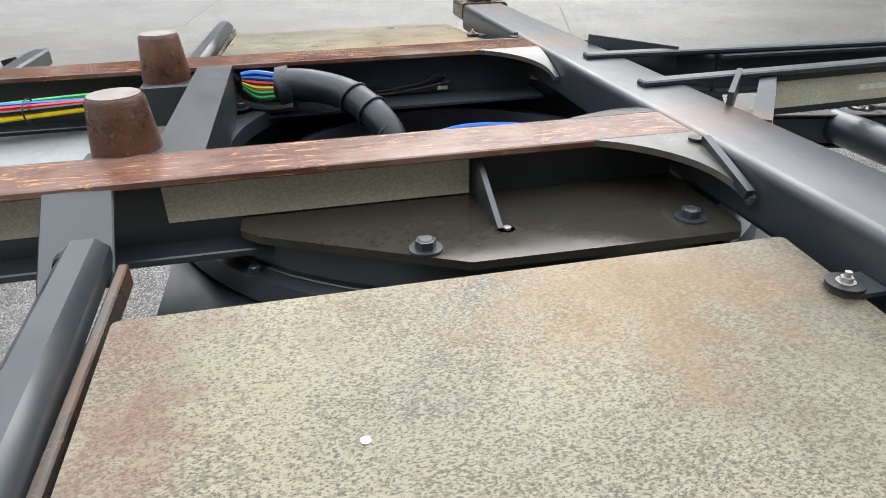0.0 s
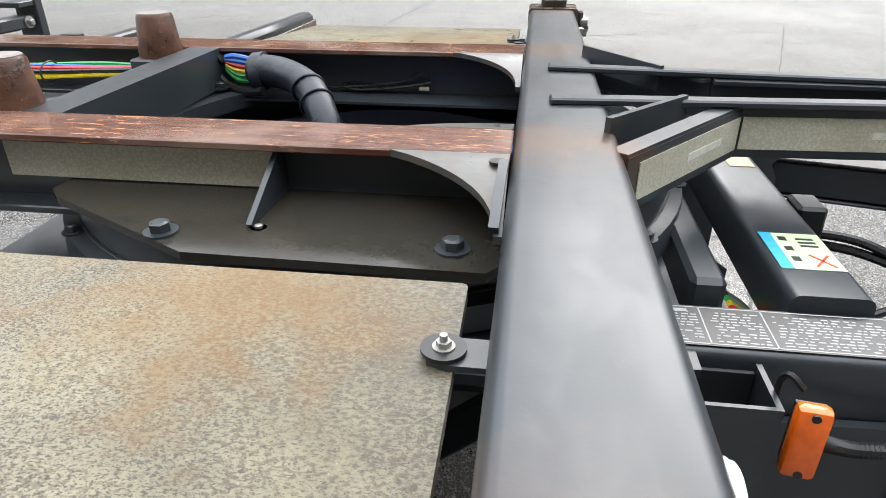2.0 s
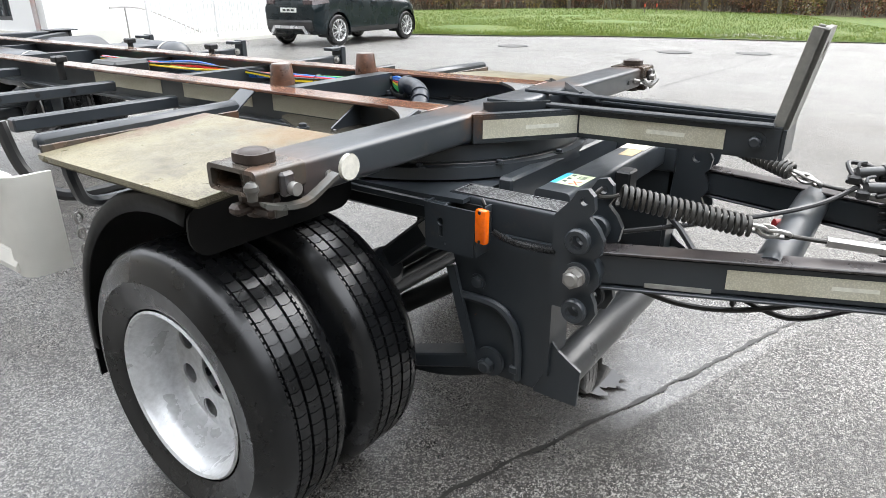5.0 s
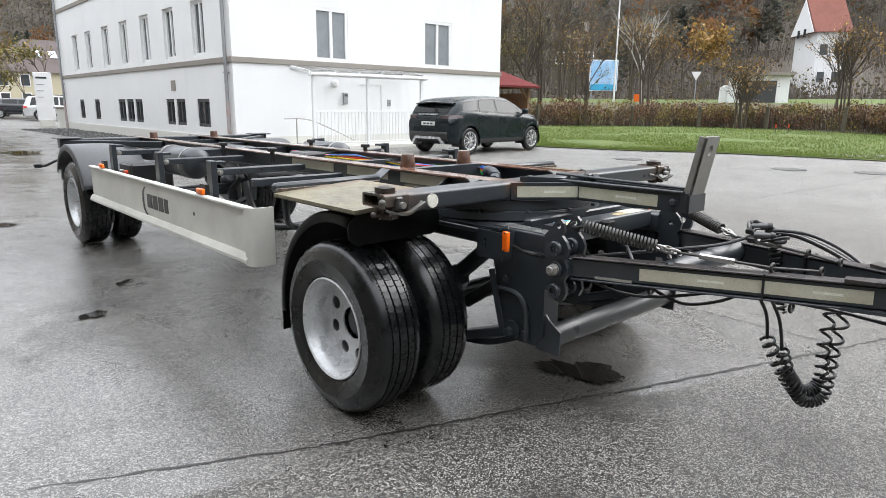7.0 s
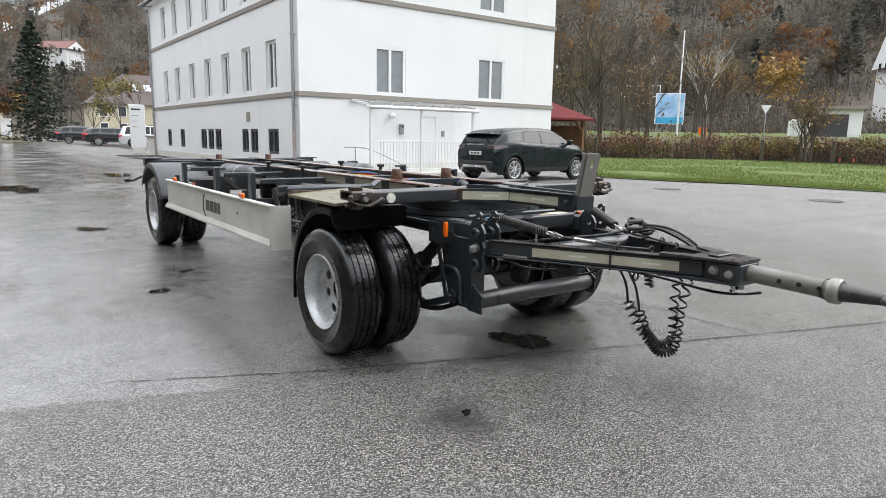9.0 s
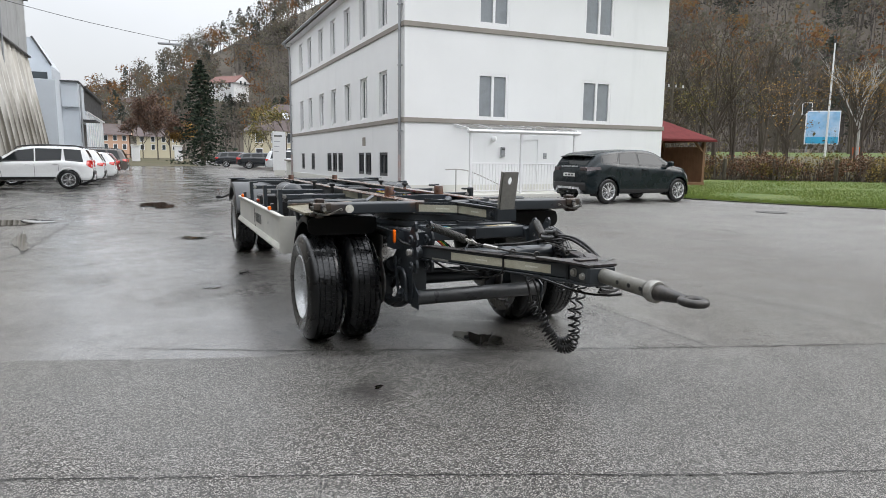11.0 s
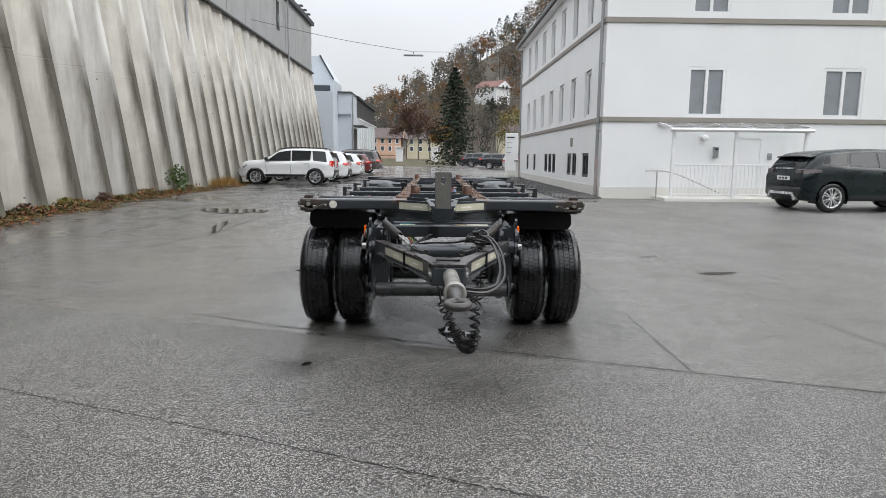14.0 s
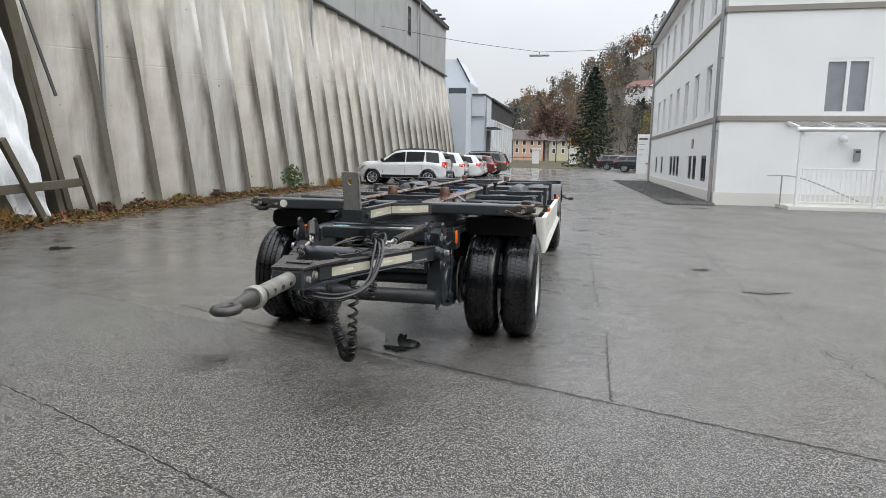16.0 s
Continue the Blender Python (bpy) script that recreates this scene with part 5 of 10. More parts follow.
def gate():
    for x, y in ((-4.6, 79.6), (0.1, 80.9)):
        t = thing("gate_pillar", "white square gate pillar at the yard entrance", "pillar", pose(x, y, ground_z(x, y)), "gate pillars")
        part("shaft", boxed((-0.45, -0.45, 0), (0.45, 0.45, 2.15), 0.02), WHITEPAINT, t, smooth=0)
        part("cap", boxed((-0.55, -0.55, 2.15), (0.55, 0.55, 2.3), 0.02), PLINTH, t, smooth=0)
    f = thing("metal_fence", "dark metal bar fence beside the gate", "fence")
    for x0, x1, y in ((-11, -5.1, 79.6), (0.7, 5, 81)):
        for z in (0.6, 1.5):
            part("rail", boxed((x0, y - 0.02, z), (x1, y + 0.02, z + 0.06)), DARKTRIM, f, smooth=0)
        n = int((x1 - x0) / 0.3)
        for k in range(n):
            x = x0 + k * 0.3
            part("bar", boxed((x, y - 0.015, 0.3), (x + 0.03, y + 0.015, 1.75)), DARKTRIM, f, smooth=0)
    t = thing("sign_pylon", "white company sign pylon with plain lettering bars", "sign")
    part("panel", boxed((5.1, 41.0, 0.5), (6.0, 41.12, 3.2), 0.02), WHITEPAINT, t, smooth=0)
    part("foot", boxed((5.2, 40.95, 0.1), (5.9, 41.2, 0.55)), PLINTH, t, smooth=0)
    part("print", boxed((5.2, 40.985, 2.85), (5.75, 40.997, 2.95)), INKDARK, t, "dark unreadable print", smooth=0)
    for k in range(3):
        part("print", boxed((5.2, 40.985, 2.5 - k * 0.35), (5.6 - 0.05 * k, 40.997, 2.54 - k * 0.35)), GREYZINC, t, "grey unreadable print", smooth=0)
    w = thing("low_wall", "low cream wall beside the sign pylon", "wall")
    part("body", boxed((5.6, 38.4, 0.1), (7.2, 38.8, 1.2), 0.02), PLINTH, w, smooth=0)
    part("cap", boxed((5.5, 38.3, 1.2), (7.3, 38.9, 1.3), 0.01), BANDSTONE, w, smooth=0)


gate()


def yard_lamp():
    t = thing("cable_lamp", "long lamp hung on a cable over the yard", "lamp")
    c = Vector((-1.34, 34.8, 7.6))
    part("housing", boxed((c.x - 0.6, c.y - 0.12, c.z - 0.06), (c.x + 0.6, c.y + 0.12, c.z + 0.05), 0.03), GREYZINC, t)
    part("hanger", rod(bmesh.new(), c + Vector((0, 0, 0.04)), c + Vector((0, 0, 0.2)), 0.02), DARKTRIM, t)
    for name, end in (("cable", (BX0 - 0.05, 35.2, 8.2)), ("cable", (HX + 0.1, 31.5, 8.9))):
        a, b = c + Vector((0, 0, 0.2)), Vector(end)
        mid = (a + b) / 2 + Vector((0, 0, -0.12))
        part(name, hose(bmesh.new(), [a, mid, b], 0.013, 6, 6), DARKTRIM, t)


yard_lamp()


def roadside():
    t = thing("billboard", "blue and white roadside billboard on steel legs", "billboard")
    m = pose(64, 43, 0, 0, 0, -38)
    t.matrix_world = m
    part("panel", boxed((-1.7, -0.05, 3.4), (1.7, 0.05, 7.0), 0.02), WHITEPAINT, t, smooth=0)
    part("print", boxed((-1.6, -0.07, 4.2), (1.6, -0.056, 6.9)), painted("pale_blue_print", (0.25, 0.48, 0.72), 0.5, (0.75, 0.8, 0.85), 0.8, 0, 0.5, fine=1.2), t, "pale blue sky-like print", smooth=0)
    part("print", boxed((-1.6, -0.075, 3.5), (1.6, -0.06, 4.2)), LABELBLUE, t, "dark blue lower stripe", smooth=0)
    for x in (-1.4, 1.4):
        part("leg", boxed((x - 0.08, -0.1, 1.5), (x + 0.08, 0.06, 3.4)), GREYZINC, t, smooth=0)
    t = thing("flag_pole", "slim white flag pole by the road", "pole")
    part("pole", rod(bmesh.new(), (47, 30.3, 1.2), (47, 30.3, 10.8), 0.09, 0.05), WHITEPAINT, t)
    part("cap", rod(bmesh.new(), (47, 30.3, 10.8), (47, 30.3, 11.0), 0.11), DARKTRIM, t)
    t = thing("utility_pole", "old timber utility pole with crossarm", "pole")
    part("pole", rod(bmesh.new(), (28.5, 28.0, 0.2), (28.5, 28.0, 6.9), 0.12, 0.09), OLDWOOD, t)
    part("crossarm", boxed((27.5, 27.95, 6.1), (29.5, 28.05, 6.2)), OLDWOOD, t, smooth=0)
    for x in (27.6, 28.2, 28.8, 29.4):
        part("insulator", rod(bmesh.new(), (x, 28, 6.2), (x, 28, 6.38), 0.05, 0.03), WHITEPAINT, t)
    t = thing("give_way_sign", "triangular give way sign on a grey post", "road sign")
    part("post", rod(bmesh.new(), (63.5, 31.2, 1.9), (63.5, 31.2, 4.8), 0.05), GREYZINC, t)
    part("face", plate(bmesh.new(), [(-0.5, 0.45), (0, -0.42), (0.5, 0.45)], 0.02, plane_of((63.44, 31.2, 4.8), (0.45, -0.89, 0), (0, 0, 1))), WHITEPAINT, t, smooth=0)
    t = thing("orange_sign", "small orange roadside sign board", "sign")
    part("board", boxed((49.6, 29.1, 2.05), (49.65, 29.9, 2.7)), ORANGE, t, smooth=0)
    for y in (29.2, 29.8):
        part("leg", boxed((49.6, y - 0.03, 1.6), (49.65, y + 0.03, 2.05)), OLDWOOD, t, smooth=0)
    for x, y in ((28.5, 26.6), (31, 25.6), (33.4, 24.0), (36, 21.6), (38.2, 18), (38.9, 14), (38, 9.5), (37, 5.5), (36, 0)):
        t = thing("fence_post", "weathered timber fence post in the hedge", "post", pose(x, y, 0.3), "fence posts")
        part("shaft", boxed((-0.09, -0.09, -0.1), (0.09, 0.09, 1.35), 0.02), OLDWOOD, t, smooth=0)
    for x, y in ((33.5, 11.4), (33.9, 10.9)):
        t = thing("red_marker", "small red marker post on the lawn", "marker", pose(x, y, 0.15), "red markers")
        part("stake", rod(bmesh.new(), (0, 0, -0.05), (0, 0, 0.5), 0.02), OLDWOOD, t)
        part("tag", boxed((-0.05, -0.02, 0.4), (0.05, 0.02, 0.58)), INKRED, t, smooth=0)


roadside()


# ---- far houses ----
def house(name, label, m, w, d, h, roof_h, wall, roof, rows, cols, win=(0.9, 1.3), axis="x", skylights=0, hip=0.0):
    t = thing(name, label, "house", m, "far houses")
    part("wall", boxed((-w / 2, -d / 2, -3), (w / 2, d / 2, h)), wall, t, smooth=0)
    bm = bmesh.new()
    e = 0.5
    if axis == "x":
        prof, mm, ln = [(-d / 2 - e, h - 0.1), (d / 2 + e, h - 0.1), (0, h + roof_h)], plane_of((-w / 2 - e, 0, 0), (0, 1, 0), (0, 0, 1)), w + 2 * e
    else:
        prof, mm, ln = [(-w / 2 - e, h - 0.1), (w / 2 + e, h - 0.1), (0, h + roof_h)], plane_of((0, d / 2 + e, 0), (1, 0, 0), (0, 0, 1)), d + 2 * e
    if hip:
        low = [bm.verts.new((x, y, h - 0.1)) for x, y in ((-w / 2 - e, -d / 2 - e), (w / 2 + e, -d / 2 - e), (w / 2 + e, d / 2 + e), (-w / 2 - e, d / 2 + e))]
        a, b = bm.verts.new((-w / 2 + hip, 0, h + roof_h)), bm.verts.new((w / 2 - hip, 0, h + roof_h))
        for f in (low[::-1], (low[0], low[1], b, a), (low[1], low[2], b), (low[2], low[3], a, b), (low[3], low[0], a)):
            bm.faces.new(f)
    else:
        plate(bm, prof, ln, mm)
    r = part("roof", bm, roof, t, smooth=0)
    if hip:
        pass
    elif axis == "y":
        gable = plate(bmesh.new(), [(-w / 2, h - 0.2), (w / 2, h - 0.2), (0, h + roof_h - 0.25)], 0.1, plane_of((0, -d / 2 - e - 0.02, 0), (1, 0, 0), (0, 0, 1)))
        part("gable", gable, wall, t, smooth=0)
    else:
        for q in (-w / 2 - e - 0.02, w / 2 + e + 0.12):
            part("gable", plate(bmesh.new(), [(-d / 2 - 0.1, h - 0.1), (d / 2 + 0.1, h - 0.1), (0, h + roof_h - 0.35)], 0.1, plane_of((q, 0, 0), (0, 1, 0), (0, 0, 1)) @ pose(0, 0, -0.1)), wall, t, smooth=0)
            for u in (-0.9, 0.9):
                part("gable_window", boxed((q - 0.13 if q < 0 else q - 0.02, u - 0.35, h - 0.5), (q - 0.105 if q < 0 else q + 0.03, u + 0.35, h + 0.5)), GLASS, t, smooth=0)
    part("chimney", boxed((w * 0.2, -0.3, h + roof_h * 0.5), (w * 0.2 + 0.6, 0.3, h + roof_h + 0.8)), BANDSTONE, r, smooth=0)
    for j in range(rows):
        for i in range(cols):
            x = -w / 2 + (i + 0.5) * w / cols
            z = 0.9 + j * (h - 0.4) / rows
            p = part("window", boxed((x - win[0] / 2 - 0.1, -d / 2 - 0.06, z - 0.1), (x + win[0] / 2 + 0.1, -d / 2 - 0.004, z + win[1] + 0.1)), WHITEPAINT, t, smooth=0)
            part("pane", boxed((x - win[0] / 2, -d / 2 - 0.085, z), (x + win[0] / 2, -d / 2 - 0.063, z + win[1])), GLASS, p, smooth=0)
    for k in range(skylights):
        x = -w * 0.16 + k * w * 0.11
        a = math.atan2(roof_h, d / 2 + e)
        y, z = -(d / 2 + e) * 0.45, h - 0.1 + roof_h * 0.55
        part("skylight", boxed((-0.45, -0.7, 0.0), (0.45, 0.7, 0.12), m=Matrix.Translation((x, y, z)) @ Matrix.Rotation(a, 4, "X")), CLADLIGHT, t, "bright roof window", smooth=0)


HILLROOF = painted("faded_red_brown_tiles", (0.20, 0.095, 0.08), 0.75, (0.13, 0.085, 0.07), 0.6, 0, 1, fine=8)
YELLOW = plaster("pale_yellow_plaster", (0.50, 0.45, 0.32))
SALMON = plaster("salmon_plaster", (0.56, 0.36, 0.25))
house("apartment_house", "pale yellow house with dark roof and roof windows", pose(18.4, 98, 0.4, 0, 0, 0), 16, 9, 4.9, 4.2, YELLOW, ROOFTILE, 2, 7, skylights=4, hip=4.5)
house("terraced_house", "salmon coloured terraced house", pose(-10.6, 142, 1.7), 6.5, 8, 3.8, 2.2, SALMON, ROOFTILE, 2, 4, (0.6, 0.95))
house("terraced_house", "yellow terraced house behind the trees", pose(-2.0, 143, 1.7), 8, 8, 3.6, 2.0, YELLOW, ROOFTILE, 2, 4, (0.6, 0.95))
house("hillside_house", "white gabled house with weathered red roof among trees", pose(18.6, 203.6, 20.9, 0, 0, -48), 9.5, 6.5, 2.3, 2.3, WHITEWALL, HILLROOF, 1, 3)
house("hillside_house", "grey house half hidden on the slope", pose(-10.7, 235, 15.2, 0, 0, 5), 8, 7, 3.2, 1.8, CLADDING, ROOFTILE, 1, 3)
house("village_house", "tall white house with steep red roof", pose(93.3, 29.6, 4.0, 0, 0, -48), 3.6, 6.6, 7.2, 4.6, WHITEWALL, REDTILE, 2, 2, axis="x")
house("village_house", "white house with low roof", pose(101, 14, 3.5, 0, 0, -74), 12, 9, 5.0, 2.5, WHITEWALL, ROOFTILE, 1, 4)
house("timber_house", "old dark timber house among bare trees", pose(70.4, 52.2, 6.2, 0, 0, -52), 5.6, 7, 3.6, 1.9, OLDWOOD, ROOFTILE, 1, 3, axis="y")


def garage():
    t = thing("garage_hut", "white roadside garage with dark door", "garage", pose(53, 20.5, 2.0, 0, 0, -67))
    part("wall", boxed((-2.2, -2, -0.6), (2.2, 2, 2.1)), WHITEWALL, t, smooth=0)
    part("door", boxed((-1.2, -2.06, 0.0), (1.3, -2.004, 1.7)), DARKTRIM, t, smooth=0)
    part("roof", boxed((-2.5, -2.4, 2.1), (2.5, 2.3, 2.35)), BANDSTONE, t, smooth=0)
    s = thing("storage_tank", "white rounded tank beside the garage", "tank", pose(53, 23.2, 1.95))
    part("body", rod(bmesh.new(), (0, 0, -0.3), (0, 0, 1.35), 0.5, 0.46, seg=20), WHITEPAINT, s)
    part("lid", rod(bmesh.new(), (0, 0, 1.35), (0, 0, 1.5), 0.34, 0.15, seg=20), WHITEPAINT, s)


garage()


# ---- wooded hill ----
def hill_height(az, r):
    """Height of the hill at an azimuth (degrees clockwise from +y) and distance from the yard."""
    pts = [(-14, 1.0), (-6, 4.6), (-2, 6.4), (3, 9.8), (8, 12.4), (12, 14.3), (18, 18), (35, 19), (60, 20), (95, 20), (130, 14)]
    el = pts[0][1]
    for (a, e), (b, f) in zip(pts, pts[1:]):
        if a <= az <= b:
            el = e + (f - e) * (az - a) / (b - a)
            break
        el = f if az > b else el
    foot, crest = 118.0 if az > 20 else 165.0, 270.0
    if az > 40:
        foot = 85.0
    t = min(max((r - foot) / (crest - foot), 0.0), 1.0)
    top = crest * math.tan(radians(el)) - 8.0
    return max(top, 0.0) * (t * t * (3 - 2 * t) * 0.6 + t * 0.4)


def make_hill():
    bm = bmesh.new()
    grid = []
    azs, rs = [(-14 + k * 3) for k in range(49)], [80 + k * 14 for k in range(17)]
    for a in azs:
        row = []
        for r in rs:
            x, y = r * math.sin(radians(a)), r * math.cos(radians(a))
            z = hill_height(a, r) + (1.6 if a > 35 else 0.36) * min(1, (r - 80) / 20) - 0.4 + 2.2 * noise.noise(Vector((x * 0.03, y * 0.03, 0))) * min(1, (r - 80) / 60)
            row.append(bm.verts.new((x, y, z)))
        grid.append(row)
    for r0, r1 in zip(grid, grid[1:]):
        for k in range(len(rs) - 1):
            bm.faces.new((r0[k], r0[k + 1], r1[k + 1], r1[k]))
    soil = painted("leaf_litter", (0.115, 0.096, 0.076), 0.95, (0.085, 0.083, 0.062), 0.6, 0, 0.05, fine=0.6, bump=0.3)
    solo("hill", bm, soil, "wooded hill covered in leaf litter", "hill", kind="structure")


make_hill()


# bark greyed and lightened to carry the haze of distance
HAZYWOODS = painted("grey_far_bark", (0.105, 0.095, 0.086), 0.9, (0.085, 0.08, 0.072), 0.5, 0, 0.3, fine=3, bump=0.1)


def forest():
    """Far woods: trunks, twigs and leaf clumps of many trees in a few meshes, colours paled for haze."""
    r = np.random.default_rng(21)
    wood, brown, green, gold, twig = [], [], [], [], []
    for i in range(3500):
        az = r.uniform(-13, 112)
        d = 84 + 200 * r.uniform(0, 1) ** 0.8
        hz = hill_height(az, d)
        if hz < 1.0 and (az < 38 or d < 92):
            continue
        x, y = d * math.sin(radians(az)), d * math.cos(radians(az))
        if any(math.hypot(x - hx, y - hy) < q for hx, hy, q in ((18.6, 203.6, 6.5), (94, 29, 12), (86, 26, 10), (101, 14, 12), (66, 62, 8), (18.4, 98, 12), (-10.7, 235, 7), (-10.2, 226, 6))):
            continue
        base = np.array((x, y, hz - 0.2 + (1.5 if az > 35 else 0)))
        h = r.uniform(8.5, 14.5) * (0.8 if d < 120 else 1)
        kind = r.uniform()
        w = 0.09 + 0.08 * r.uniform()
        lean = np.array((r.normal(0, 0.5), r.normal(0, 0.5), h))
        s = np.array((math.cos(radians(az)), -math.sin(radians(az)), 0)) * w
        wood += [base - s, base + s, base + lean]
        if kind < 0.14:
            n = 230
            f = r.uniform(0.15, 1, n) ** 0.8
            rad = (1 - f) ** 0.7 * h * 0.28 * r.uniform(0.4, 1, n) + 0.1
            a = r.uniform(0, 6.28, n)
            c = base + np.stack((rad * np.cos(a), rad * np.sin(a), f * h), 1)
            green.append(leaf_corners(r, c, 0.42, 0.4))
            continue
        # a crown of several rounded boughs
        top = base + lean * np.array((0.6, 0.6, 0.66))
        m = 9
        boughs = top + in_ball(r, m, 0.55) * np.array((h * 0.26, h * 0.26, h * 0.3))
        n = 150 if kind < 0.5 else 200
        c = boughs[r.integers(0, m, n)] + in_ball(r, n, 0.4) * h * 0.115
        if kind < 0.5:
            n2 = 110
            c2 = top + in_ball(r, n2, 0.2) * np.array((h * 0.26, h * 0.26, h * 0.36))
            up = np.stack((r.normal(0, 0.6, n2), r.normal(0, 0.6, n2), r.uniform(0.5, 1.6, n2)), 1)
            off = np.stack((r.normal(0, 1, n2), r.normal(0, 1, n2), np.zeros(n2)), 1) * 0.03
            twig.append(np.stack((c2 - off, c2 + off, c2 + up), 1).reshape(-1, 3))
            brown.append(leaf_corners(r, c, 0.27))
        elif kind < 0.84:
            brown.append(leaf_corners(r, c, 0.36))
        else:
            gold.append(leaf_corners(r, c, 0.36))
    # pale, low-contrast tints put the haze into the foliage colours
    dull = crowns("autumn_brown_leaves", [(0, (0.105, 0.10, 0.098)), (0.35, (0.13, 0.115, 0.103)), (0.55, (0.15, 0.148, 0.108)), (0.8, (0.185, 0.13, 0.095)), (1, (0.22, 0.135, 0.085))])
    tris_mesh("far_woods_trunks", np.array(wood), HAZYWOODS, 3, "bare trunks of the far woods", "woods")
    tris_mesh("far_woods_twigs", np.concatenate(twig), crowns("bare_twigs", [(0, (0.14, 0.13, 0.124)), (0.6, (0.17, 0.15, 0.135)), (1, (0.20, 0.165, 0.135))]), 3, "bare grey twigs of the far woods", "woods")
    tris_mesh("far_woods_leaves", np.concatenate(brown), dull, 4, "brown autumn leaves of the far woods", "woods")
    tris_mesh("far_woods_conifers", np.concatenate(green), crowns("dark_needles", [(0, (0.055, 0.062, 0.056)), (1, (0.085, 0.093, 0.075))]), 4, "dark conifers of the far woods", "woods")
    tris_mesh("far_woods_gold", np.concatenate(gold), crowns("golden_leaves", [(0, (0.14, 0.085, 0.05)), (0.5, (0.22, 0.115, 0.055)), (1, (0.20, 0.165, 0.07))]), 4, "golden autumn crowns of the far woods", "woods")


forest()


def undergrowth():
    """Brush, saplings and dry leaves that cover the foot of the wooded slope."""
    r = np.random.default_rng(77)
    n = 3400
    az = r.uniform(30, 112, n)
    d = 76 + 62 * r.uniform(0, 1, n) ** 1.3
    base = np.array([(q * math.sin(radians(a)), q * math.cos(radians(a)), hill_height(a, q) + 1.1) for a, q in zip(az, d)])
    keep = np.array([not any(math.hypot(p[0] - hx, p[1] - hy) < 8 for hx, hy in ((94, 29), (101, 14), (72, 50))) for p in base])
    base = base[keep]
    k = 16
    b = np.repeat(base, k, axis=0) + np.concatenate((r.normal(0, 0.9, (len(base) * k, 2)), np.zeros((len(base) * k, 1))), 1)
    m = len(b)
    up = np.stack((r.normal(0, 0.5, m), r.normal(0, 0.5, m), r.uniform(1.2, 5.0, m)), 1)
    off = np.stack((r.normal(0, 1, m), r.normal(0, 1, m), np.zeros(m)), 1) * 0.017
    tris_mesh("undergrowth_twigs", np.stack((b - off, b + off, b + up), 1).reshape(-1, 3), leaves("brush_twigs", [(0, (0.06, 0.05, 0.042)), (1, (0.15, 0.13, 0.11))], 0.9), 3, "bare brush at the foot of the hill", "brush")
    c = b[::2] + up[::2] * r.uniform(0.1, 1.0, (len(b[::2]), 1)) + r.normal(0, 0.25, (len(b[::2]), 3))
    tris_mesh("undergrowth_leaves", leaf_corners(r, c, 0.2), leaves("brush_leaves", [(0, (0.06, 0.05, 0.034)), (0.6, (0.11, 0.085, 0.05)), (0.9, (0.12, 0.115, 0.05)), (1, (0.22, 0.15, 0.05))], 0.85), 4, "sparse brown leaves in the brush", "brush")


undergrowth()


def grow(rng, base, h, spread, levels=4, kids=3, r0=None):
    """Branches of a bare tree as (start, end, radius, radius)."""
    out = []

    def go(p, d, ln, r, lv):
        q = p + d * ln
        out.append((p, q, r, r * 0.6))
        if lv == 0:
            return
        for k in range(kids + (1 if rng.random() < 0.4 else 0)):
            nd = (d + Vector((rng.gauss(0, spread), rng.gauss(0, spread), rng.uniform(-0.05, 0.45) * spread))).normalized()
            t = rng.uniform(0.45, 1.0)
            go(p + d * ln * t, nd, ln * rng.uniform(0.5, 0.78), r * 0.55, lv - 1)
    go(Vector(base), Vector((rng.gauss(0, 0.05), rng.gauss(0, 0.05), 1)).normalized(), h * 0.42, r0 or h * 0.011, levels)
    return out


def tree(name, label, at, h, seed, spread=0.55, levels=4, kids=3, leaf=None, n=0, size=0.12, bark=None, stems=1):
    rr, r = random.Random(seed), np.random.default_rng(seed)
    t = thing(name, label, "tree" if h > 3.2 else "shrub", pose(*at))
    bm, limbs = bmesh.new(), bmesh.new()
    tips = []
    for s in range(stems):
        b = (rr.uniform(-0.4, 0.4) * (stems > 1), rr.uniform(-0.4, 0.4) * (stems > 1), -0.1)
        segs = grow(rr, b, h * rr.uniform(0.8, 1.1), spread, levels, kids)
        for i, (p, q, a, c) in enumerate(segs):
            rod(bm if i == 0 else limbs, p, q, a, c, 5 if i else 8, False)
        tips += [q for p, q, a, c in segs[len(segs) // 4:]]
    part("trunk", bm, bark or BARK, t)
    part("branchwork", limbs, bark or BARK, t)
    if leaf:
        pts = np.array([tuple(tips[k]) for k in r.integers(0, len(tips), n)]) + r.normal(0, h * 0.035, (n, 3))
        tris_mesh("crown", leaf_corners(r, pts, size), leaf, 4, parent=t)
    return t


OLIVE = leaves("olive_yellow_leaves", [(0, (0.07, 0.075, 0.02)), (0.6, (0.15, 0.13, 0.04)), (1, (0.27, 0.19, 0.05))])
GOLD = leaves("bright_golden_leaves", [(0, (0.16, 0.085, 0.025)), (0.6, (0.28, 0.165, 0.04)), (1, (0.40, 0.26, 0.08))])
REDLEAF = leaves("rust_red_leaves", [(0, (0.07, 0.045, 0.036)), (0.6, (0.115, 0.068, 0.05)), (1, (0.17, 0.10, 0.06))])
BROWNLEAF = leaves("dull_brown_leaves", [(0, (0.06, 0.045, 0.034)), (0.7, (0.11, 0.082, 0.055)), (1, (0.17, 0.13, 0.06))])
GREENLEAF = leaves("dark_green_leaves", [(0, (0.025, 0.05, 0.012)), (1, (0.08, 0.12, 0.03))])

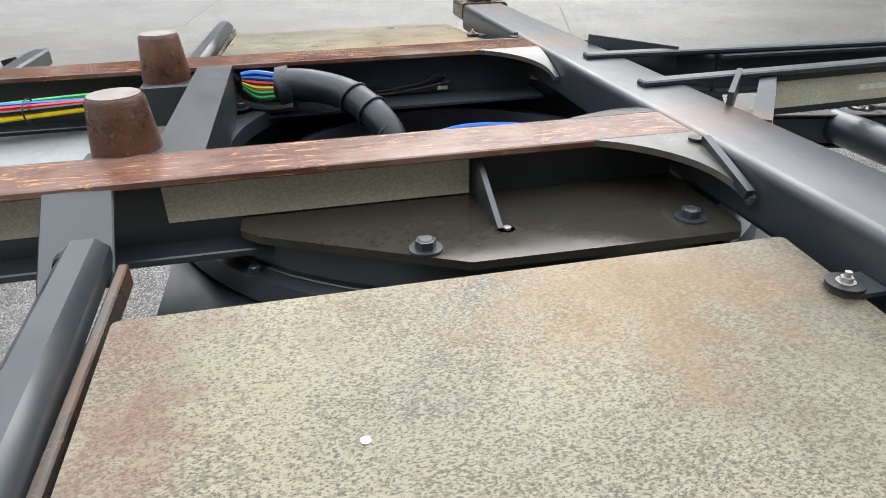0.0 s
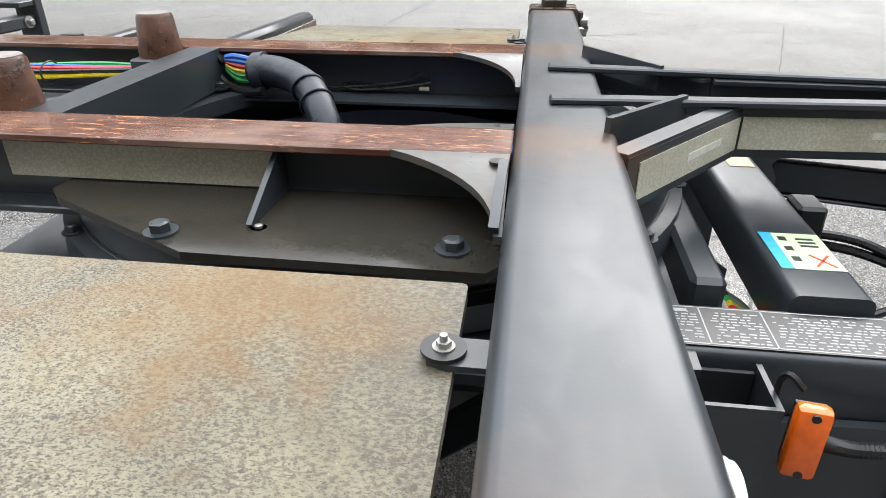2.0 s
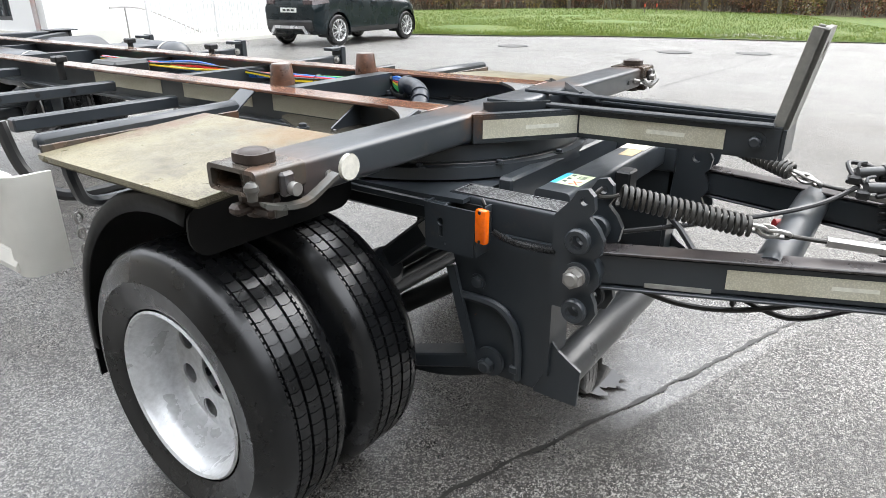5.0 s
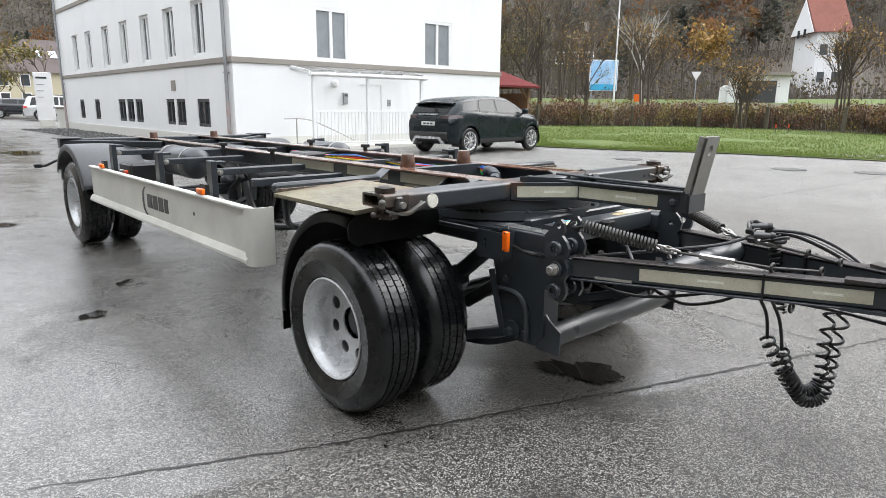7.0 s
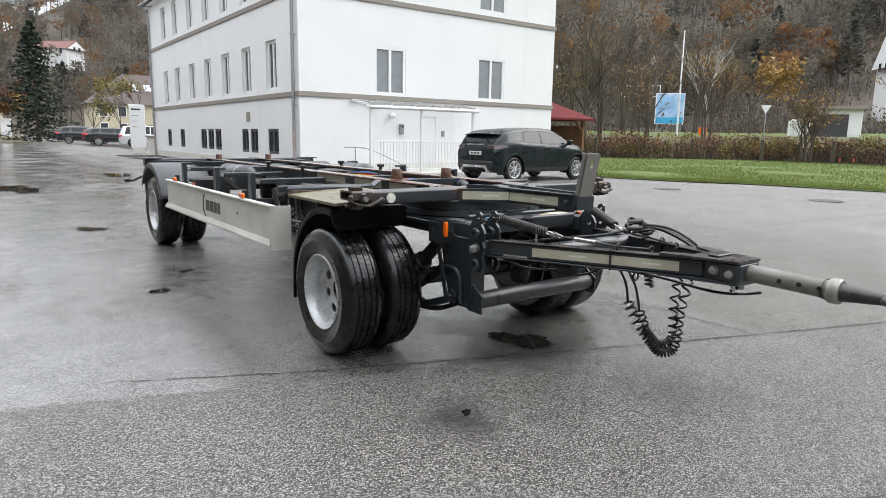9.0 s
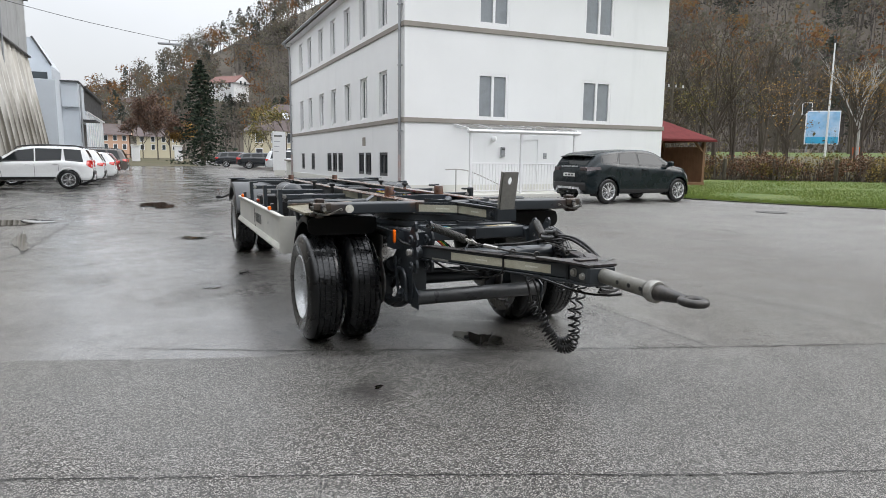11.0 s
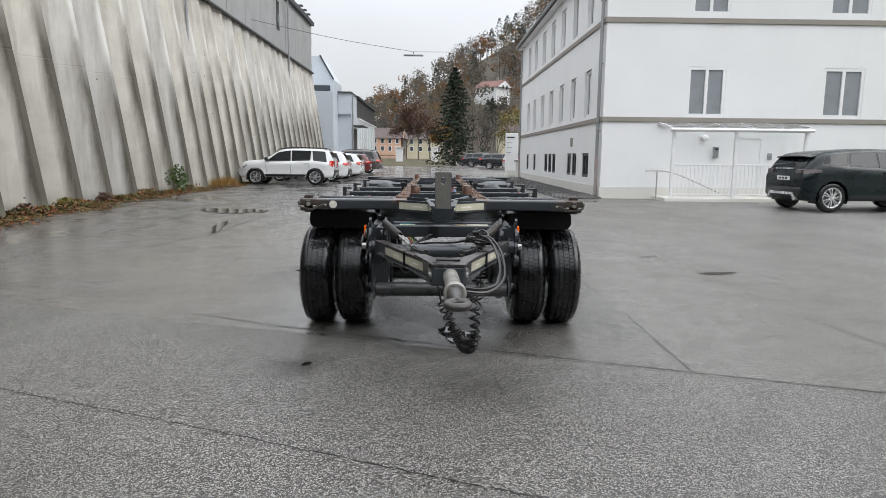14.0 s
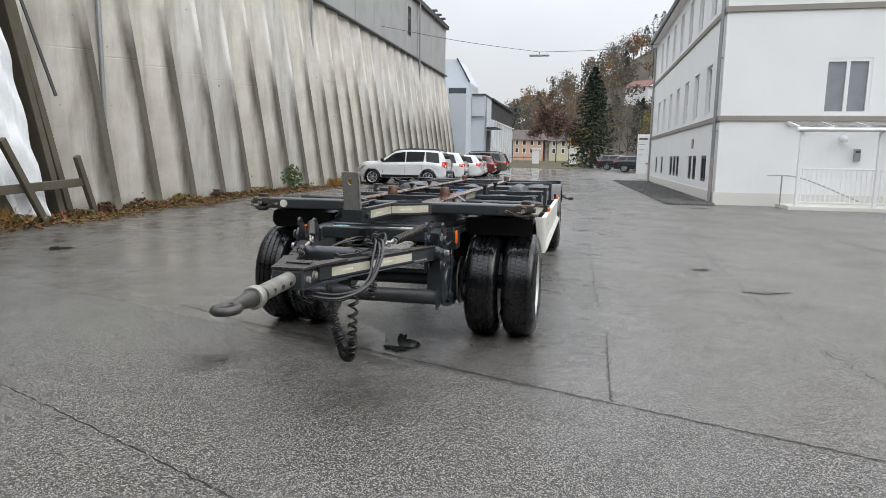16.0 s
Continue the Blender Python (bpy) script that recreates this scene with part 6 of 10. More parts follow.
for i, (x, y, h, k) in enumerate(((25.6, 26.5, 5.5, 0), (27.3, 29, 7, 0), (30, 29.5, 8.5, 1), (32.5, 28.5, 9.5, 0), (35.5, 29, 9, 1), (38, 26.5, 8, 2), (30.5, 33, 11, 0), (40.5, 23.5, 6.5, 2),
                                  (43, 33, 10, 0), (36, 37, 12, 0), (44, 40, 12, 0), (27, 36, 11, 0), (24, 31, 8, 1), (22.5, 34, 10, 0), (39.5, 10.2, 5.2, 2), (38.3, 6.2, 6.6, 0), (37.6, 3.2, 7, 0), (38.5, 15.5, 4.6, 2), (37, -1, 6.5, 0), (50, 37, 11, 0), (54, 33, 9, 2))):
    tree("bare_tree", ("bare grey-brown tree with fine twigs", "bare tree with some olive-yellow leaves", "shrubby tree with sparse golden leaves")[k], (x, y, 0.25 if x < 39 else 1.4), h * 1.12, 40 + i, 0.42, 4, 3,
         (BROWNLEAF, OLIVE, GOLD)[k], (500, 1500, 1000)[k], 0.06, stems=7 if x > 36 and y < 16 else (4 if h < 7 else 3))
tree("autumn_tree", "broad tree in full golden autumn leaf", (55.7, 28.5, 2.0), 9.5, 91, 0.6, 4, 3, GOLD, 1300, 0.15)
tree("birch_tree", "slender bare birch with pale bark", (46, 27, 1.5), 10, 93, 0.35, 4, 3, None, 0, 0.1, PALEBARK)
for i, (x, y, h) in enumerate(((-4.0, 88, 8.2), (-0.6, 92, 8.8), (-2.2, 84, 7.6))):
    tree("red_leaved_tree", "round tree with rust-red leaves behind the gate", (x, y, ground_z(x, y)), h, 60 + i, 0.62, 4, 3, REDLEAF, 4200, 0.12)
tree("yellow_tree", "small bright yellow autumn tree", (1.2, 98, 0.4), 7.5, 70, 0.6, 4, 3, GOLD, 3000, 0.22)
for i, (x, y, h) in enumerate(((6.5, 74, 8), (8.2, 78, 8.5), (9.5, 70, 6.5), (12, 74, 8))):
    tree("bare_tree", "bare tree beside the parked cars", (x, y, 0.4), h, 75 + i, 0.45, 4, 3, OLIVE if i % 2 else None, 700, 0.14)


def spruce(x, y, h, rad, seed):
    r = np.random.default_rng(seed)
    t = thing("spruce_tree", "tall dark green spruce behind the parked cars", "tree", pose(x, y, 0.4))
    part("trunk", rod(bmesh.new(), (0, 0, -0.2), (0, 0, h), 0.22, 0.02, 8), BARK, t)
    cs = []
    for k in range(27):
        f = 0.05 + 0.94 * k / 26
        for a in np.arange(0, 6.28, 6.28 / 8) + r.uniform(0, 1):
            ln = rad * (1 - f) ** 0.8 * r.uniform(0.45, 1.2) + 0.15
            m = 34
            s = r.uniform(0.05, 1, m) ** 0.7
            a0 = a + r.normal(0, 0.12)
            px = np.cos(a0 + r.normal(0, 0.10, m)) * ln * s
            py = np.sin(a0 + r.normal(0, 0.10, m)) * ln * s
            pz = f * h - 0.42 * ln * s + 0.22 * ln * s * s + r.normal(0, 0.05, m) - r.exponential(0.1, m) * s
            cs.append(np.stack((px, py, pz), 1))
    tris_mesh("crown", leaf_corners(r, np.concatenate(cs), 0.17, 0.35), leaves("spruce_needles", [(0, (0.010, 0.018, 0.012)), (0.7, (0.028, 0.042, 0.026)), (1, (0.055, 0.07, 0.04))], 0.75), 4, parent=t)


spruce(2.4, 71.3, 11.4, 4.0, 7)


def bushes(name, label, spots, leaf, n, size, seed):
    r = np.random.default_rng(seed)
    cs = []
    for x, y, z, rx, rz in spots:
        c = in_ball(r, n, 0.3) * np.array((rx, rx, rz)) + np.array((x, y, z + rz * 0.75))
        cs.append(c[c[:, 2] > z])
    tris_mesh(name, leaf_corners(r, np.concatenate(cs), size), leaf, 4, label, "bushes")


DRYLEAF = leaves("dry_brown_leaves", [(0, (0.055, 0.033, 0.022)), (0.5, (0.14, 0.08, 0.045)), (0.8, (0.18, 0.11, 0.055)), (1, (0.20, 0.055, 0.035))])
YELLOWLEAF = leaves("yellow_hedge_leaves", [(0, (0.09, 0.07, 0.025)), (0.6, (0.20, 0.15, 0.04)), (1, (0.36, 0.25, 0.06))])


def hedge():
    r = random.Random(12)
    line = curve_pts([(*p, 0) for p in LAWNBACK], 14)
    a, b, c = [], [], []
    for i, p in enumerate(line):
        for k in range(3):
            q = (p.x + r.uniform(0.2, 3.2), p.y + r.uniform(-0.6, 1.2), ground_z(p.x, p.y) + 0.15 + 0.3 * k, r.uniform(0.55, 1.0), r.uniform(0.45, 0.8))
            (a, b, c)[r.choice((0, 0, 0, 1, 1, 2))].append(q)
    bushes("hedge_brown", "dry red-brown hedge foliage along the lawn", a, DRYLEAF, 330, 0.06, 1)
    bushes("hedge_olive", "olive-yellow hedge foliage along the lawn", b, YELLOWLEAF, 280, 0.06, 2)
    bushes("hedge_green", "olive green foliage in the hedge", c, OLIVE, 220, 0.06, 3)
    stems = []
    rn = np.random.default_rng(5)
    for p in line:
        for k in range(44):
            s = np.array((p.x + rn.uniform(0, 2.5), p.y + rn.uniform(-1, 1), 0.2))
            d = np.array((rn.normal(0, 0.25), rn.normal(0, 0.25), rn.uniform(0.8, 2.1)))
            o = np.array((rn.normal(), rn.normal(), 0)) * 0.012
            stems += [s - o, s + o, s + d]
    tris_mesh("hedge_twigs", np.array(stems), BARK, 3, "bare upright twigs in the hedge", "bushes")


hedge()


def weeds():
    """Weeds and fallen leaves along the foot of the concrete hall."""
    r = np.random.default_rng(31)
    n = 11000
    y = 3.0 + 22 * r.uniform(0, 1, n) ** 1.3
    x = -8.75 + 0.3 * r.normal(0, 1, n) - 0.2 * np.sin(y * 1.7)
    z = 0.0138 * np.clip(y - 1, 0, 11.5) + 0.02 + 0.05 * r.uniform(0, 1, n)
    tris_mesh("fallen_leaves", leaf_corners(r, np.stack((x, y, z), 1), 0.042, 0.5), leaves("fallen_leaf_colours", [(0, (0.06, 0.035, 0.02)), (0.5, (0.14, 0.08, 0.03)), (0.8, (0.10, 0.11, 0.03)), (1, (0.32, 0.06, 0.03))]), 4, "fallen brown leaves and low weeds at the wall foot", "leaves")
    n = 9000
    y = 3.2 + 15 * r.uniform(0, 1, n) ** 1.2
    lush = 0.5 + 0.5 * np.sin(y * 2.3) * np.sin(y * 0.9 + 1)
    x = -9.0 + 0.16 * r.normal(0, 1, n) + 0.12 * lush
    z = 0.0138 * np.clip(y - 1, 0, 11.5) + (0.04 + 0.24 * lush) * r.uniform(0, 1, n)
    tris_mesh("low_weeds", leaf_corners(r, np.stack((x, y, z), 1), 0.035), leaves("weed_colours", [(0, (0.04, 0.05, 0.016)), (0.4, (0.09, 0.10, 0.03)), (0.6, (0.12, 0.07, 0.03)), (0.85, (0.22, 0.05, 0.035)), (1, (0.30, 0.20, 0.05))]), 4, "low red and green weeds along the wall foot", "weeds")
    for yy, col, lb, k in ((4.6, GOLD, "tuft of yellow dry grass at the wall", 2), (7.4, REDLEAF, "low red-leaved weed at the wall", 0), (8.6, REDLEAF, "low red-leaved weed at the wall", 0), (12.0, REDLEAF, "low red-leaved weed at the wall", 0), (17.0, GREENLEAF, "green shrub growing at the wall foot", 1), (10.2, OLIVE, "small yellowish weed at the wall", 0), (22.6, GOLD, "dry ochre grass tuft at the wall", 2), (21.2, GOLD, "dry ochre grass tuft at the wall", 2)):
        t = thing("weed" if k == 0 else ("shrub" if k == 1 else "grass_tuft"), lb, "plant", pose(-9.0, yy, ground_z(0, yy)))
        m = 500 if k == 1 else 260
        if k == 2:
            m = 420
            b = np.stack((r.normal(0, 0.14, m), r.normal(0, 0.22, m), np.zeros(m)), 1)
            d = np.stack((r.normal(0, 0.16, m), r.normal(0, 0.16, m), r.uniform(0.2, 0.5, m)), 1)
            o = np.stack((r.normal(0, 0.008, m), r.normal(0, 0.008, m), np.zeros(m)), 1)
            tris_mesh("foliage", np.stack((b - o, b + o, b + d), 1).reshape(-1, 3), col, 3, parent=t)
        else:
            s = (0.35, 0.6, 0.55) if k == 1 else (0.18, 0.3, 0.16)
            c = in_ball(r, m) * np.array(s) + np.array((0, 0, s[2] * 0.8))
            tris_mesh("foliage", leaf_corners(r, c[c[:, 2] > 0], 0.05), col, 4, parent=t)
            bm = bmesh.new()
            for q in range(7):
                rod(bm, (0, 0, -0.03), (r.normal(0, s[0] * 0.6), r.normal(0, s[1] * 0.6), s[2] * 1.3), 0.008, 0.003, 5)
            part("stems", bm, BARK, t)


weeds()


# ---- swap-body trailer ----
TR = thing("swap_body_trailer", "dark grey two-axle swap-body trailer with drawbar, standing on wet asphalt", "trailer")
ZT = 1.145          # top of rails and beams
AXF, AXR = 0.36, 5.30


def rhs(name, x0, x1, y0, y1, z0, z1, r, mat, label="", axis="x"):
    """A hollow section with rounded corners."""
    bm = bmesh.new()
    if axis == "x":
        m, ln, out = plane_of((x0, 0, 0), (0, 1, 0), (0, 0, 1)), x1 - x0, rounded(y0, z0, y1, z1, r)
    else:
        m, ln, out = plane_of((0, y1, 0), (1, 0, 0), (0, 0, 1)), y1 - y0, rounded(x0, z0, x1, z1, r)
    plate(bm, out, ln, m)
    return part(name, bm, mat, TR, label, smooth=40)


def front_beam():
    b = rhs("front_beam", -1.055, 1.055, -0.066, 0.082, 1.058, ZT, 0.016, PAINT, "dark grey box-section front crossbeam, wet")
    for s in (-1, 1):
        # twist-lock housing at the beam's end
        part("lock_housing", plate(bmesh.new(), rounded(-0.078, 1.090, 0.085, ZT + 0.004, 0.012), 0.135, plane_of((min(s * 1.056, s * 1.191), 0, 0), (0, 1, 0), (0, 0, 1)),
             [rounded(-0.066, 1.099, 0.073, ZT - 0.006, 0.008)]), RUSTPAINT, TR, "rust-stained open lock housing", smooth=40)
        bm = bmesh.new()
        plate(bm, rounded(-0.037, -0.042, 0.037, 0.042, 0.022, 6), 0.02, Matrix.Translation((s * 1.128, 0.002, ZT + 0.006)))
        cap = part("twist_lock", bm, DARKRUST, TR, "rusty twist-lock head", smooth=40)
        part("lock_crown", lathe(bmesh.new(), [(0.0, 0.009), (0.018, 0.0085), (0.03, 0.005), (0.035, 0.0)], Matrix.Translation((s * 1.128, 0.002, ZT + 0.0255)), 24), DARKRUST, cap, smooth=60)
        part("lock_stem", rod(bmesh.new(), (s * 1.128, 0, 1.03), (s * 1.128, 0, ZT + 0.004), 0.03, 0.036, 20), DARKRUST, cap)
        part("stem_collar", rod(bmesh.new(), (s * 1.15, -0.02, 1.1), (s * 1.15, -0.02, 1.135), 0.022, 0.028, 20), RUSTPAINT, cap, "grey-brown stem in the housing")
        bm = bmesh.new()
        box(bm, (s * 1.14 - 0.062, -0.018, 1.042), (s * 1.14 + 0.062, 0.018, 1.068), 0.008)
        box(bm, (s * 1.14 - 0.018, -0.07, 1.034), (s * 1.14 + 0.018, 0.045, 1.062), 0.008)
        rod(bm, (s * 1.14, 0, 1.06), (s * 1.14, 0, 1.09), 0.034, seg=16)
        part("wing_nut", bm, DARKRUST, cap, "rusty wing nut under the housing", smooth=0)
        bm = bmesh.new()
        box(bm, (s * 1.12 - 0.018, -0.098, 1.085), (s * 1.12 + 0.018, -0.079, 1.138), 0.006)
        part("latch_block", bm, PAINT, cap, smooth=0)
        part("latch_pin", rod(bmesh.new(), (s * 1.115, -0.09, 1.103), (s * 1.115, -0.115, 1.102), 0.0145, seg=18), ZINC, cap, "bright steel latch pin")
        kn = Matrix.Translation((s * 1.198, -0.07, 1.116))
        part("clamp_ball", lathe(bmesh.new(), [(0.0, 0.015), (0.009, 0.013), (0.015, 0.005), (0.016, -0.004), (0.011, -0.013), (0.011, -0.026), (0.0, -0.026)], kn, 18), WORNPAINT, cap)
        # handle of the lock
        bm = bmesh.new()
        prev = None
        for x, z in ((1.195, 1.088), (1.16, 1.076), (1.12, 1.068), (1.09, 1.066), (1.065, 1.071), (1.04, 1.082), (1.0, 1.101), (0.985, 1.106)):
            row = [bm.verts.new((s * x, y, z + dz)) for y, dz in ((-0.109, -0.010), (-0.087, -0.006), (-0.087, 0.003), (-0.109, 0.0))]
            if prev:
                for k in range(4):
                    bm.faces.new((prev[k], prev[(k + 1) % 4], row[(k + 1) % 4], row[k]))
            else:
                bm.faces.new(row)
            prev = row
        bm.faces.new(prev)
        part("lock_handle", bm, WORNPAINT, cap, "bent flat lock handle", smooth=0)
        part("handle_tab", boxed((s * 1.145 - 0.016, -0.094, 1.045), (s * 1.145 + 0.016, -0.087, 1.068), 0.002), WORNPAINT, cap, smooth=0)
        hexbolt(cap, (s * 0.978, -0.067, 1.096), (0, -1, 0), 0.007, 0.022, ZINC)
    d = part("reflector", rod(bmesh.new(), (-0.912, -0.066, 1.1), (-0.912, -0.0745, 1.1), 0.031, seg=36), WHITEREF, TR, "round white reflector")
    part("reflector", rod(bmesh.new(), (0.907, -0.066, 1.094), (0.907, -0.07, 1.094), 0.01, seg=16), BLACK, TR, "small dark plug hole")
    part("reflector_rim", lathe(bmesh.new(), [(0.031, 0), (0.033, 0.004), (0.033, 0.0)], plane_of((-0.912, -0.066, 1.1), (1, 0, 0), (0, 0, 1)), 36, True), WHITEREF, d)


front_beam()


def rail(s):
    """One long I-section rail; s is its side."""
    y0, y1 = 0.083, 5.95
    t = part("main_rail", boxed((s * 0.345 - 0.008, y0, 1.03), (s * 0.345 + 0.008, y1, ZT - 0.012)), PAINT, TR, "long I-section rail, dark grey with rusty worn top", smooth=0)
    part("top_flange", boxed((s * 0.345 - 0.055, y0, ZT - 0.012), (s * 0.345 + 0.055, y1, ZT), 0.002), RUSTTOP, t, "worn red-brown wet top flange", smooth=0)
    part("bottom_flange", boxed((s * 0.345 - 0.055, y0, 1.018), (s * 0.345 + 0.055, y1, 1.03), 0.002), PAINT, t, smooth=0)
    x = s * (0.345 + 0.0085)
    for a, b in ((0.425, 0.865), (0.99, 1.45), (1.62, 2.2)):
        tp = part("reflective_strip", boxed((x, a, 1.062), (x + s * 0.002, b, 1.122)), TAPE, t, "dirty pale reflective strip", smooth=0)
    part("stiffener", plate(bmesh.new(), [(0, 1.06), (0.135, 1.06), (0.14, 1.066), (0.01, 1.132), (0, 1.132)], 0.008,
         plane_of((s * 0.353, 0.412, 0), (s, 0, 0), (0, 0, 1))), PAINT, t, "triangular stiffener plate", smooth=0)
    # curved corner plates between rail and beam, on both sides of the rail
    for x0, dx in ((0.40, 0.165), (0.29, -0.15)):
        bm = bmesh.new()
        top, low = [], []
        for k in range(13):
            u = k / 12
            x = x0 + dx * u
            y = 0.094 + 0.15 * (1 - u) ** 2.2
            z = ZT - 0.040 * u ** 1.5
            top.append((bm.verts.new((s * x, 0.084, z)), bm.verts.new((s * x, y, z))))
            low.append((bm.verts.new((s * x, 0.084, z - 0.01)), bm.verts.new((s * x, y, z - 0.01))))
        for k in range(12):
            bm.faces.new((top[k][0], top[k][1], top[k + 1][1], top[k + 1][0]))
            bm.faces.new((low[k][0], low[k + 1][0], low[k + 1][1], low[k][1]))
            bm.faces.new((top[k][1], low[k][1], low[k + 1][1], top[k + 1][1]))
            bm.faces.new((top[k][0], top[k + 1][0], low[k + 1][0], low[k][0]))
        bm.faces.new((top[-1][0], top[-1][1], low[-1][1], low[-1][0]))
        bm.faces.new((top[0][0], low[0][0], low[0][1], top[0][1]))
        part("corner_plate", bm, WORNPAINT, t, "curved rusty corner gusset", smooth=0)
    part("plate_hole", rod(bmesh.new(), (s * 0.43, 0.098, ZT - 0.003), (s * 0.43, 0.098, ZT + 0.0012), 0.011, seg=12), BLACK, t, "dark drilled hole")
    part("corner_rib", bar(bmesh.new(), (s * 0.44, 0.090, ZT + 0.001), (s * 0.562, 0.094, ZT - 0.036), 0.012, 0.014), PAINT, t, smooth=0)
    # bolted plate of the turntable under the rail
    outer = [(s * 0.352, 0.084), (s * 0.545, 0.084), (s * 0.57, 0.10), (s * 0.565, 0.475), (s * 0.425, 0.74), (s * 0.40, 0.765), (s * 0.352, 0.765)]
    p = part("turntable_flange", plate(bmesh.new(), outer[::s], 0.012, Matrix.Translation((0, 0, 1.048))), FLANGE, TR, "brown-grey wet bolted flange plate", smooth=0)
    for y in (0.145, 0.525):
        hexbolt(p, (s * 0.517, y, 1.06), (0, 0, 1), 0.014, 0.013, PAINT)
    hexbolt(p, (s * 0.487, 0.405, 1.059), (0, 0, 1), 0.006, 0.004, ZINC, 1.8, "weld_bead")
    return t


rails = [rail(s) for s in (-1, 1)]


def stump(x, y, h=0.09, r0=0.05, r1=0.041, mat=None):
    p = part("guide_stump", lathe(bmesh.new(), [(0.0, h), (r1 - 0.004, h), (r1, h - 0.006), (r0, 0.006), (r0, -0.06), (0, -0.06)], pose(x, y, ZT - 0.012), 28), mat or STUMPRUST, TR, "rusty conical guide stump with worn top", smooth=40)
    part("stump_top", rod(bmesh.new(), (x, y, ZT - 0.012 + h), (x, y, ZT - 0.0105 + h), r1 - 0.005, seg=28), STUMPTOP, p, "bright worn top")
    return p


for s in (-1, 1):
    stump(-0.25, 0.922) if s < 0 else stump(0.265, 0.945)
    part("stump_socket", boxed((s * 0.26 - 0.055, 0.885, 1.04), (s * 0.26 + 0.055, 0.995, ZT - 0.018), 0.004), PAINT, TR, smooth=0)
    stump(s * 0.345, 5.30, 0.075, 0.042, 0.04, RUST)
    for y in (2.35, 3.25):
        bm = bmesh.new()
        rod(bm, (s * 0.44, y, 1.08), (s * 0.44, y, 1.185), 0.018)
        box(bm, (s * 0.44 - 0.03, y - 0.03, 1.165), (s * 0.44 + 0.03, y + 0.03, 1.195), 0.006)
        part("stop_pin", bm, BLACK, TR, "small dark stop pin", smooth=0)


def crossmember(y, z1=ZT, h=0.09, w=0.075, x=0.336):
    bm = bmesh.new()
    prof = [(-w / 2, z1 - h), (-w / 2, z1), (w / 2, z1), (w / 2, z1 - 0.008), (-w / 2 + 0.008, z1 - 0.008), (-w / 2 + 0.008, z1 - h)]
    plate(bm, prof, 2 * x, plane_of((-x, y, 0), (0, 1, 0), (0, 0, 1)))
    return part("crossmember", bm, PAINT, TR, "folded steel crossmember", smooth=0)


crossmember(0.845, ZT - 0.002)
for y in (1.75, 2.65, 3.55, 4.45, 5.2):
    crossmember(y, ZT - 0.03, 0.08)


def outrigger(s, y, x1, z=1.10, up=True, foot=0.93):
    """Arm from the rail out to the side, with an upright at its end."""
    a = part("outrigger", boxed((min(s * 0.40, s * x1), y - 0.03, z - 0.045), (max(s * 0.40, s * x1), y + 0.03, z), 0.006), PAINT, TR, "square steel side arm", smooth=0)
    part("upright", boxed((s * x1 - 0.012, y - 0.045, foot), (s * x1 + 0.028, y + 0.045, z + (0.055 if up else 0.0)), 0.004), PAINT, a, smooth=0)
    if up:
        part("lip", boxed((min(s * (x1 - 0.09), s * x1), y - 0.04, z + 0.03), (max(s * (x1 - 0.09), s * x1), y + 0.04, z + 0.05), 0.003), PAINT, a, smooth=0)
    for k in range(3):
        part("hole", rod(bmesh.new(), (s * (0.6 + 0.15 * k), y - 0.0312, z - 0.022), (s * (0.6 + 0.15 * k), y - 0.0325, z - 0.022), 0.011, seg=12), BLACK, a, "dark drilled hole")
    hexbolt(a, (s * (x1 - 0.05), y - 0.031, z - 0.022), (0, -1, 0), 0.014, 0.014, ZINC)
    return a


for s in (-1, 1):
    for y in (1.95, 2.95, 4.15):
        outrigger(s, y, 1.10)


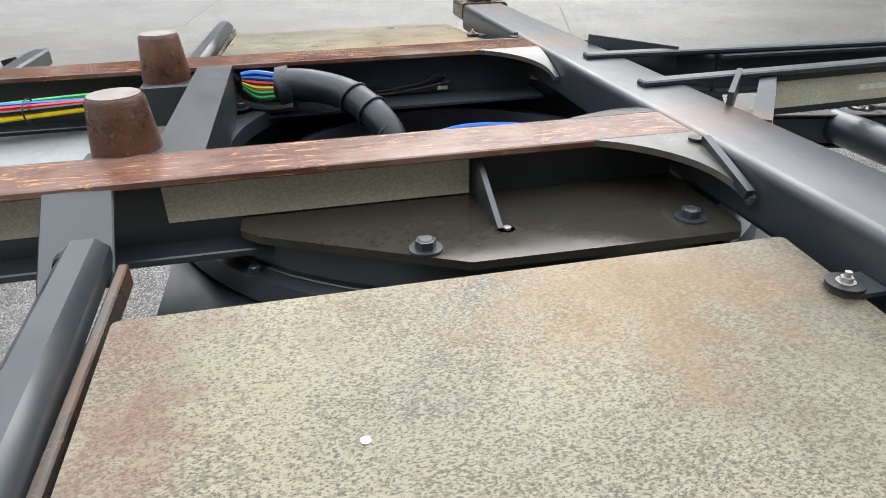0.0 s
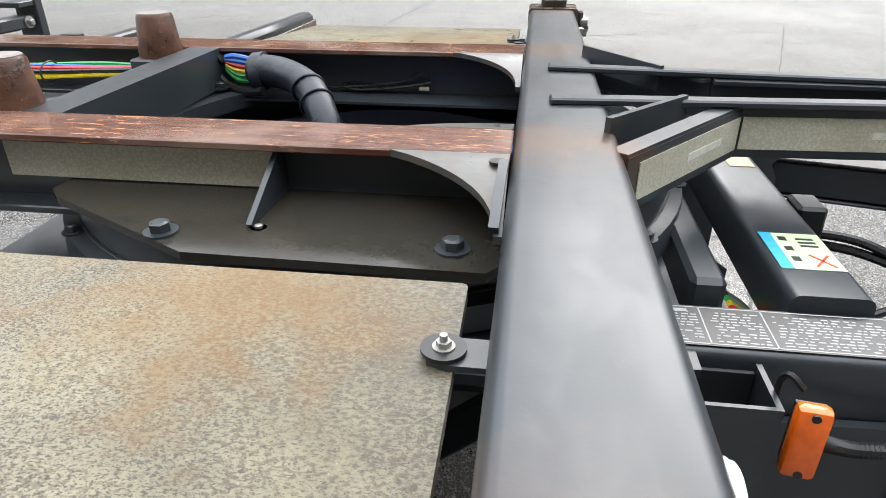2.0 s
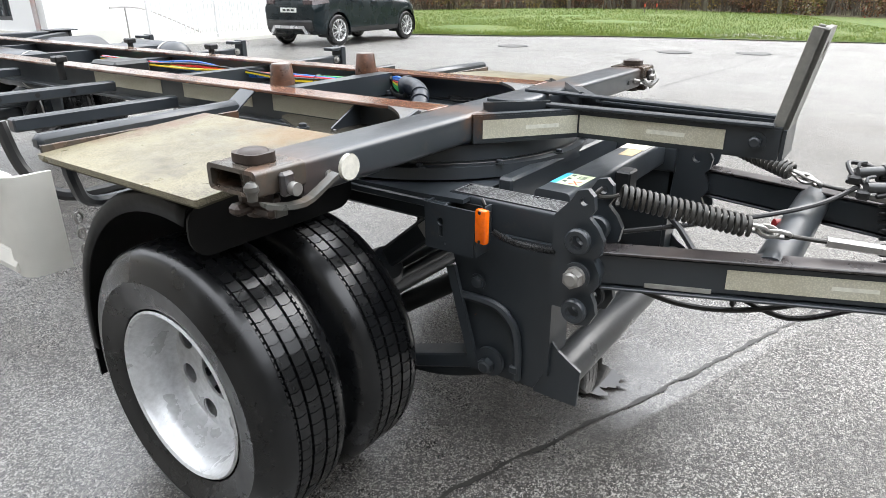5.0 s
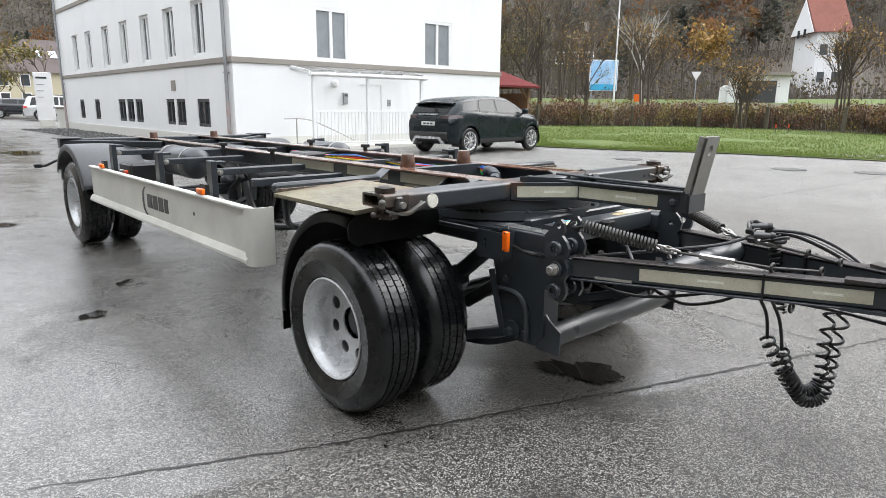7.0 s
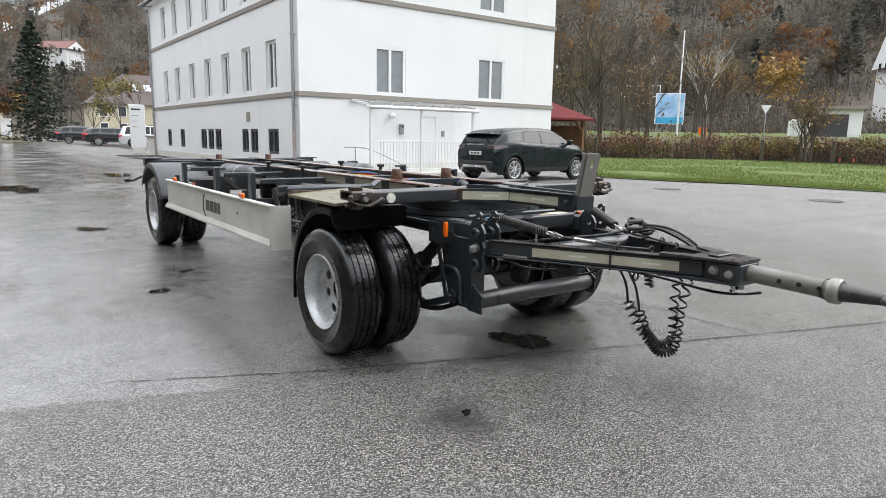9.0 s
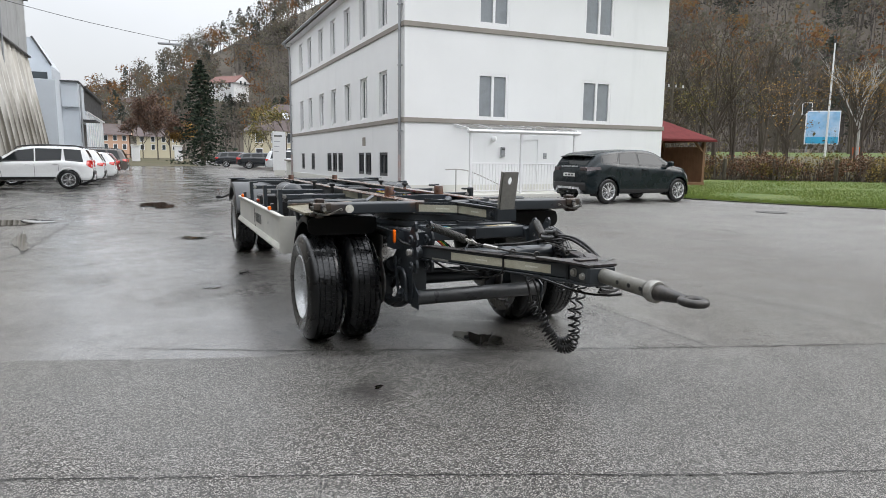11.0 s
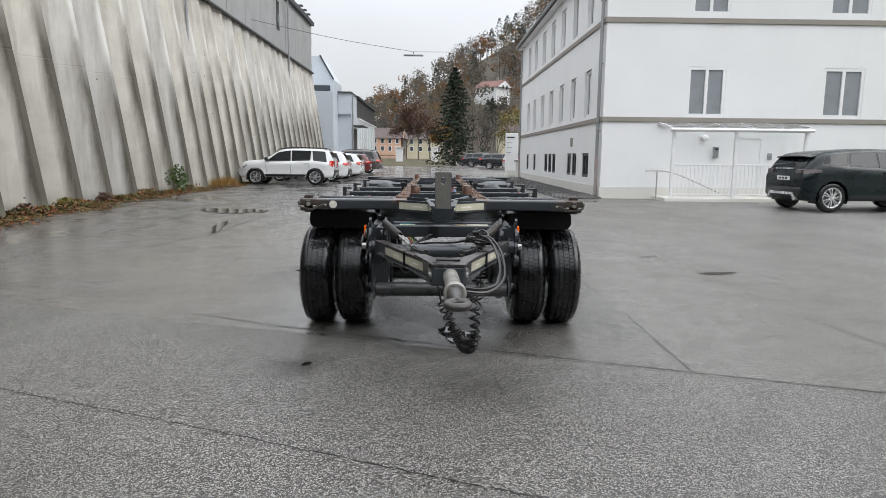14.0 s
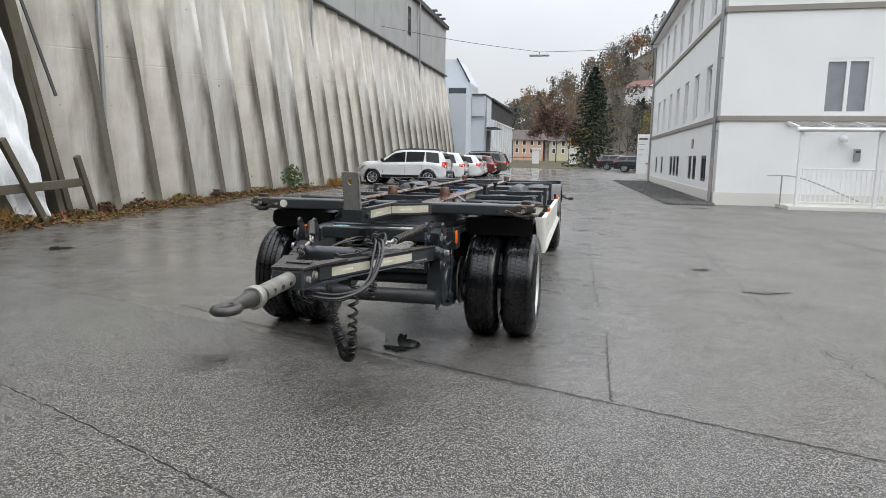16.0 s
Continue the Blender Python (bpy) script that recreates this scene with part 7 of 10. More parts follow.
def board_bracket(s):
    """Folded plate and round-edged arm that carry the rear edge of the front board."""
    b = part("board_arm", bar(bmesh.new(), (s * 0.47, 0.935, 1.085), (s * 1.2, 0.90, 1.085), 0.055, 0.05, 0.014), PAINT, TR, "rounded steel arm beside the board", smooth=40)
    bm = bmesh.new()
    bar(bm, (s * 0.395, 0.955, 1.137), (s * 0.52, 0.945, 1.06), 0.085, 0.008, 0.002)
    part("arm_plate", bm, PAINT, b, "folded mounting plate with round cutout", smooth=0)
    part("arm_cutout", rod(bmesh.new(), (s * 0.49, 0.948, 1.081), (s * 0.50, 0.947, 1.079), 0.024, seg=18), BLACK, b, "dark round cutout")
    part("arm_lip", bar(bmesh.new(), (s * 0.5, 0.893, 1.065), (s * 1.2, 0.872, 1.068), 0.012, 0.03, 0.002), RUSTPAINT, b, "rusty torn lip", smooth=0)
    part("arm_brace", hose(bmesh.new(), [(s * 1.12, 0.91, 1.07), (s * 1.1, 0.95, 0.95), (s * 1.0, 1.05, 0.83), (s * 0.7, 1.1, 0.82)], 0.02, 8, 5), PAINT, b)
    # plywood board with rounded corners
    x0, x1 = sorted((s * 0.655, s * 1.215))
    tilt = Matrix.Translation((s * 0.655, 0, 1.096)) @ Matrix.Rotation(radians(3.6 * s), 4, "Y") @ Matrix.Translation((-s * 0.655, 0, -1.096))
    bd = part("cover_board", plate(bmesh.new(), rounded(x0, 0.112, x1, 0.868, 0.007, 3), 0.016, tilt @ Matrix.Translation((0, 0, 1.080))), PLY, TR, "weathered beige coated plywood board", smooth=0)
    part("board_edge", plate(bmesh.new(), rounded(x0 + 0.004, 0.116, x1 - 0.004, 0.864, 0.007, 3), 0.006, tilt @ Matrix.Translation((0, 0, 1.0735))), OLDWOOD, bd, "dark board edge", smooth=0)
    for x in (0.766,):
        part("clamp_bracket", plate(bmesh.new(), [(s * x + px, py) for px, py in ((-0.02, 0.084), (0.02, 0.084), (0.02, 0.118), (0.014, 0.135), (0.0, 0.14), (-0.014, 0.135), (-0.02, 0.118))], 0.006, Matrix.Translation((0, 0, 1.0885))), PAINT, bd, "small clamp tongue", smooth=0)
        part("washer", lathe(bmesh.new(), [(0.0, 0), (0.02, 0), (0.02, 0.004), (0, 0.004)], pose(s * x, 0.122, 1.0948), 24), BLACK, bd, "black rubber washer")
        bm = bmesh.new()
        rod(bm, (s * x, 0.122, 1.0988), (s * x, 0.122, 1.1), 0.010, seg=20)
        rod(bm, (s * x, 0.122, 1.1), (s * x, 0.122, 1.105), 0.0068, seg=6)
        rod(bm, (s * x, 0.122, 1.105), (s * x, 0.122, 1.111), 0.0036, seg=12)
        part("nut", bm, WORNSTEEL, bd, "dull nut and washer")
    part("board_nail", rod(bmesh.new(), tilt @ Vector((s * 0.86, 0.64, 1.096)), tilt @ Vector((s * 0.86, 0.64, 1.0968)), 0.0045, seg=14), ZINC, bd, "bright nail head")


for s in (-1, 1):
    board_bracket(s)


# ---- turntable and front bogie ----
def bogie():
    c = pose(0, AXF - 0.01, 0)
    ring = part("turntable_ring", lathe(bmesh.new(), [(0.50, 1.047), (0.545, 1.047), (0.55, 1.0), (0.545, 0.998), (0.545, 0.99), (0.575, 0.986), (0.58, 0.95), (0.56, 0.945), (0.50, 0.945)], c, 72, True), PAINT, TR, "large dark ball-bearing turntable ring", smooth=30)
    part("upper_ring", lathe(bmesh.new(), [(0.46, 1.046), (0.535, 1.046), (0.535, 1.012), (0.46, 1.012)], c, 72, True), PAINT, ring)
    part("grease_line", lathe(bmesh.new(), [(0.5525, 0.9932), (0.5535, 0.992), (0.5525, 0.9908)], c, 72, True), WORNPAINT, ring, "bright scratch line round the ring")
    for k in range(14):
        a = 2 * math.pi * k / 14 + 0.1
        hexbolt(ring, (0.565 * math.cos(a), AXF - 0.01 + 0.565 * math.sin(a), 0.9865), (0, 0, 1), 0.011, 0.011, PAINT)
    # subframe plate with a round opening
    out = [(-0.56, -0.16), (0.56, -0.16), (0.58, 0.0), (0.58, 0.72), (0.50, 0.90), (-0.50, 0.90), (-0.58, 0.72), (-0.58, 0.0)]
    part("subframe_plate", plate(bmesh.new(), out, 0.012, Matrix.Translation((0, 0, 0.930)), [circle(0, AXF, 0.40, 40)]), PAINT, TR, "wet bogie top plate with round opening", smooth=0)
    for s in (-1, 1):
        lb = part("side_member", plate(bmesh.new(), rounded(min(s * 0.415, s * 0.525), 0.845, max(s * 0.415, s * 0.525), 0.946, 0.014), 0.37, plane_of((0, -0.085, 0), (1, 0, 0), (0, 0, 1))), PAINT, TR, "short box member of the bogie", smooth=40)
        part("side_member_rear", boxed((min(s * 0.42, s * 0.52), -0.085, 0.835), (max(s * 0.42, s * 0.52), 1.05, 0.928), 0.01), PAINT, lb, smooth=0)
        part("side_rail_edge", boxed((min(s * 0.50, s * 0.585), -0.12, 0.905), (max(s * 0.50, s * 0.585), 0.75, 0.929), 0.004), PAINT, lb, smooth=0)
    # transverse tube with labels
    tb = rhs("bogie_crosstube", -0.41, 0.41, -0.415, -0.305, 0.872, 0.966, 0.014, PAINT, "grey box-section tube of the bogie")
    part("bogie_inner_rail", bar(bmesh.new(), (-0.40, -0.20, 0.93), (0.42, -0.20, 0.93), 0.05, 0.09, 0.008), PAINT, tb, smooth=0)
    part("bogie_inner_rail", bar(bmesh.new(), (0.0, -0.17, 0.90), (0.0, 0.0, 0.90), 0.12, 0.06, 0.008), PAINT, tb, smooth=0)
    # warning label on the tube
    lab = part("warning_label", boxed((-0.335, -0.405, 0.9663), (-0.215, -0.315, 0.9672)), LABELGREEN, tb, "pale green label with small symbols", smooth=0)
    part("print", boxed((-0.335, -0.333, 0.9672), (-0.215, -0.315, 0.9676)), LABELBLUE, lab, "blue header strip", smooth=0)
    for a, b in (((-0.325, -0.395), (-0.288, -0.368)), ((-0.325, -0.368), (-0.288, -0.395))):
        part("print", bar(bmesh.new(), (*a, 0.9675), (*b, 0.9675), 0.004, 0.0006), INKRED, lab, "red cross mark", smooth=0)
    for k in range(3):
        part("print", boxed((-0.31 + k * 0.034, -0.352, 0.9672), (-0.296 + k * 0.034, -0.340, 0.9676)), INKDARK, lab, "dark symbol", smooth=0)
        part("print", boxed((-0.262 + k * 0.012, -0.392, 0.9672), (-0.256 + k * 0.012, -0.366, 0.9676)), INKDARK, lab, "unreadable print", smooth=0)
    part("reflective_strip", boxed((0.2, -0.405, 0.9663), (0.37, -0.315, 0.9672)), TAPE, tb, "pale reflective strip", smooth=0)
    part("reflective_strip", boxed((0.10, -0.40, 0.9663), (0.195, -0.35, 0.9672)), painted("yellowed_strip", (0.5, 0.38, 0.2), 0.4, amount=0.2), tb, "yellowed strip", smooth=0)
    # type plate on the left side member
    pl = part("type_plate", boxed((-0.517, -0.437, 0.9465), (-0.425, -0.095, 0.9478)), LABELBLACK, TR, "black type plate with unreadable white print", smooth=0)
    for x0, y0, x1, y1 in ((-0.514, -0.434, -0.428, -0.432), (-0.514, -0.098, -0.428, -0.1), (-0.514, -0.434, -0.512, -0.098), (-0.43, -0.434, -0.428, -0.098), (-0.514, -0.182, -0.428, -0.180), (-0.514, -0.262, -0.428, -0.260)):
        part("print", boxed((x0, min(y0, y1), 0.9478), (x1, max(y0, y1), 0.9481)), LABELWHITE, pl, "fine white frame line", smooth=0)
    rr = random.Random(2)
    for ya, yb in ((-0.175, -0.105), (-0.255, -0.19), (-0.425, -0.27)):
        bm = bmesh.new()
        for row in range(11):
            x, y = -0.508 + row * 0.0066, ya
            while y < yb - 0.004:
                ln = rr.uniform(0.003, 0.012)
                if rr.random() < 0.78:
                    box(bm, (x, y, 0.9478), (x + 0.0026, min(y + ln, yb), 0.9481))
                y += ln + rr.uniform(0.0015, 0.005)
        part("print", bm, LABELWHITE, pl, "lines of fine unreadable print", smooth=0)
    part("print", boxed((-0.441, -0.165, 0.9478), (-0.434, -0.115, 0.9481)), LABELWHITE, pl, "plain maker's mark bar", smooth=0)
    # hanger brackets, lugs, low cross tube
    for s in (-1, 1):
        x = s * 0.548
        out = [(-0.09, 0.85), (-0.12, 0.74), (-0.155, 0.60), (-0.205, 0.42), (-0.24, 0.395), (-0.40, 0.40), (-0.43, 0.46), (-0.435, 0.70), (-0.455, 0.86)]
        h = part("hanger_bracket", plate(bmesh.new(), out[::-s], 0.014, plane_of((x - 0.007 * s, 0, 0), (0, 1, 0), (0, 0, 1)) @ Matrix.Diagonal((1, 1, 1 if s > 0 else 1, 1))), PAINT, TR, "large pressed hanger bracket with embossed rib", smooth=0)
        part("hanger_inner", plate(bmesh.new(), out[::-s], 0.012, plane_of((s * 0.44, 0, 0), (0, 1, 0), (0, 0, 1))), PAINT, h, smooth=0)
        part("hanger_front", boxed((min(s * 0.44, s * 0.55), -0.448, 0.46), (max(s * 0.44, s * 0.55), -0.434, 0.85)), PAINT, h, smooth=0)
        xo = s * 0.556
        part("embossed_rib", hose(bmesh.new(), [(xo, -0.135, 0.64), (xo, -0.22, 0.645), (xo, -0.29, 0.635), (xo, -0.335, 0.59), (xo, -0.35, 0.52), (xo, -0.352, 0.42)], 0.014, 8, 6), PAINT, h)
        part("edge_fold", bar(bmesh.new(), (xo + s * 0.012, -0.125, 0.735), (xo + s * 0.012, -0.215, 0.415), 0.012, 0.03), PAINT, h, smooth=0)
        for y, z, r in ((-0.212, 0.70, 0.02), (-0.36, 0.78, 0.0)):
            if r:
                hexbolt(h, (xo, y, z), (s, 0, 0), r, 0.01, PAINT, 1.3)
        part("spring_bolt", rod(bmesh.new(), (xo, -0.262, 0.452), (xo + s * 0.012, -0.262, 0.452), 0.047, seg=26), PAINT, h, "washer of the spring bolt")
        hexbolt(h, (xo + s * 0.012, -0.262, 0.447), (s, 0, 0), 0.025, 0.026, PAINT, 0, "spring_nut")
        part("lock_tab", boxed((min(xo, xo + s * 0.02), -0.36, 0.445), (max(xo, xo + s * 0.02), -0.335, 0.47), 0.004), PAINT, h, smooth=0)
        # notched pocket in front of the side member
        k = part("rope_pocket", boxed((min(s * 0.53, s * 0.61), -0.07, 0.80), (max(s * 0.53, s * 0.61), -0.062, 0.935)), PAINT, TR, "open folded pocket with keyhole", smooth=0)
        part("pocket_face", plate(bmesh.new(), [(-0.23, 0.80), (-0.07, 0.80), (-0.062, 0.935), (-0.238, 0.935)], 0.006, plane_of((s * 0.612 - (0.003 if s > 0 else 0.003), 0, 0), (0, 1, 0), (0, 0, 1)), [circle(-0.12, 0.885, 0.011, 12), rounded(-0.128, 0.84, -0.114, 0.872, 0.004, 2), circle(-0.135, 0.822, 0.004, 8)]), PAINT, k, smooth=0)
        part("pocket_side", boxed((min(s * 0.53, s * 0.61), -0.238, 0.80), (max(s * 0.53, s * 0.61), -0.231, 0.935)), PAINT, k, smooth=0)
        part("pocket_back", boxed((s * 0.535 - 0.003, -0.23, 0.80), (s * 0.535 + 0.003, -0.07, 0.925)), BLACK, k, smooth=0)
        # side marker lamp
        l = part("marker_lamp", boxed((-0.011, -0.019, -0.049), (0.011, 0.019, 0.049), 0.007, seg=2), ORANGE, TR, "orange side marker lamp", m=pose(s * 0.622, -0.264, 0.902, 0, 0, 8 * s))
        part("lamp_back", boxed((-0.017 if s > 0 else 0.008, -0.016, -0.042), (-0.008 if s > 0 else 0.017, 0.016, 0.042)), BLACK, l, smooth=0)
        for dz in (-0.041, 0.041):
            part("lamp_screw", rod(bmesh.new(), (s * 0.010, 0, dz), (s * 0.0125, 0, dz), 0.005, seg=10), BLACK, l)
        part("lamp_cable", hose(bmesh.new(), [(s * 0.60, -0.255, 0.955), (s * 0.595, -0.24, 0.968), (s * 0.585, -0.235, 0.955), (s * 0.58, -0.236, 0.93)], 0.004, 6, 5), BLACK, l, m=Matrix.Translation((-s * 0.622, 0.264, -0.902)))
        cg = bmesh.new()
        pts = curve_pts([(s * 0.60, -0.285, 0.885), (s * 0.585, -0.34, 0.862), (s * 0.57, -0.42, 0.855), (s * 0.545, -0.47, 0.85)], 26)
        sweep(cg, pts, 0.0075, 8)
        cg.verts.ensure_lookup_table()
        for i, q in enumerate(pts):
            for v in cg.verts[i * 8:i * 8 + 8] if i % 2 else ():
                v.co = q + (v.co - q) * 1.4
        part("corrugated_sleeve", cg, BLACK, TR, "black corrugated cable sleeve")
        # lugs with bushings for the drawbar
        prof = [(-0.445, 0.955), (-0.49, 1.005), (-0.505, 1.03), (-0.53, 1.037), (-0.548, 1.02), (-0.552, 0.985), (-0.54, 0.965), (-0.565, 0.94), (-0.582, 0.91), (-0.575, 0.87), (-0.56, 0.855), (-0.578, 0.82), (-0.58, 0.79), (-0.56, 0.76), (-0.572, 0.735), (-0.578, 0.705), (-0.56, 0.668), (-0.525, 0.66), (-0.495, 0.675), (-0.485, 0.70), (-0.44, 0.70)]
        for xx, nm in ((0.572, "outer"), (0.452, "inner")):
            lg = part("drawbar_lug", plate(bmesh.new(), prof[::-s], 0.018, plane_of((s * xx - 0.009 * s, 0, 0), (0, 1, 0), (0, 0, 1)), [circle(-0.523, 1.005, 0.011, 12), circle(-0.525, 0.907, 0.017, 14), circle(-0.528, 0.713, 0.015, 14)]), PAINT, TR, "thick steel drawbar lug with three bushings", smooth=0)
            xf = s * (xx + 0.009)
            for y, z in ((-0.525, 0.907), (-0.528, 0.713)):
                part("bushing", lathe(bmesh.new(), [(0.018, 0.0), (0.034, 0.0), (0.034, 0.012), (0.030, 0.017), (0.018, 0.017)], plane_of((xf, y, z), (0, s, 0), (0, 0, 1)), 24, True), PAINT, lg)
            if nm == "outer":
                part("pivot_washer", rod(bmesh.new(), (xf, -0.527, 0.813), (xf + s * 0.008, -0.527, 0.813), 0.036, seg=24), PAINT, lg)
                hexbolt(lg, (xf + s * 0.008, -0.527, 0.813), (s, 0, 0), 0.025, 0.028, ZINC, 1.1, "pivot_bolt", "worn steel pivot bolt")
    part("low_crosstube", plate(bmesh.new(), circle(-0.47, 0.462, 0.055, 28), 1.04, plane_of((-0.52, 0, 0), (0, 1, 0), (0, 0, 1)), [circle(-0.47, 0.462, 0.047, 28)]), GREYTUBE, TR, "grey round underrun tube", smooth=40)
    for s in (-1, 1):
        part("tube_bracket", plate(bmesh.new(), [(-0.42, 0.60), (-0.36, 0.56), (-0.40, 0.385), (-0.535, 0.385), (-0.54, 0.50), (-0.47, 0.545)], 0.01, plane_of((s * 0.53 - 0.005, 0, 0), (0, 1, 0), (0, 0, 1))), PAINT, TR, smooth=0)


GREYTUBE = painted("grey_tube_paint", (0.038, 0.04, 0.042), 0.35, (0.10, 0.095, 0.085), 0.4, 0, 5)
bogie()


def nose():
    """Front A-frame with the reflective plates and the upright stop plate."""
    for s in (-1, 1):
        pts = [(s * 0.375, -0.068), (s * 0.10, -0.285), (s * 0.072, -0.86)]
        pl = None
        for (xa, ya), (xb, yb) in zip(pts, pts[1:]):
            bm = bmesh.new()
            bar(bm, (xa, ya, 1.098), (xb, yb, 1.098), 0.009, 0.078)
            o = part("nose_plate", bm, PAINT, TR, "bent nose plate with reflective strip", smooth=0)
            d = (Vector((xb, yb, 0)) - Vector((xa, ya, 0)))
            ln = d.length
            d.normalize()
            nrm = Vector((-d.y, d.x, 0))
            if nrm.x * s < 0:
                nrm = -nrm
            a0, a1 = (0.03, ln - 0.006) if pl is None else (0.006, ln - 0.14)
            p0, p1 = Vector((xa, ya, 1.097)) + d * a0 + nrm * 0.0055, Vector((xa, ya, 1.097)) + d * a1 + nrm * 0.0055
            tp = part("reflective_strip", bar(bmesh.new(), p0, p1, 0.0015, 0.056), TAPE, o, "yellowish dirty reflective strip", smooth=0)
            q = p0.lerp(p1, 0.62) + nrm * 0.0009
            part("print", bar(bmesh.new(), q - d * 0.055, q + d * 0.055, 0.0012, 0.012), TAPE_MARK, tp, "pale unreadable print", smooth=0)
            part("top_flange", bar(bmesh.new(), Vector((xa, ya, 1.139)) - nrm * 0.012, Vector((xb, yb, 1.139)) - nrm * 0.012, 0.03, 0.007), PAINT, o, smooth=0)
            part("bottom_flange", bar(bmesh.new(), Vector((xa, ya, 1.058)) - nrm * 0.014, Vector((xb, yb, 1.058)) - nrm * 0.014, 0.034, 0.008), PAINT, o, smooth=0)
            pl = o
        part("nose_gusset", bar(bmesh.new(), (s * 0.29, -0.05, 1.142), (s * 0.115, -0.19, 1.136), 0.01, 0.05), PAINT, TR, "small diagonal gusset", smooth=0)
        part("nose_bar", bar(bmesh.new(), (s * 0.13, 0.03, 1.15), (s * 0.075, -0.84, 1.147), 0.032, 0.012, 0.003), PAINT, TR, "flat bar running to the stop plate", smooth=0)
        hexbolt(TR, (s * 0.0775, -0.80, 1.10), (s, 0, 0), 0.019, 0.018, PAINT, 1.5, "nose_bolt")
    part("nose_end", boxed((-0.075, -0.872, 1.055), (0.075, -0.862, 1.137)), PAINT, TR, smooth=0)
    hole = [(0.018 * math.cos(a), 1.345 + 0.026 * math.sin(a)) for a in [2 * math.pi * k / 20 for k in range(20)]]
    sp = part("stop_plate", plate(bmesh.new(), rounded(-0.058, 1.062, 0.058, 1.408, 0.008, 3), 0.014, plane_of((0, -0.843, 0), (1, 0, 0), (0, 0, 1)), [hole]), WORNSTEEL2, TR, "upright worn steel stop plate with hole", smooth=0,
              m=Matrix.Translation((0, -0.843, 1.062)) @ Matrix.Rotation(radians(11), 4, "X") @ Matrix.Translation((0, 0.843, -1.062)))
    for q in (-0.058, 0.050):
        part("stop_flange", boxed((q, -0.857, 1.064), (q + 0.008, -0.815, 1.404), 0.002), WORNSTEEL2, sp, smooth=0)


WORNSTEEL2 = painted("worn_grey_plate", (0.22, 0.214, 0.195), 0.4, (0.25, 0.24, 0.22), 0.7, 0.2, 9)
nose()


# ---- wheels ----
def tyre_mesh(outer=True):
    """A truck tyre with four grooves and sipes, its axis along x, its outer side towards -x."""
    R, W, rim = 0.436, 0.28, 0.254
    h = W / 2
    prof = [(rim, -h + 0.045), (rim + 0.012, -h + 0.018), (rim + 0.045, -h + 0.004), (rim + 0.09, -h), (rim + 0.094, -h - 0.002), (rim + 0.10, -h), (R - 0.075, -h + 0.004), (R - 0.05, -h + 0.010), (R - 0.028, -h + 0.020), (R - 0.013, -h + 0.032), (R - 0.004, -h + 0.048), (R, -h + 0.066)]
    grooves = (-0.066, -0.024, 0.024, 0.066)
    top = [(R, -0.0725), (R - 0.012, -0.070), (R - 0.012, 0.070), (R, 0.0725)]
    prof = prof + top + [(r, -a) for r, a in prof[::-1]]
    bm = bmesh.new()
    m = plane_of((0, 0, 0), (0, 1, 0), (0, 0, 1))
    lathe(bm, prof, m, 96)
    return bm


def tread_blocks():
    """Blocks of the three middle ribs, cut by wavy sipes, and the notched shoulder edges."""
    R, r = 0.4362, 0.4235
    quads = []

    def block(x0, x1, a0, a1, skew):
        n = 3
        rows = []
        for i in range(n):
            u = i / (n - 1)
            x = x0 + (x1 - x0) * u
            d = skew * (1 - abs(2 * u - 1))
            rows.append([(x, q * math.cos(a + d), q * math.sin(a + d)) for a, q in ((a0, r), (a0, R), (a1, R), (a1, r))])
        for p, q in zip(rows, rows[1:]):
            for k in range(3):
                quads.extend((p[k], p[k + 1], q[k + 1], q[k]))
        for e in (rows[0], rows[-1]):
            quads.extend(e)

    n = 84
    for row, (g0, g1) in enumerate(((-0.0605, -0.0285), (-0.0195, 0.0195), (0.0285, 0.0605))):
        for k in range(n):
            a = 2 * math.pi * (k + 0.33 * row) / n
            block(g0, g1, a, a + 2 * math.pi / n - 0.007, 0.009)
    for x0, x1 in ((-0.0715, -0.0665), (0.0665, 0.0715)):
        for k in range(150):
            a = 2 * math.pi * k / 150
            block(x0, x1, a, a + 2 * math.pi / 150 * 0.62, 0)
    return np.array(quads)


def rim_mesh(dish):
    """A steel disc wheel; dish is how far its disc lies in from the outer flange."""
    bm = bmesh.new()
    m = plane_of((0, 0, 0), (0, 1, 0), (0, 0, 1))
    f = -0.122
    lathe(bm, [(0.254, f + 0.012), (0.260, f), (0.254, f - 0.006), (0.246, f), (0.242, f + 0.014), (0.230, f + 0.03), (0.224, f + 0.06), (0.220, f + 0.10), (0.222, f + dish - 0.03), (0.212, f + dish - 0.006), (0.200, f + dish)], m, 64)
    lathe(bm, [(0.254, -f - 0.012), (0.260, -f), (0.244, -f), (0.228, -f - 0.04), (0.222, f + dish - 0.03)], m, 64)
    return bm


def disc_mesh(dish):
    bm = bmesh.new()
    holes = [circle(0.165 * math.cos(a), 0.165 * math.sin(a), 0.034, 16) for a in [2 * math.pi * k / 8 + 0.2 for k in range(8)]]
    plate(bm, circle(0, 0, 0.206, 56), 0.008, plane_of((-0.122 + dish - 0.006, 0, 0), (0, 1, 0), (0, 0, 1)), holes + [circle(0, 0, 0.083, 36)])
    return bm


tyre_data = mesh_of(tyre_mesh(), "tyre", TYRE, 28)
rim_out = mesh_of(rim_mesh(0.14), "rim", RIM, 35)
disc_out = mesh_of(disc_mesh(0.14), "disc", RIM, 35)
slots = tread_blocks()
slot_ob = tris_mesh("tread", slots, TYRE, 4)
slot_data = slot_ob.data
bpy.data.objects.remove(slot_ob)


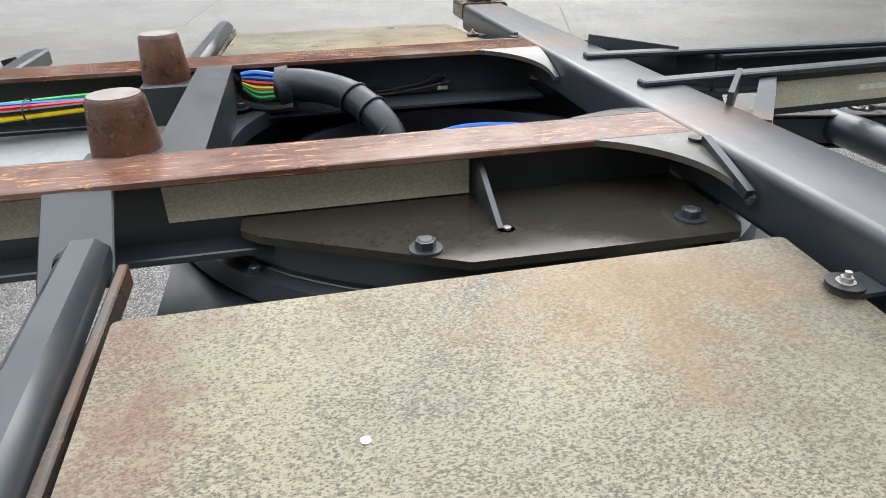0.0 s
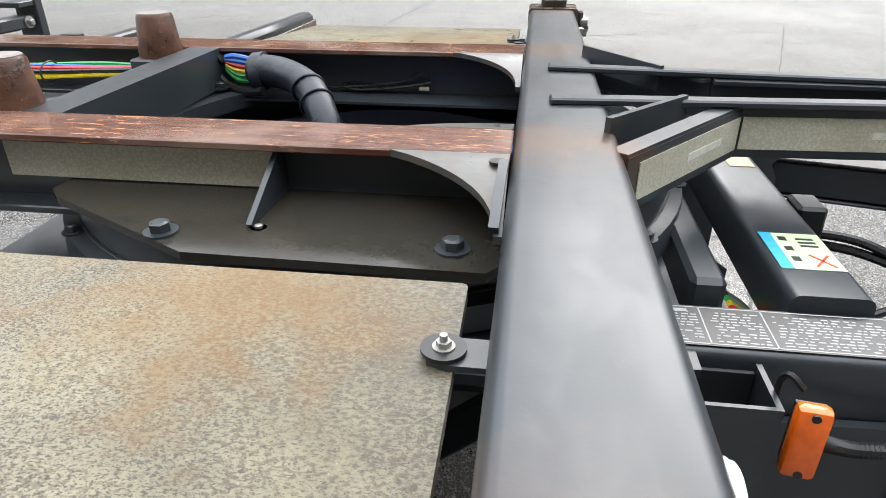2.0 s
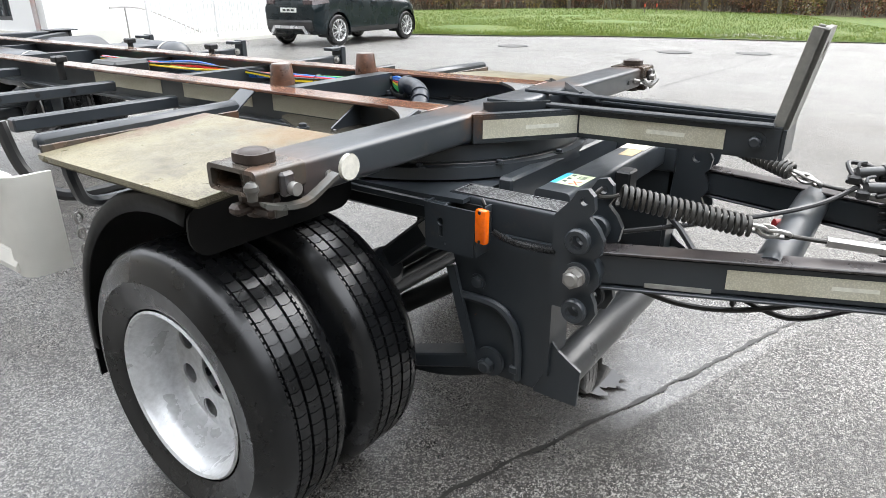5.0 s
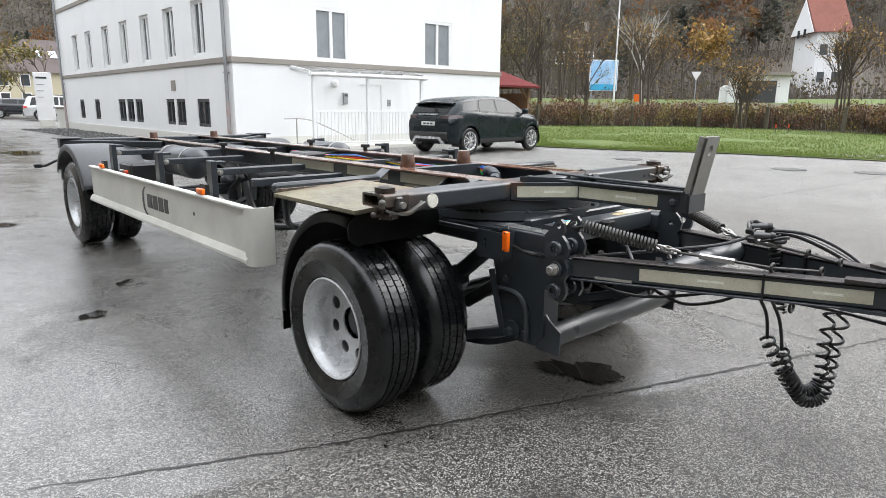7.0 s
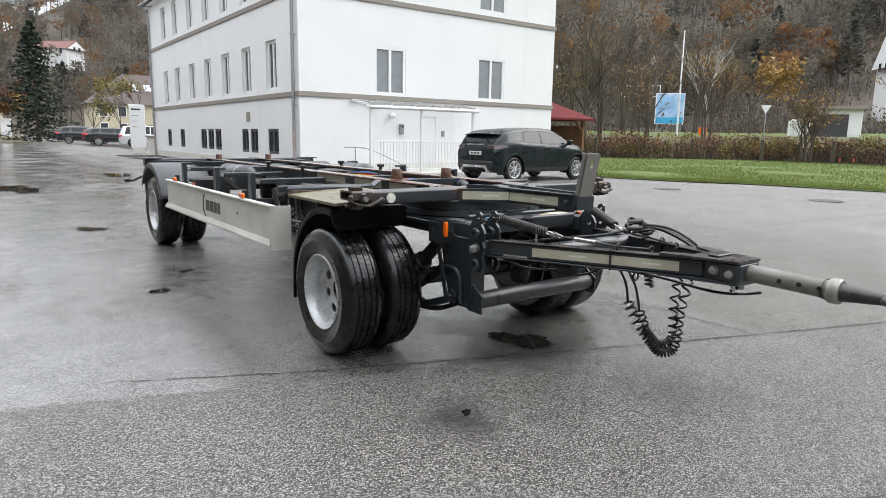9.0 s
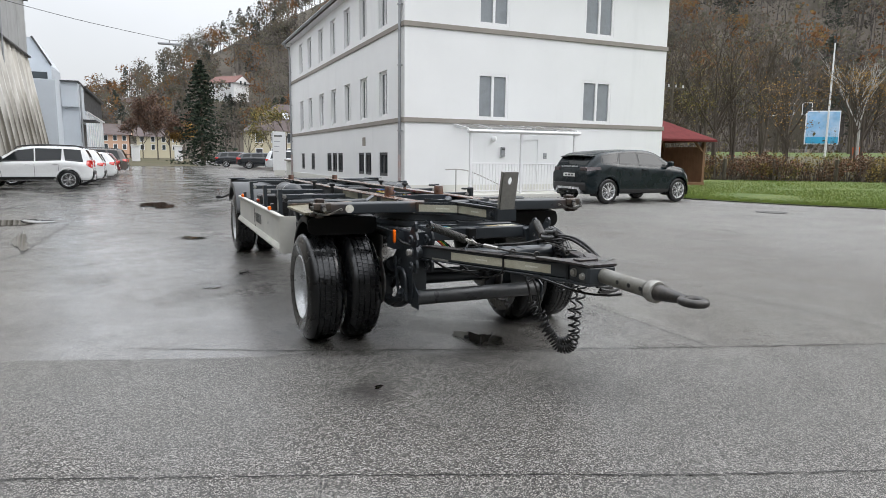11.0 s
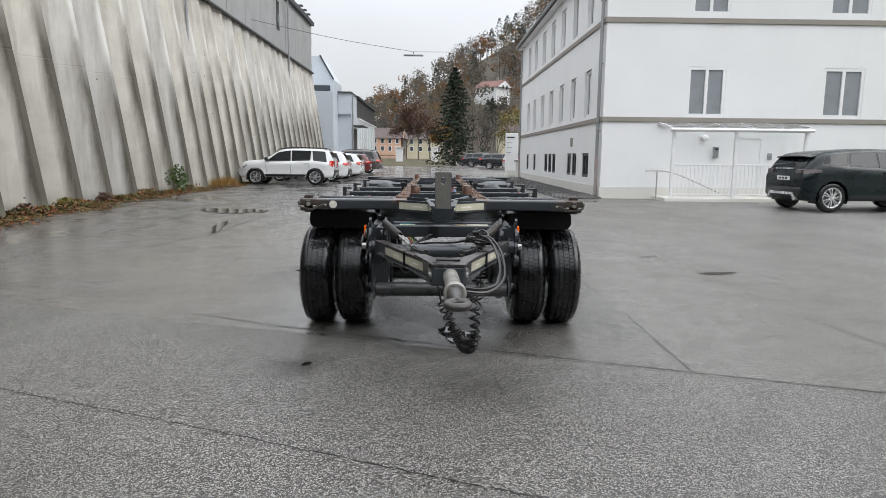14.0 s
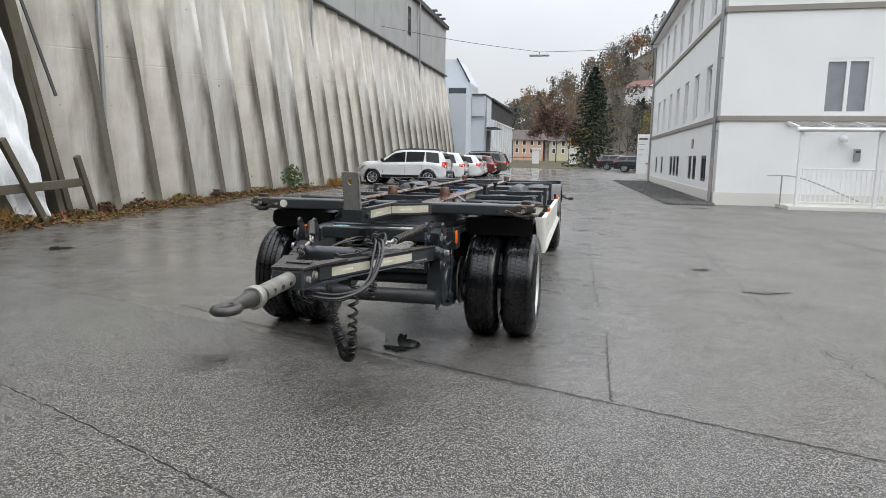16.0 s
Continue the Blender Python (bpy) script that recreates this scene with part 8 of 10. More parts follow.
def hook(name, data, parent, label="", m=None):
    o = new(name, data)
    o.parent = parent
    if m is not None:
        o.matrix_local = m
    return tagged(o, label)


def wheel(s, x, y, z, inner):
    """A wheel of a twin pair; s is its side, the outer wheel shows its deep dish."""
    w = hook("wheel", tyre_data, TR, "black truck tyre on a silver steel rim", pose(s * x, y, z + 0.003, 17 * x * 10 + y * 31, 0, 180 if s > 0 else 0))
    w.name = "inner_wheel" if inner else "outer_wheel"
    o = hook("tread", slot_data, w)
    flip = pose(0, 0, 0, 0, 0, 180) if inner else Matrix()
    hook("rim", rim_out, w, "silver steel rim", flip)
    hook("disc", disc_out, w, "silver wheel disc with hand holes", flip)
    if not inner:
        bm = bmesh.new()
        rod(bm, (0.09, 0, 0), (0.038, 0, 0), 0.082, 0.078, 30)
        rod(bm, (0.038, 0, 0), (0.026, 0, 0), 0.062, 0.056, 30)
        part("hub", bm, PAINT, w, "dark wheel hub")
        for k in range(10):
            a = 2 * math.pi * k / 10
            p = Vector((0.0395, 0.103 * math.cos(a), 0.103 * math.sin(a)))
            hexbolt(w, p, (-1, 0, 0), 0.011, 0.016, PAINT, 1.3, "wheel_nut")
        part("valve", rod(bmesh.new(), (0.03, 0.2, 0.02), (-0.06, 0.208, 0.02), 0.005, seg=8), ZINC, w)
    return w


for s in (-1, 1):
    for y in (AXF, AXR):
        z = 0.434 + ground_z(0, y)
        wheel(s, 1.085, y, z, False)
        wheel(s, 0.775, y, z, True)


def axle(y):
    z = 0.448 + ground_z(0, y)
    a = part("axle", rod(bmesh.new(), (-0.92, y, z), (0.92, y, z), 0.062, seg=24), PAINT, TR, "dark axle tube")
    for s in (-1, 1):
        part("brake_drum", rod(bmesh.new(), (s * 0.58, y, z), (s * 0.84, y, z), 0.19, 0.2, 32), PAINT, a)
        part("brake_plate", rod(bmesh.new(), (s * 0.545, y, z), (s * 0.56, y, z), 0.205, seg=32), ZINC, a)
    return a


axle(AXF)
axle(AXR)


def suspension(y, front):
    g = ground_z(0, y)
    for s in (-1, 1):
        yf = y - 0.62 if front else y - 0.62
        zs = 0.40 + g
        sp = part("leaf_spring", hose(bmesh.new(), [(s * 0.50, yf, 0.40 + g), (s * 0.50, yf + 0.25, 0.305 + g), (s * 0.50, y, 0.29 + g), (s * 0.50, y + 0.4, 0.40 + g)], 0.022, 4, 6), PAINT, TR, "curved trailing spring arm")
        part("spring_leaf", bar(bmesh.new(), (s * 0.50, yf + 0.03, 0.43 + g), (s * 0.50, y - 0.22, 0.30 + g), 0.085, 0.05, 0.006), PAINT, sp, smooth=0)
        part("spring_leaf", bar(bmesh.new(), (s * 0.50, y - 0.23, 0.30 + g), (s * 0.50, y + 0.45, 0.42 + g), 0.085, 0.03, 0.006), PAINT, sp, smooth=0)
        part("axle_clamp", boxed((s * 0.50 - 0.06, y - 0.09, 0.33 + g), (s * 0.50 + 0.06, y + 0.09, 0.53 + g), 0.01), PAINT, sp, smooth=0)
        b = part("air_bellows", lathe(bmesh.new(), [(0.0, 0.0), (0.10, 0.0), (0.125, 0.04), (0.13, 0.1), (0.12, 0.17), (0.13, 0.21), (0.13, 0.30), (0.11, 0.36), (0, 0.36)], pose(s * 0.50, y + 0.42, 0.47 + g), 28), BLACKGUARD, TR, "black rubber air bellows")
        part("bellows_plate", rod(bmesh.new(), (s * 0.5, y + 0.42, 0.83 + g), (s * 0.5, y + 0.42, 0.85 + g), 0.12, seg=28), PAINT, b)
        sh = part("shock_absorber", rod(bmesh.new(), (s * 0.45, y - 0.45, 0.645 + g), (s * 0.45, y - 0.20, 0.475 + g), 0.034, seg=18), BLACK, TR, "black shock absorber")
        part("shock_rod", rod(bmesh.new(), (s * 0.45, y - 0.20, 0.475 + g), (s * 0.45, y - 0.10, 0.41 + g), 0.02, seg=14), PAINT, sh)
        bc = part("brake_chamber", lathe(bmesh.new(), [(0, 0), (0.06, 0), (0.075, 0.015), (0.085, 0.03), (0.085, 0.045), (0.075, 0.06), (0.07, 0.13), (0.05, 0.145), (0, 0.145)], plane_of((s * 0.45, y - 0.02, 0.54 + g), (1, 0, 0), (0, 0.45, 0.8)), 26), PAINT, TR, "round brake chamber")
        part("chamber_rod", rod(bmesh.new(), (s * 0.45, y - 0.02, 0.54 + g), (s * 0.43, y + 0.12, 0.46 + g), 0.018), ZINC, bc)
    part("camshaft", rod(bmesh.new(), (-0.5, y - 0.10, 0.52 + g), (0.5, y - 0.10, 0.52 + g), 0.02), PAINT, TR)


suspension(AXF, True)
suspension(AXR, False)
for s in (-1, 1):
    part("hanger_rear", plate(bmesh.new(), [(0.09, 0.95 - 0.1), (0.0, 0.42), (-0.12, 0.40), (-0.20, 0.95 - 0.1), (-0.20, 1.02), (0.09, 1.02)], 0.014, plane_of((s * 0.50, AXR - 0.55, 0.04), (0, 1, 0), (0, 0, 1))), PAINT, TR, "rear spring hanger", smooth=0)
    # longitudinal subframe member over the rear axle
    part("rear_member", boxed((s * 0.5 - 0.04, AXR - 0.8, 0.93), (s * 0.5 + 0.04, AXR + 0.6, 1.02), 0.008), PAINT, TR, smooth=0)
part("telescopic_strut", bar(bmesh.new(), (-0.42, -0.02, 0.84), (-0.42, 0.30, 0.575), 0.075, 0.075, 0.01), PAINT, TR, "square strut with white label", smooth=0)
part("strut_label", bar(bmesh.new(), (-0.459, 0.02, 0.805), (-0.459, 0.07, 0.765), 0.002, 0.05), LABELWHITE, TR, "white unreadable label", smooth=0)


# ---- mudguards ----
def guard(s, y, r, a0, a1, x0, x1, mat, label, lip=0.05, n=26):
    """A curved mudguard; angles from the front round the top to the rear."""
    bm = bmesh.new()
    z0 = 0.446 + ground_z(0, y)
    rows = []
    for k in range(n + 1):
        a = radians(a0 + (a1 - a0) * k / n)
        c, si = math.cos(a), math.sin(a)
        rows.append([bm.verts.new((s * x, y - rr * c, z0 + rr * si)) for x, rr in ((x1, r - lip), (x1 - 0.004, r - 0.012), (x1 - 0.016, r), (x0 + 0.016, r), (x0, r - 0.012), (x0, r - 0.03))])
    for p, q in zip(rows, rows[1:]):
        for k in range(5):
            bm.faces.new((p[k], p[k + 1], q[k + 1], q[k]))
    o = part("mudguard", bm, mat, TR, label, smooth=50)
    o.modifiers.new("thickness", "SOLIDIFY").thickness = 0.006
    return o


for s in (-1, 1):
    fg = guard(s, AXF, 0.575, 78, 186, 0.60, 1.17, BLACKGUARD, "black rubber front mudguard", 0.055)
    part("front_lip", plate(bmesh.new(), rounded(min(s * 0.60, s * 1.17), 0.868, max(s * 0.60, s * 1.17), 1.014, 0.062, 6), 0.008, plane_of((0, AXF - 0.119, 0), (1, 0, 0), (0, 0, 1))), BLACKGUARD, fg, "upright front edge of the guard", smooth=0)
    part("mud_flap", boxed((min(s * 0.61, s * 1.16), AXF + 0.566, 0.27), (max(s * 0.61, s * 1.16), AXF + 0.576, 0.45)), BLACKGUARD, TR, "hanging black rubber flap", smooth=0)
    guard(s, AXR, 0.60, 18, 150, 0.60, 1.235, GREYGUARD, "dark grey plastic rear mudguard", 0.07)


# ---- side panels ----
def side_panel(s):
    x = s * 1.20
    z0, z1 = 0.625, 0.925
    y0, y1 = 1.185, 4.50
    p = part("side_panel", boxed((min(x, x + s * 0.006), y0, z0), (max(x, x + s * 0.006), y1, z1)), ALU, TR, "long grey-beige side underrun panel", smooth=0)
    part("top_edge", boxed((min(x - s * 0.02, x + s * 0.028), y0, z1), (max(x - s * 0.02, x + s * 0.028), y1, z1 + 0.022), 0.006), ALU, p, smooth=0)
    bm = bmesh.new()
    out = [(0.0, z0 - 0.008), (0.034, z0 - 0.008), (0.034, z0 + 0.01), (0.012, z0 + 0.045), (0.0, z0 + 0.045)]
    plate(bm, [(s * a, b) for a, b in out][::s], y1 - y0, plane_of((x + s * 0.0065, y1, 0), (1, 0, 0), (0, 0, 1)))
    part("bottom_edge", bm, ALU, p, "bright lower lip", smooth=0)
    # rounded front end
    cap = [(0.030, 0.03), (0.030, -0.02), (0.024, -0.042), (0.010, -0.058), (-0.012, -0.066), (-0.11, -0.070), (-0.11, -0.055), (-0.02, -0.05), (0.004, -0.03), (0.010, 0.03)]
    part("end_cap", plate(bmesh.new(), [(x + s * a, y0 + b) for a, b in cap][::s], z1 - z0 + 0.044, Matrix.Translation((0, 0, z0 - 0.022))), ALU, p, "rounded grey end cap", smooth=40)
    for z in (z0 + 0.03, z1 - 0.02):
        hexbolt(p, (x + s * 0.0065, y0 + 0.03, z), (s, 0, 0), 0.007, 0.006, ZINC)
    part("hole", rod(bmesh.new(), (x + s * 0.0062, 2.02, 0.80), (x + s * 0.0075, 2.02, 0.80), 0.014, seg=14), BLACK, p, "dark drilled hole")
    # plain dark mark on the panel
    xf = x + s * 0.0066
    if s < 0:
        mk = part("maker_mark", plate(bmesh.new(), [(2.96 - 0.10 * math.cos(a), 0.78 + 0.115 * math.sin(a)) for a in [radians(100 + 13 * k) for k in range(14)]] + [(2.95 - 0.075 * math.cos(a), 0.785 + 0.10 * math.sin(a)) for a in [radians(269 - 13 * k) for k in range(14)]], 0.0015, plane_of((xf - 0.0015, 0, 0), (0, -1, 0), (0, 0, 1)) @ Matrix.Diagonal((-1, 1, 1, 1))), INKDARK, p, "dark crescent mark", smooth=0)
        for a, b, z, h in ((2.95, 2.84, 0.735, 0.105), (2.82, 2.72, 0.735, 0.105), (2.70, 2.60, 0.735, 0.105), (2.58, 2.50, 0.735, 0.105)):
            part("print", boxed((xf - 0.0018, b, z), (xf, a, z + h)), INKDARK, mk, "plain dark bar", smooth=0)
    # marker lamps above the panel
    for y in (1.86, 4.1):
        l = part("marker_lamp", boxed((min(x, x + s * 0.03), y - 0.05, z1 + 0.024), (max(x, x + s * 0.03), y + 0.05, z1 + 0.066), 0.012, seg=3), ORANGE, TR, "orange side marker lamp")
        part("lamp_holder", boxed((min(x - s * 0.03, x), y - 0.04, z1 + 0.02), (max(x - s * 0.03, x), y + 0.04, z1 + 0.09)), BLACK, l, smooth=0)
    for y in (1.95, 2.95, 4.15):
        part("panel_bracket", boxed((min(s * 1.07, x - s * 0.001), y - 0.04, 0.66), (max(s * 1.07, x - s * 0.001), y + 0.04, 0.93), 0.003), PAINT, TR, smooth=0)


for s in (-1, 1):
    side_panel(s)


# ---- air tanks, rear beam, boxes ----
def tank(x, y, z, r, ln):
    prof = [(0, -ln / 2 - 0.04), (r * 0.5, -ln / 2 - 0.034), (r * 0.85, -ln / 2 - 0.014), (r, -ln / 2 + 0.02), (r, ln / 2 - 0.02), (r * 0.85, ln / 2 + 0.014), (r * 0.5, ln / 2 + 0.034), (0, ln / 2 + 0.04)]
    m = pose(x, y, z, 90, 0, 0)
    t = part("air_tank", lathe(bmesh.new(), prof, m, 32), PAINT, TR, "dark grey compressed-air tank", smooth=50)
    for d in (-ln * 0.36, ln * 0.36):
        part("tank_strap", lathe(bmesh.new(), [(r + 0.001, -0.012), (r + 0.004, -0.012), (r + 0.004, 0.012), (r + 0.001, 0.012)], pose(x, y + d, z, 90, 0, 0), 32, True), ZINC, t, "bright steel strap")
    part("tank_bracket", boxed((min(x, x * 0.6) if abs(x) > 0.4 else x - 0.05, y - 0.2, z + r * 0.5), (max(x, x * 0.6) if abs(x) > 0.4 else x + 0.05, y + 0.2, z + r * 0.5 + 0.04)), PAINT, t, smooth=0)


tank(-0.72, 3.45, 1.03, 0.13, 0.62)
tank(0.72, 3.45, 1.03, 0.13, 0.62)
tank(0.0, 3.9, 1.0, 0.125, 0.6)


def rear_end():
    b = rhs("rear_beam", -1.2, 1.2, 5.66, 5.78, 1.04, 1.14, 0.012, PAINT, "dark rear crossbeam with lock ends")
    for s in (-1, 1):
        part("lock_plate", boxed((min(s * 1.0, s * 1.24), 5.60, 1.14), (max(s * 1.0, s * 1.24), 5.84, 1.152), 0.004), PAINT, b, smooth=0)
        part("lock_pin", rod(bmesh.new(), (s * 1.125, 5.72, 1.0), (s * 1.125, 5.72, 1.04), 0.04), RUST, b)
        part("lock_block", boxed((min(s * 1.1, s * 1.19), 5.67, 0.98), (max(s * 1.1, s * 1.19), 5.77, 1.04), 0.01), PAINT, b, smooth=0)
        part("side_outrigger", bar(bmesh.new(), (s * 0.40, 4.85, 1.10), (s * 1.15, 5.68, 1.10), 0.06, 0.06, 0.006), PAINT, b, smooth=0)
        part("marker_arm", hose(bmesh.new(), [(s * 1.0, 5.9, 0.93), (s * 1.18, 5.92, 0.9), (s * 1.3, 5.98, 0.84), (s * 1.36, 6.0, 0.84)], 0.014, 8, 5), BLACK, TR, "rubber end-outline marker arm")
        part("marker_head", boxed((min(s * 1.33, s * 1.41), 5.965, 0.815), (max(s * 1.33, s * 1.41), 6.035, 0.865), 0.012), BLACK, TR, smooth=0)
    part("light_bar", boxed((-1.15, 5.98, 0.66), (1.15, 6.06, 0.80), 0.012), PAINT, TR, "dark rear light bar", smooth=0)
    for s in (-1, 1):
        part("light_bar_hanger", boxed((s * 0.4 - 0.03, 5.9, 0.7), (s * 0.4 + 0.03, 5.99, 1.04)), PAINT, TR, smooth=0)
        l = part("rear_light", boxed((min(s * 0.75, s * 1.1), 6.06, 0.67), (max(s * 0.75, s * 1.1), 6.10, 0.79), 0.01), REDLENS, TR, "red rear light cluster", smooth=0)
        part("indicator", boxed((min(s * 1.0, s * 1.09), 6.1, 0.68), (max(s * 1.0, s * 1.09), 6.104, 0.78)), ORANGE, l, smooth=0)


rear_end()


def under_boxes():
    """Toolbox, hanging chain and brackets between the axles."""
    t = part("control_box", boxed((-1.0, 4.0, 0.72), (-0.62, 4.35, 0.98), 0.02), BLACK, TR, "black brake control box", smooth=0)
    part("box_knob", rod(bmesh.new(), (-1.0, 4.1, 0.9), (-1.03, 4.1, 0.9), 0.02), INKRED, t, "red push knob")
    part("box_knob", rod(bmesh.new(), (-1.0, 4.22, 0.9), (-1.03, 4.22, 0.9), 0.02), ZINC, t)
    part("valve_block", boxed((-0.25, 1.3, 0.95), (0.05, 1.55, 1.08), 0.015), BLACK, TR, "black valve block between the rails", smooth=0)
    part("electronics_box", boxed((-0.22, 2.25, 1.02), (-0.02, 2.5, 1.15), 0.015), BLACK, TR, "black electronics box", smooth=0)
    for s in (-1, 1):
        part("support_arch", hose(bmesh.new(), [(s * 1.05, 1.55, 1.05), (s * 1.02, 1.5, 0.86), (s * 0.9, 1.42, 0.76), (s * 0.55, 1.4, 0.8), (s * 0.42, 1.4, 1.02)], 0.024, 8, 6), BLACK, TR, "bent black hose")
        part("cross_brace", bar(bmesh.new(), (s * 0.40, 1.45, 1.05), (s * 1.05, 1.45, 1.05), 0.05, 0.05, 0.006), PAINT, TR, smooth=0)
    # pale plastic panel between the rails
    part("cover_panel", boxed((-0.27, 1.05, 1.02), (0.27, 1.72, 1.026)), GREYTUBE2, TR, "pale grey plastic cover between rails", smooth=0)
    for k in range(5):
        bm = bmesh.new()
        sweep(bm, [(-1.08 + 0.004 * (k % 2), 1.02, 0.80 - 0.028 * k + 0.018 * math.cos(a)) if k % 2 else (-1.08 + 0.012 * math.sin(a), 1.02, 0.80 - 0.028 * k + 0.018 * math.cos(a)) for a in [2 * math.pi * i / 12 for i in range(12)]], 0.0035, 6, True)
        part("chain_link", bm, ZINC, TR)


GREYTUBE2 = painted("pale_grey_plastic", (0.26, 0.275, 0.275), 0.45, (0.25, 0.25, 0.22), 0.4)
under_boxes()


# ---- drawbar ----
def drawbar():
    head = Vector((0.02, -1.86, 0.845))
    for s in (-1, 1):
        p0, p1 = Vector((s * 0.512, -0.50, 0.815)), Vector((s * 0.085 + 0.02, -1.74, 0.848))
        arm = part("drawbar_arm", bar(bmesh.new(), p0, p1, 0.05, 0.092, 0.008), PAINT, TR, "dark drawbar arm with brown top and reflective strip", smooth=0)
        d = (p1 - p0).normalized()
        side = d.cross(Vector((0, 0, 1))).normalized()
        if side.x * s < 0:
            side = -side
        up = Vector((0, 0, 1))
        part("arm_top", bar(bmesh.new(), p0 + d * 0.06 + up * 0.049 + side * 0.003, p1 + up * 0.049 + side * 0.003, 0.07, 0.008, 0.002), LACQUER, arm, "dark brown top flange", smooth=0)
        part("arm_bottom", bar(bmesh.new(), p0 + d * 0.06 - up * 0.049 + side * 0.003, p1 - up * 0.049 + side * 0.003, 0.07, 0.008, 0.002), PAINT, arm, smooth=0)
        for a, b in ((0.36, 0.83), (0.84, 1.2)):
            q0, q1 = p0 + d * a + side * 0.0265, p0 + d * min(b, (p1 - p0).length - 0.02) + side * 0.0265
            tp = part("reflective_strip", bar(bmesh.new(), q0, q1, 0.0018, 0.052), TAPE, arm, "pale reflective strip", smooth=0)
            q = q0.lerp(q1, 0.6) + side * 0.001
            part("print", bar(bmesh.new(), q - d * 0.05, q + d * 0.05, 0.001, 0.01), TAPE_MARK, tp, "pale unreadable print", smooth=0)
        part("cable_tie", bar(bmesh.new(), p0 + d * 0.833, p0 + d * 0.84, 0.082, 0.115), BLACK, arm, smooth=0)
        part("pivot_eye", rod(bmesh.new(), (s * 0.465, -0.527, 0.813), (s * 0.56, -0.527, 0.813), 0.045, seg=24), PAINT, arm)
        part("arm_guide", bar(bmesh.new(), p0 + d * 0.17 + side * 0.028 - up * 0.034, p0 + d * 0.33 + side * 0.028 - up * 0.036, 0.004, 0.012), WORNSTEEL, arm, "scraped bright patch", smooth=0)
    ct = part("drawbar_crosstube", rod(bmesh.new(), (-0.36, -0.93, 0.835), (0.38, -0.93, 0.835), 0.05, seg=24), PAINT, TR, "dark round cross tube of the drawbar")
    out = [(-0.13, -1.54), (-0.185, -1.55), (-0.105, -1.80), (-0.075, -1.93), (0.115, -1.93), (0.145, -1.80), (0.225, -1.55), (0.17, -1.54), (0.10, -1.67), (-0.06, -1.67)]
    hp = part("head_plate", plate(bmesh.new(), out, 0.012, Matrix.Translation((0, 0, 0.898))), LACQUER, TR, "dark brown drawbar head plate", smooth=0)
    part("head_plate_low", plate(bmesh.new(), out, 0.012, Matrix.Translation((0, 0, 0.788))), PAINT, hp, smooth=0)
    part("head_rib", boxed((-0.05, -1.80, 0.910), (0.09, -1.74, 0.922), 0.004), LACQUER, hp, smooth=0)
    part("head_block", boxed((-0.075, -1.93, 0.79), (0.115, -1.70, 0.90), 0.012), PAINT, hp, smooth=0)
    for s in (-1, 1):
        hexbolt(hp, (0.02 + s * 0.097, -1.80, 0.85), (s, 0, 0), 0.022, 0.016, WORNSTEEL, 1.2, "head_bolt")
        hexbolt(hp, (0.02 + s * 0.097, -1.88, 0.84), (s, 0, 0), 0.018, 0.014, WORNSTEEL, 1.2, "head_bolt")
    c = Vector((0.03, 0, 0.843))
    tb = part("drawbar_tube", rod(bmesh.new(), (0.03, -1.93, 0.845), (0.042, -2.34, 0.832), 0.043, seg=32), PALETUBE, TR, "pale worn adjustable drawbar tube with holes")
    for k in range(4):
        y = -2.00 - 0.09 * k
        for s in (-1, 1):
            part("tube_hole", rod(bmesh.new(), (0.036 + s * 0.0415, y, 0.84), (0.036 + s * 0.0445, y, 0.84), 0.012, seg=14), BLACK, tb, "dark locking hole")
    part("collar", lathe(bmesh.new(), [(0.041, -0.03), (0.054, -0.03), (0.058, -0.022), (0.058, 0.012), (0.053, 0.02), (0.041, 0.02)], plane_of((0.042, -2.325, 0.832), (1, 0, 0), (0, 0, 1)), 32, True), WORNSTEEL, tb, "worn steel collar")
    e = part("towing_eye", lathe(bmesh.new(), [(0.048, -0.03), (0.044, -0.045), (0.032, -0.10), (0.030, -0.16)][::-1] + [(0.0, -0.16)], plane_of((0.042, -2.31, 0.832), (1, 0, 0), (0, 0, -1)) @ Matrix.Diagonal((1, 1, -1, 1)), 28), DARKEYE, TR, "dark forged towing eye", smooth=50)
    bm = bmesh.new()
    R, r = 0.047, 0.022
    ring = []
    for i in range(36):
        a = 2 * math.pi * i / 36
        ring.append([bm.verts.new((0.045 + (R + r * math.cos(b)) * math.cos(a), -2.575 + (R + r * math.cos(b)) * 1.15 * math.sin(a), 0.832 + r * 0.95 * math.sin(b))) for b in [2 * math.pi * j / 12 for j in range(12)]])
    for i in range(36):
        for j in range(12):
            bm.faces.new((ring[i][j], ring[(i + 1) % 36][j], ring[(i + 1) % 36][(j + 1) % 12], ring[i][(j + 1) % 12]))
    part("eye_ring", bm, DARKEYE, e, "worn forged ring", smooth=60)
    part("eye_shank", rod(bmesh.new(), (0.042, -2.34, 0.832), (0.045, -2.535, 0.832), 0.043, 0.022, 20), DARKEYE, e)


PALETUBE = painted("pale_grey_green_worn_paint", (0.20, 0.198, 0.175), 0.42, (0.085, 0.065, 0.045), 0.8, 0.1, 11)
DARKEYE = painted("dark_forged_steel", (0.045, 0.043, 0.041), 0.4, (0.15, 0.13, 0.11), 0.6, 0.3, 18)
drawbar()


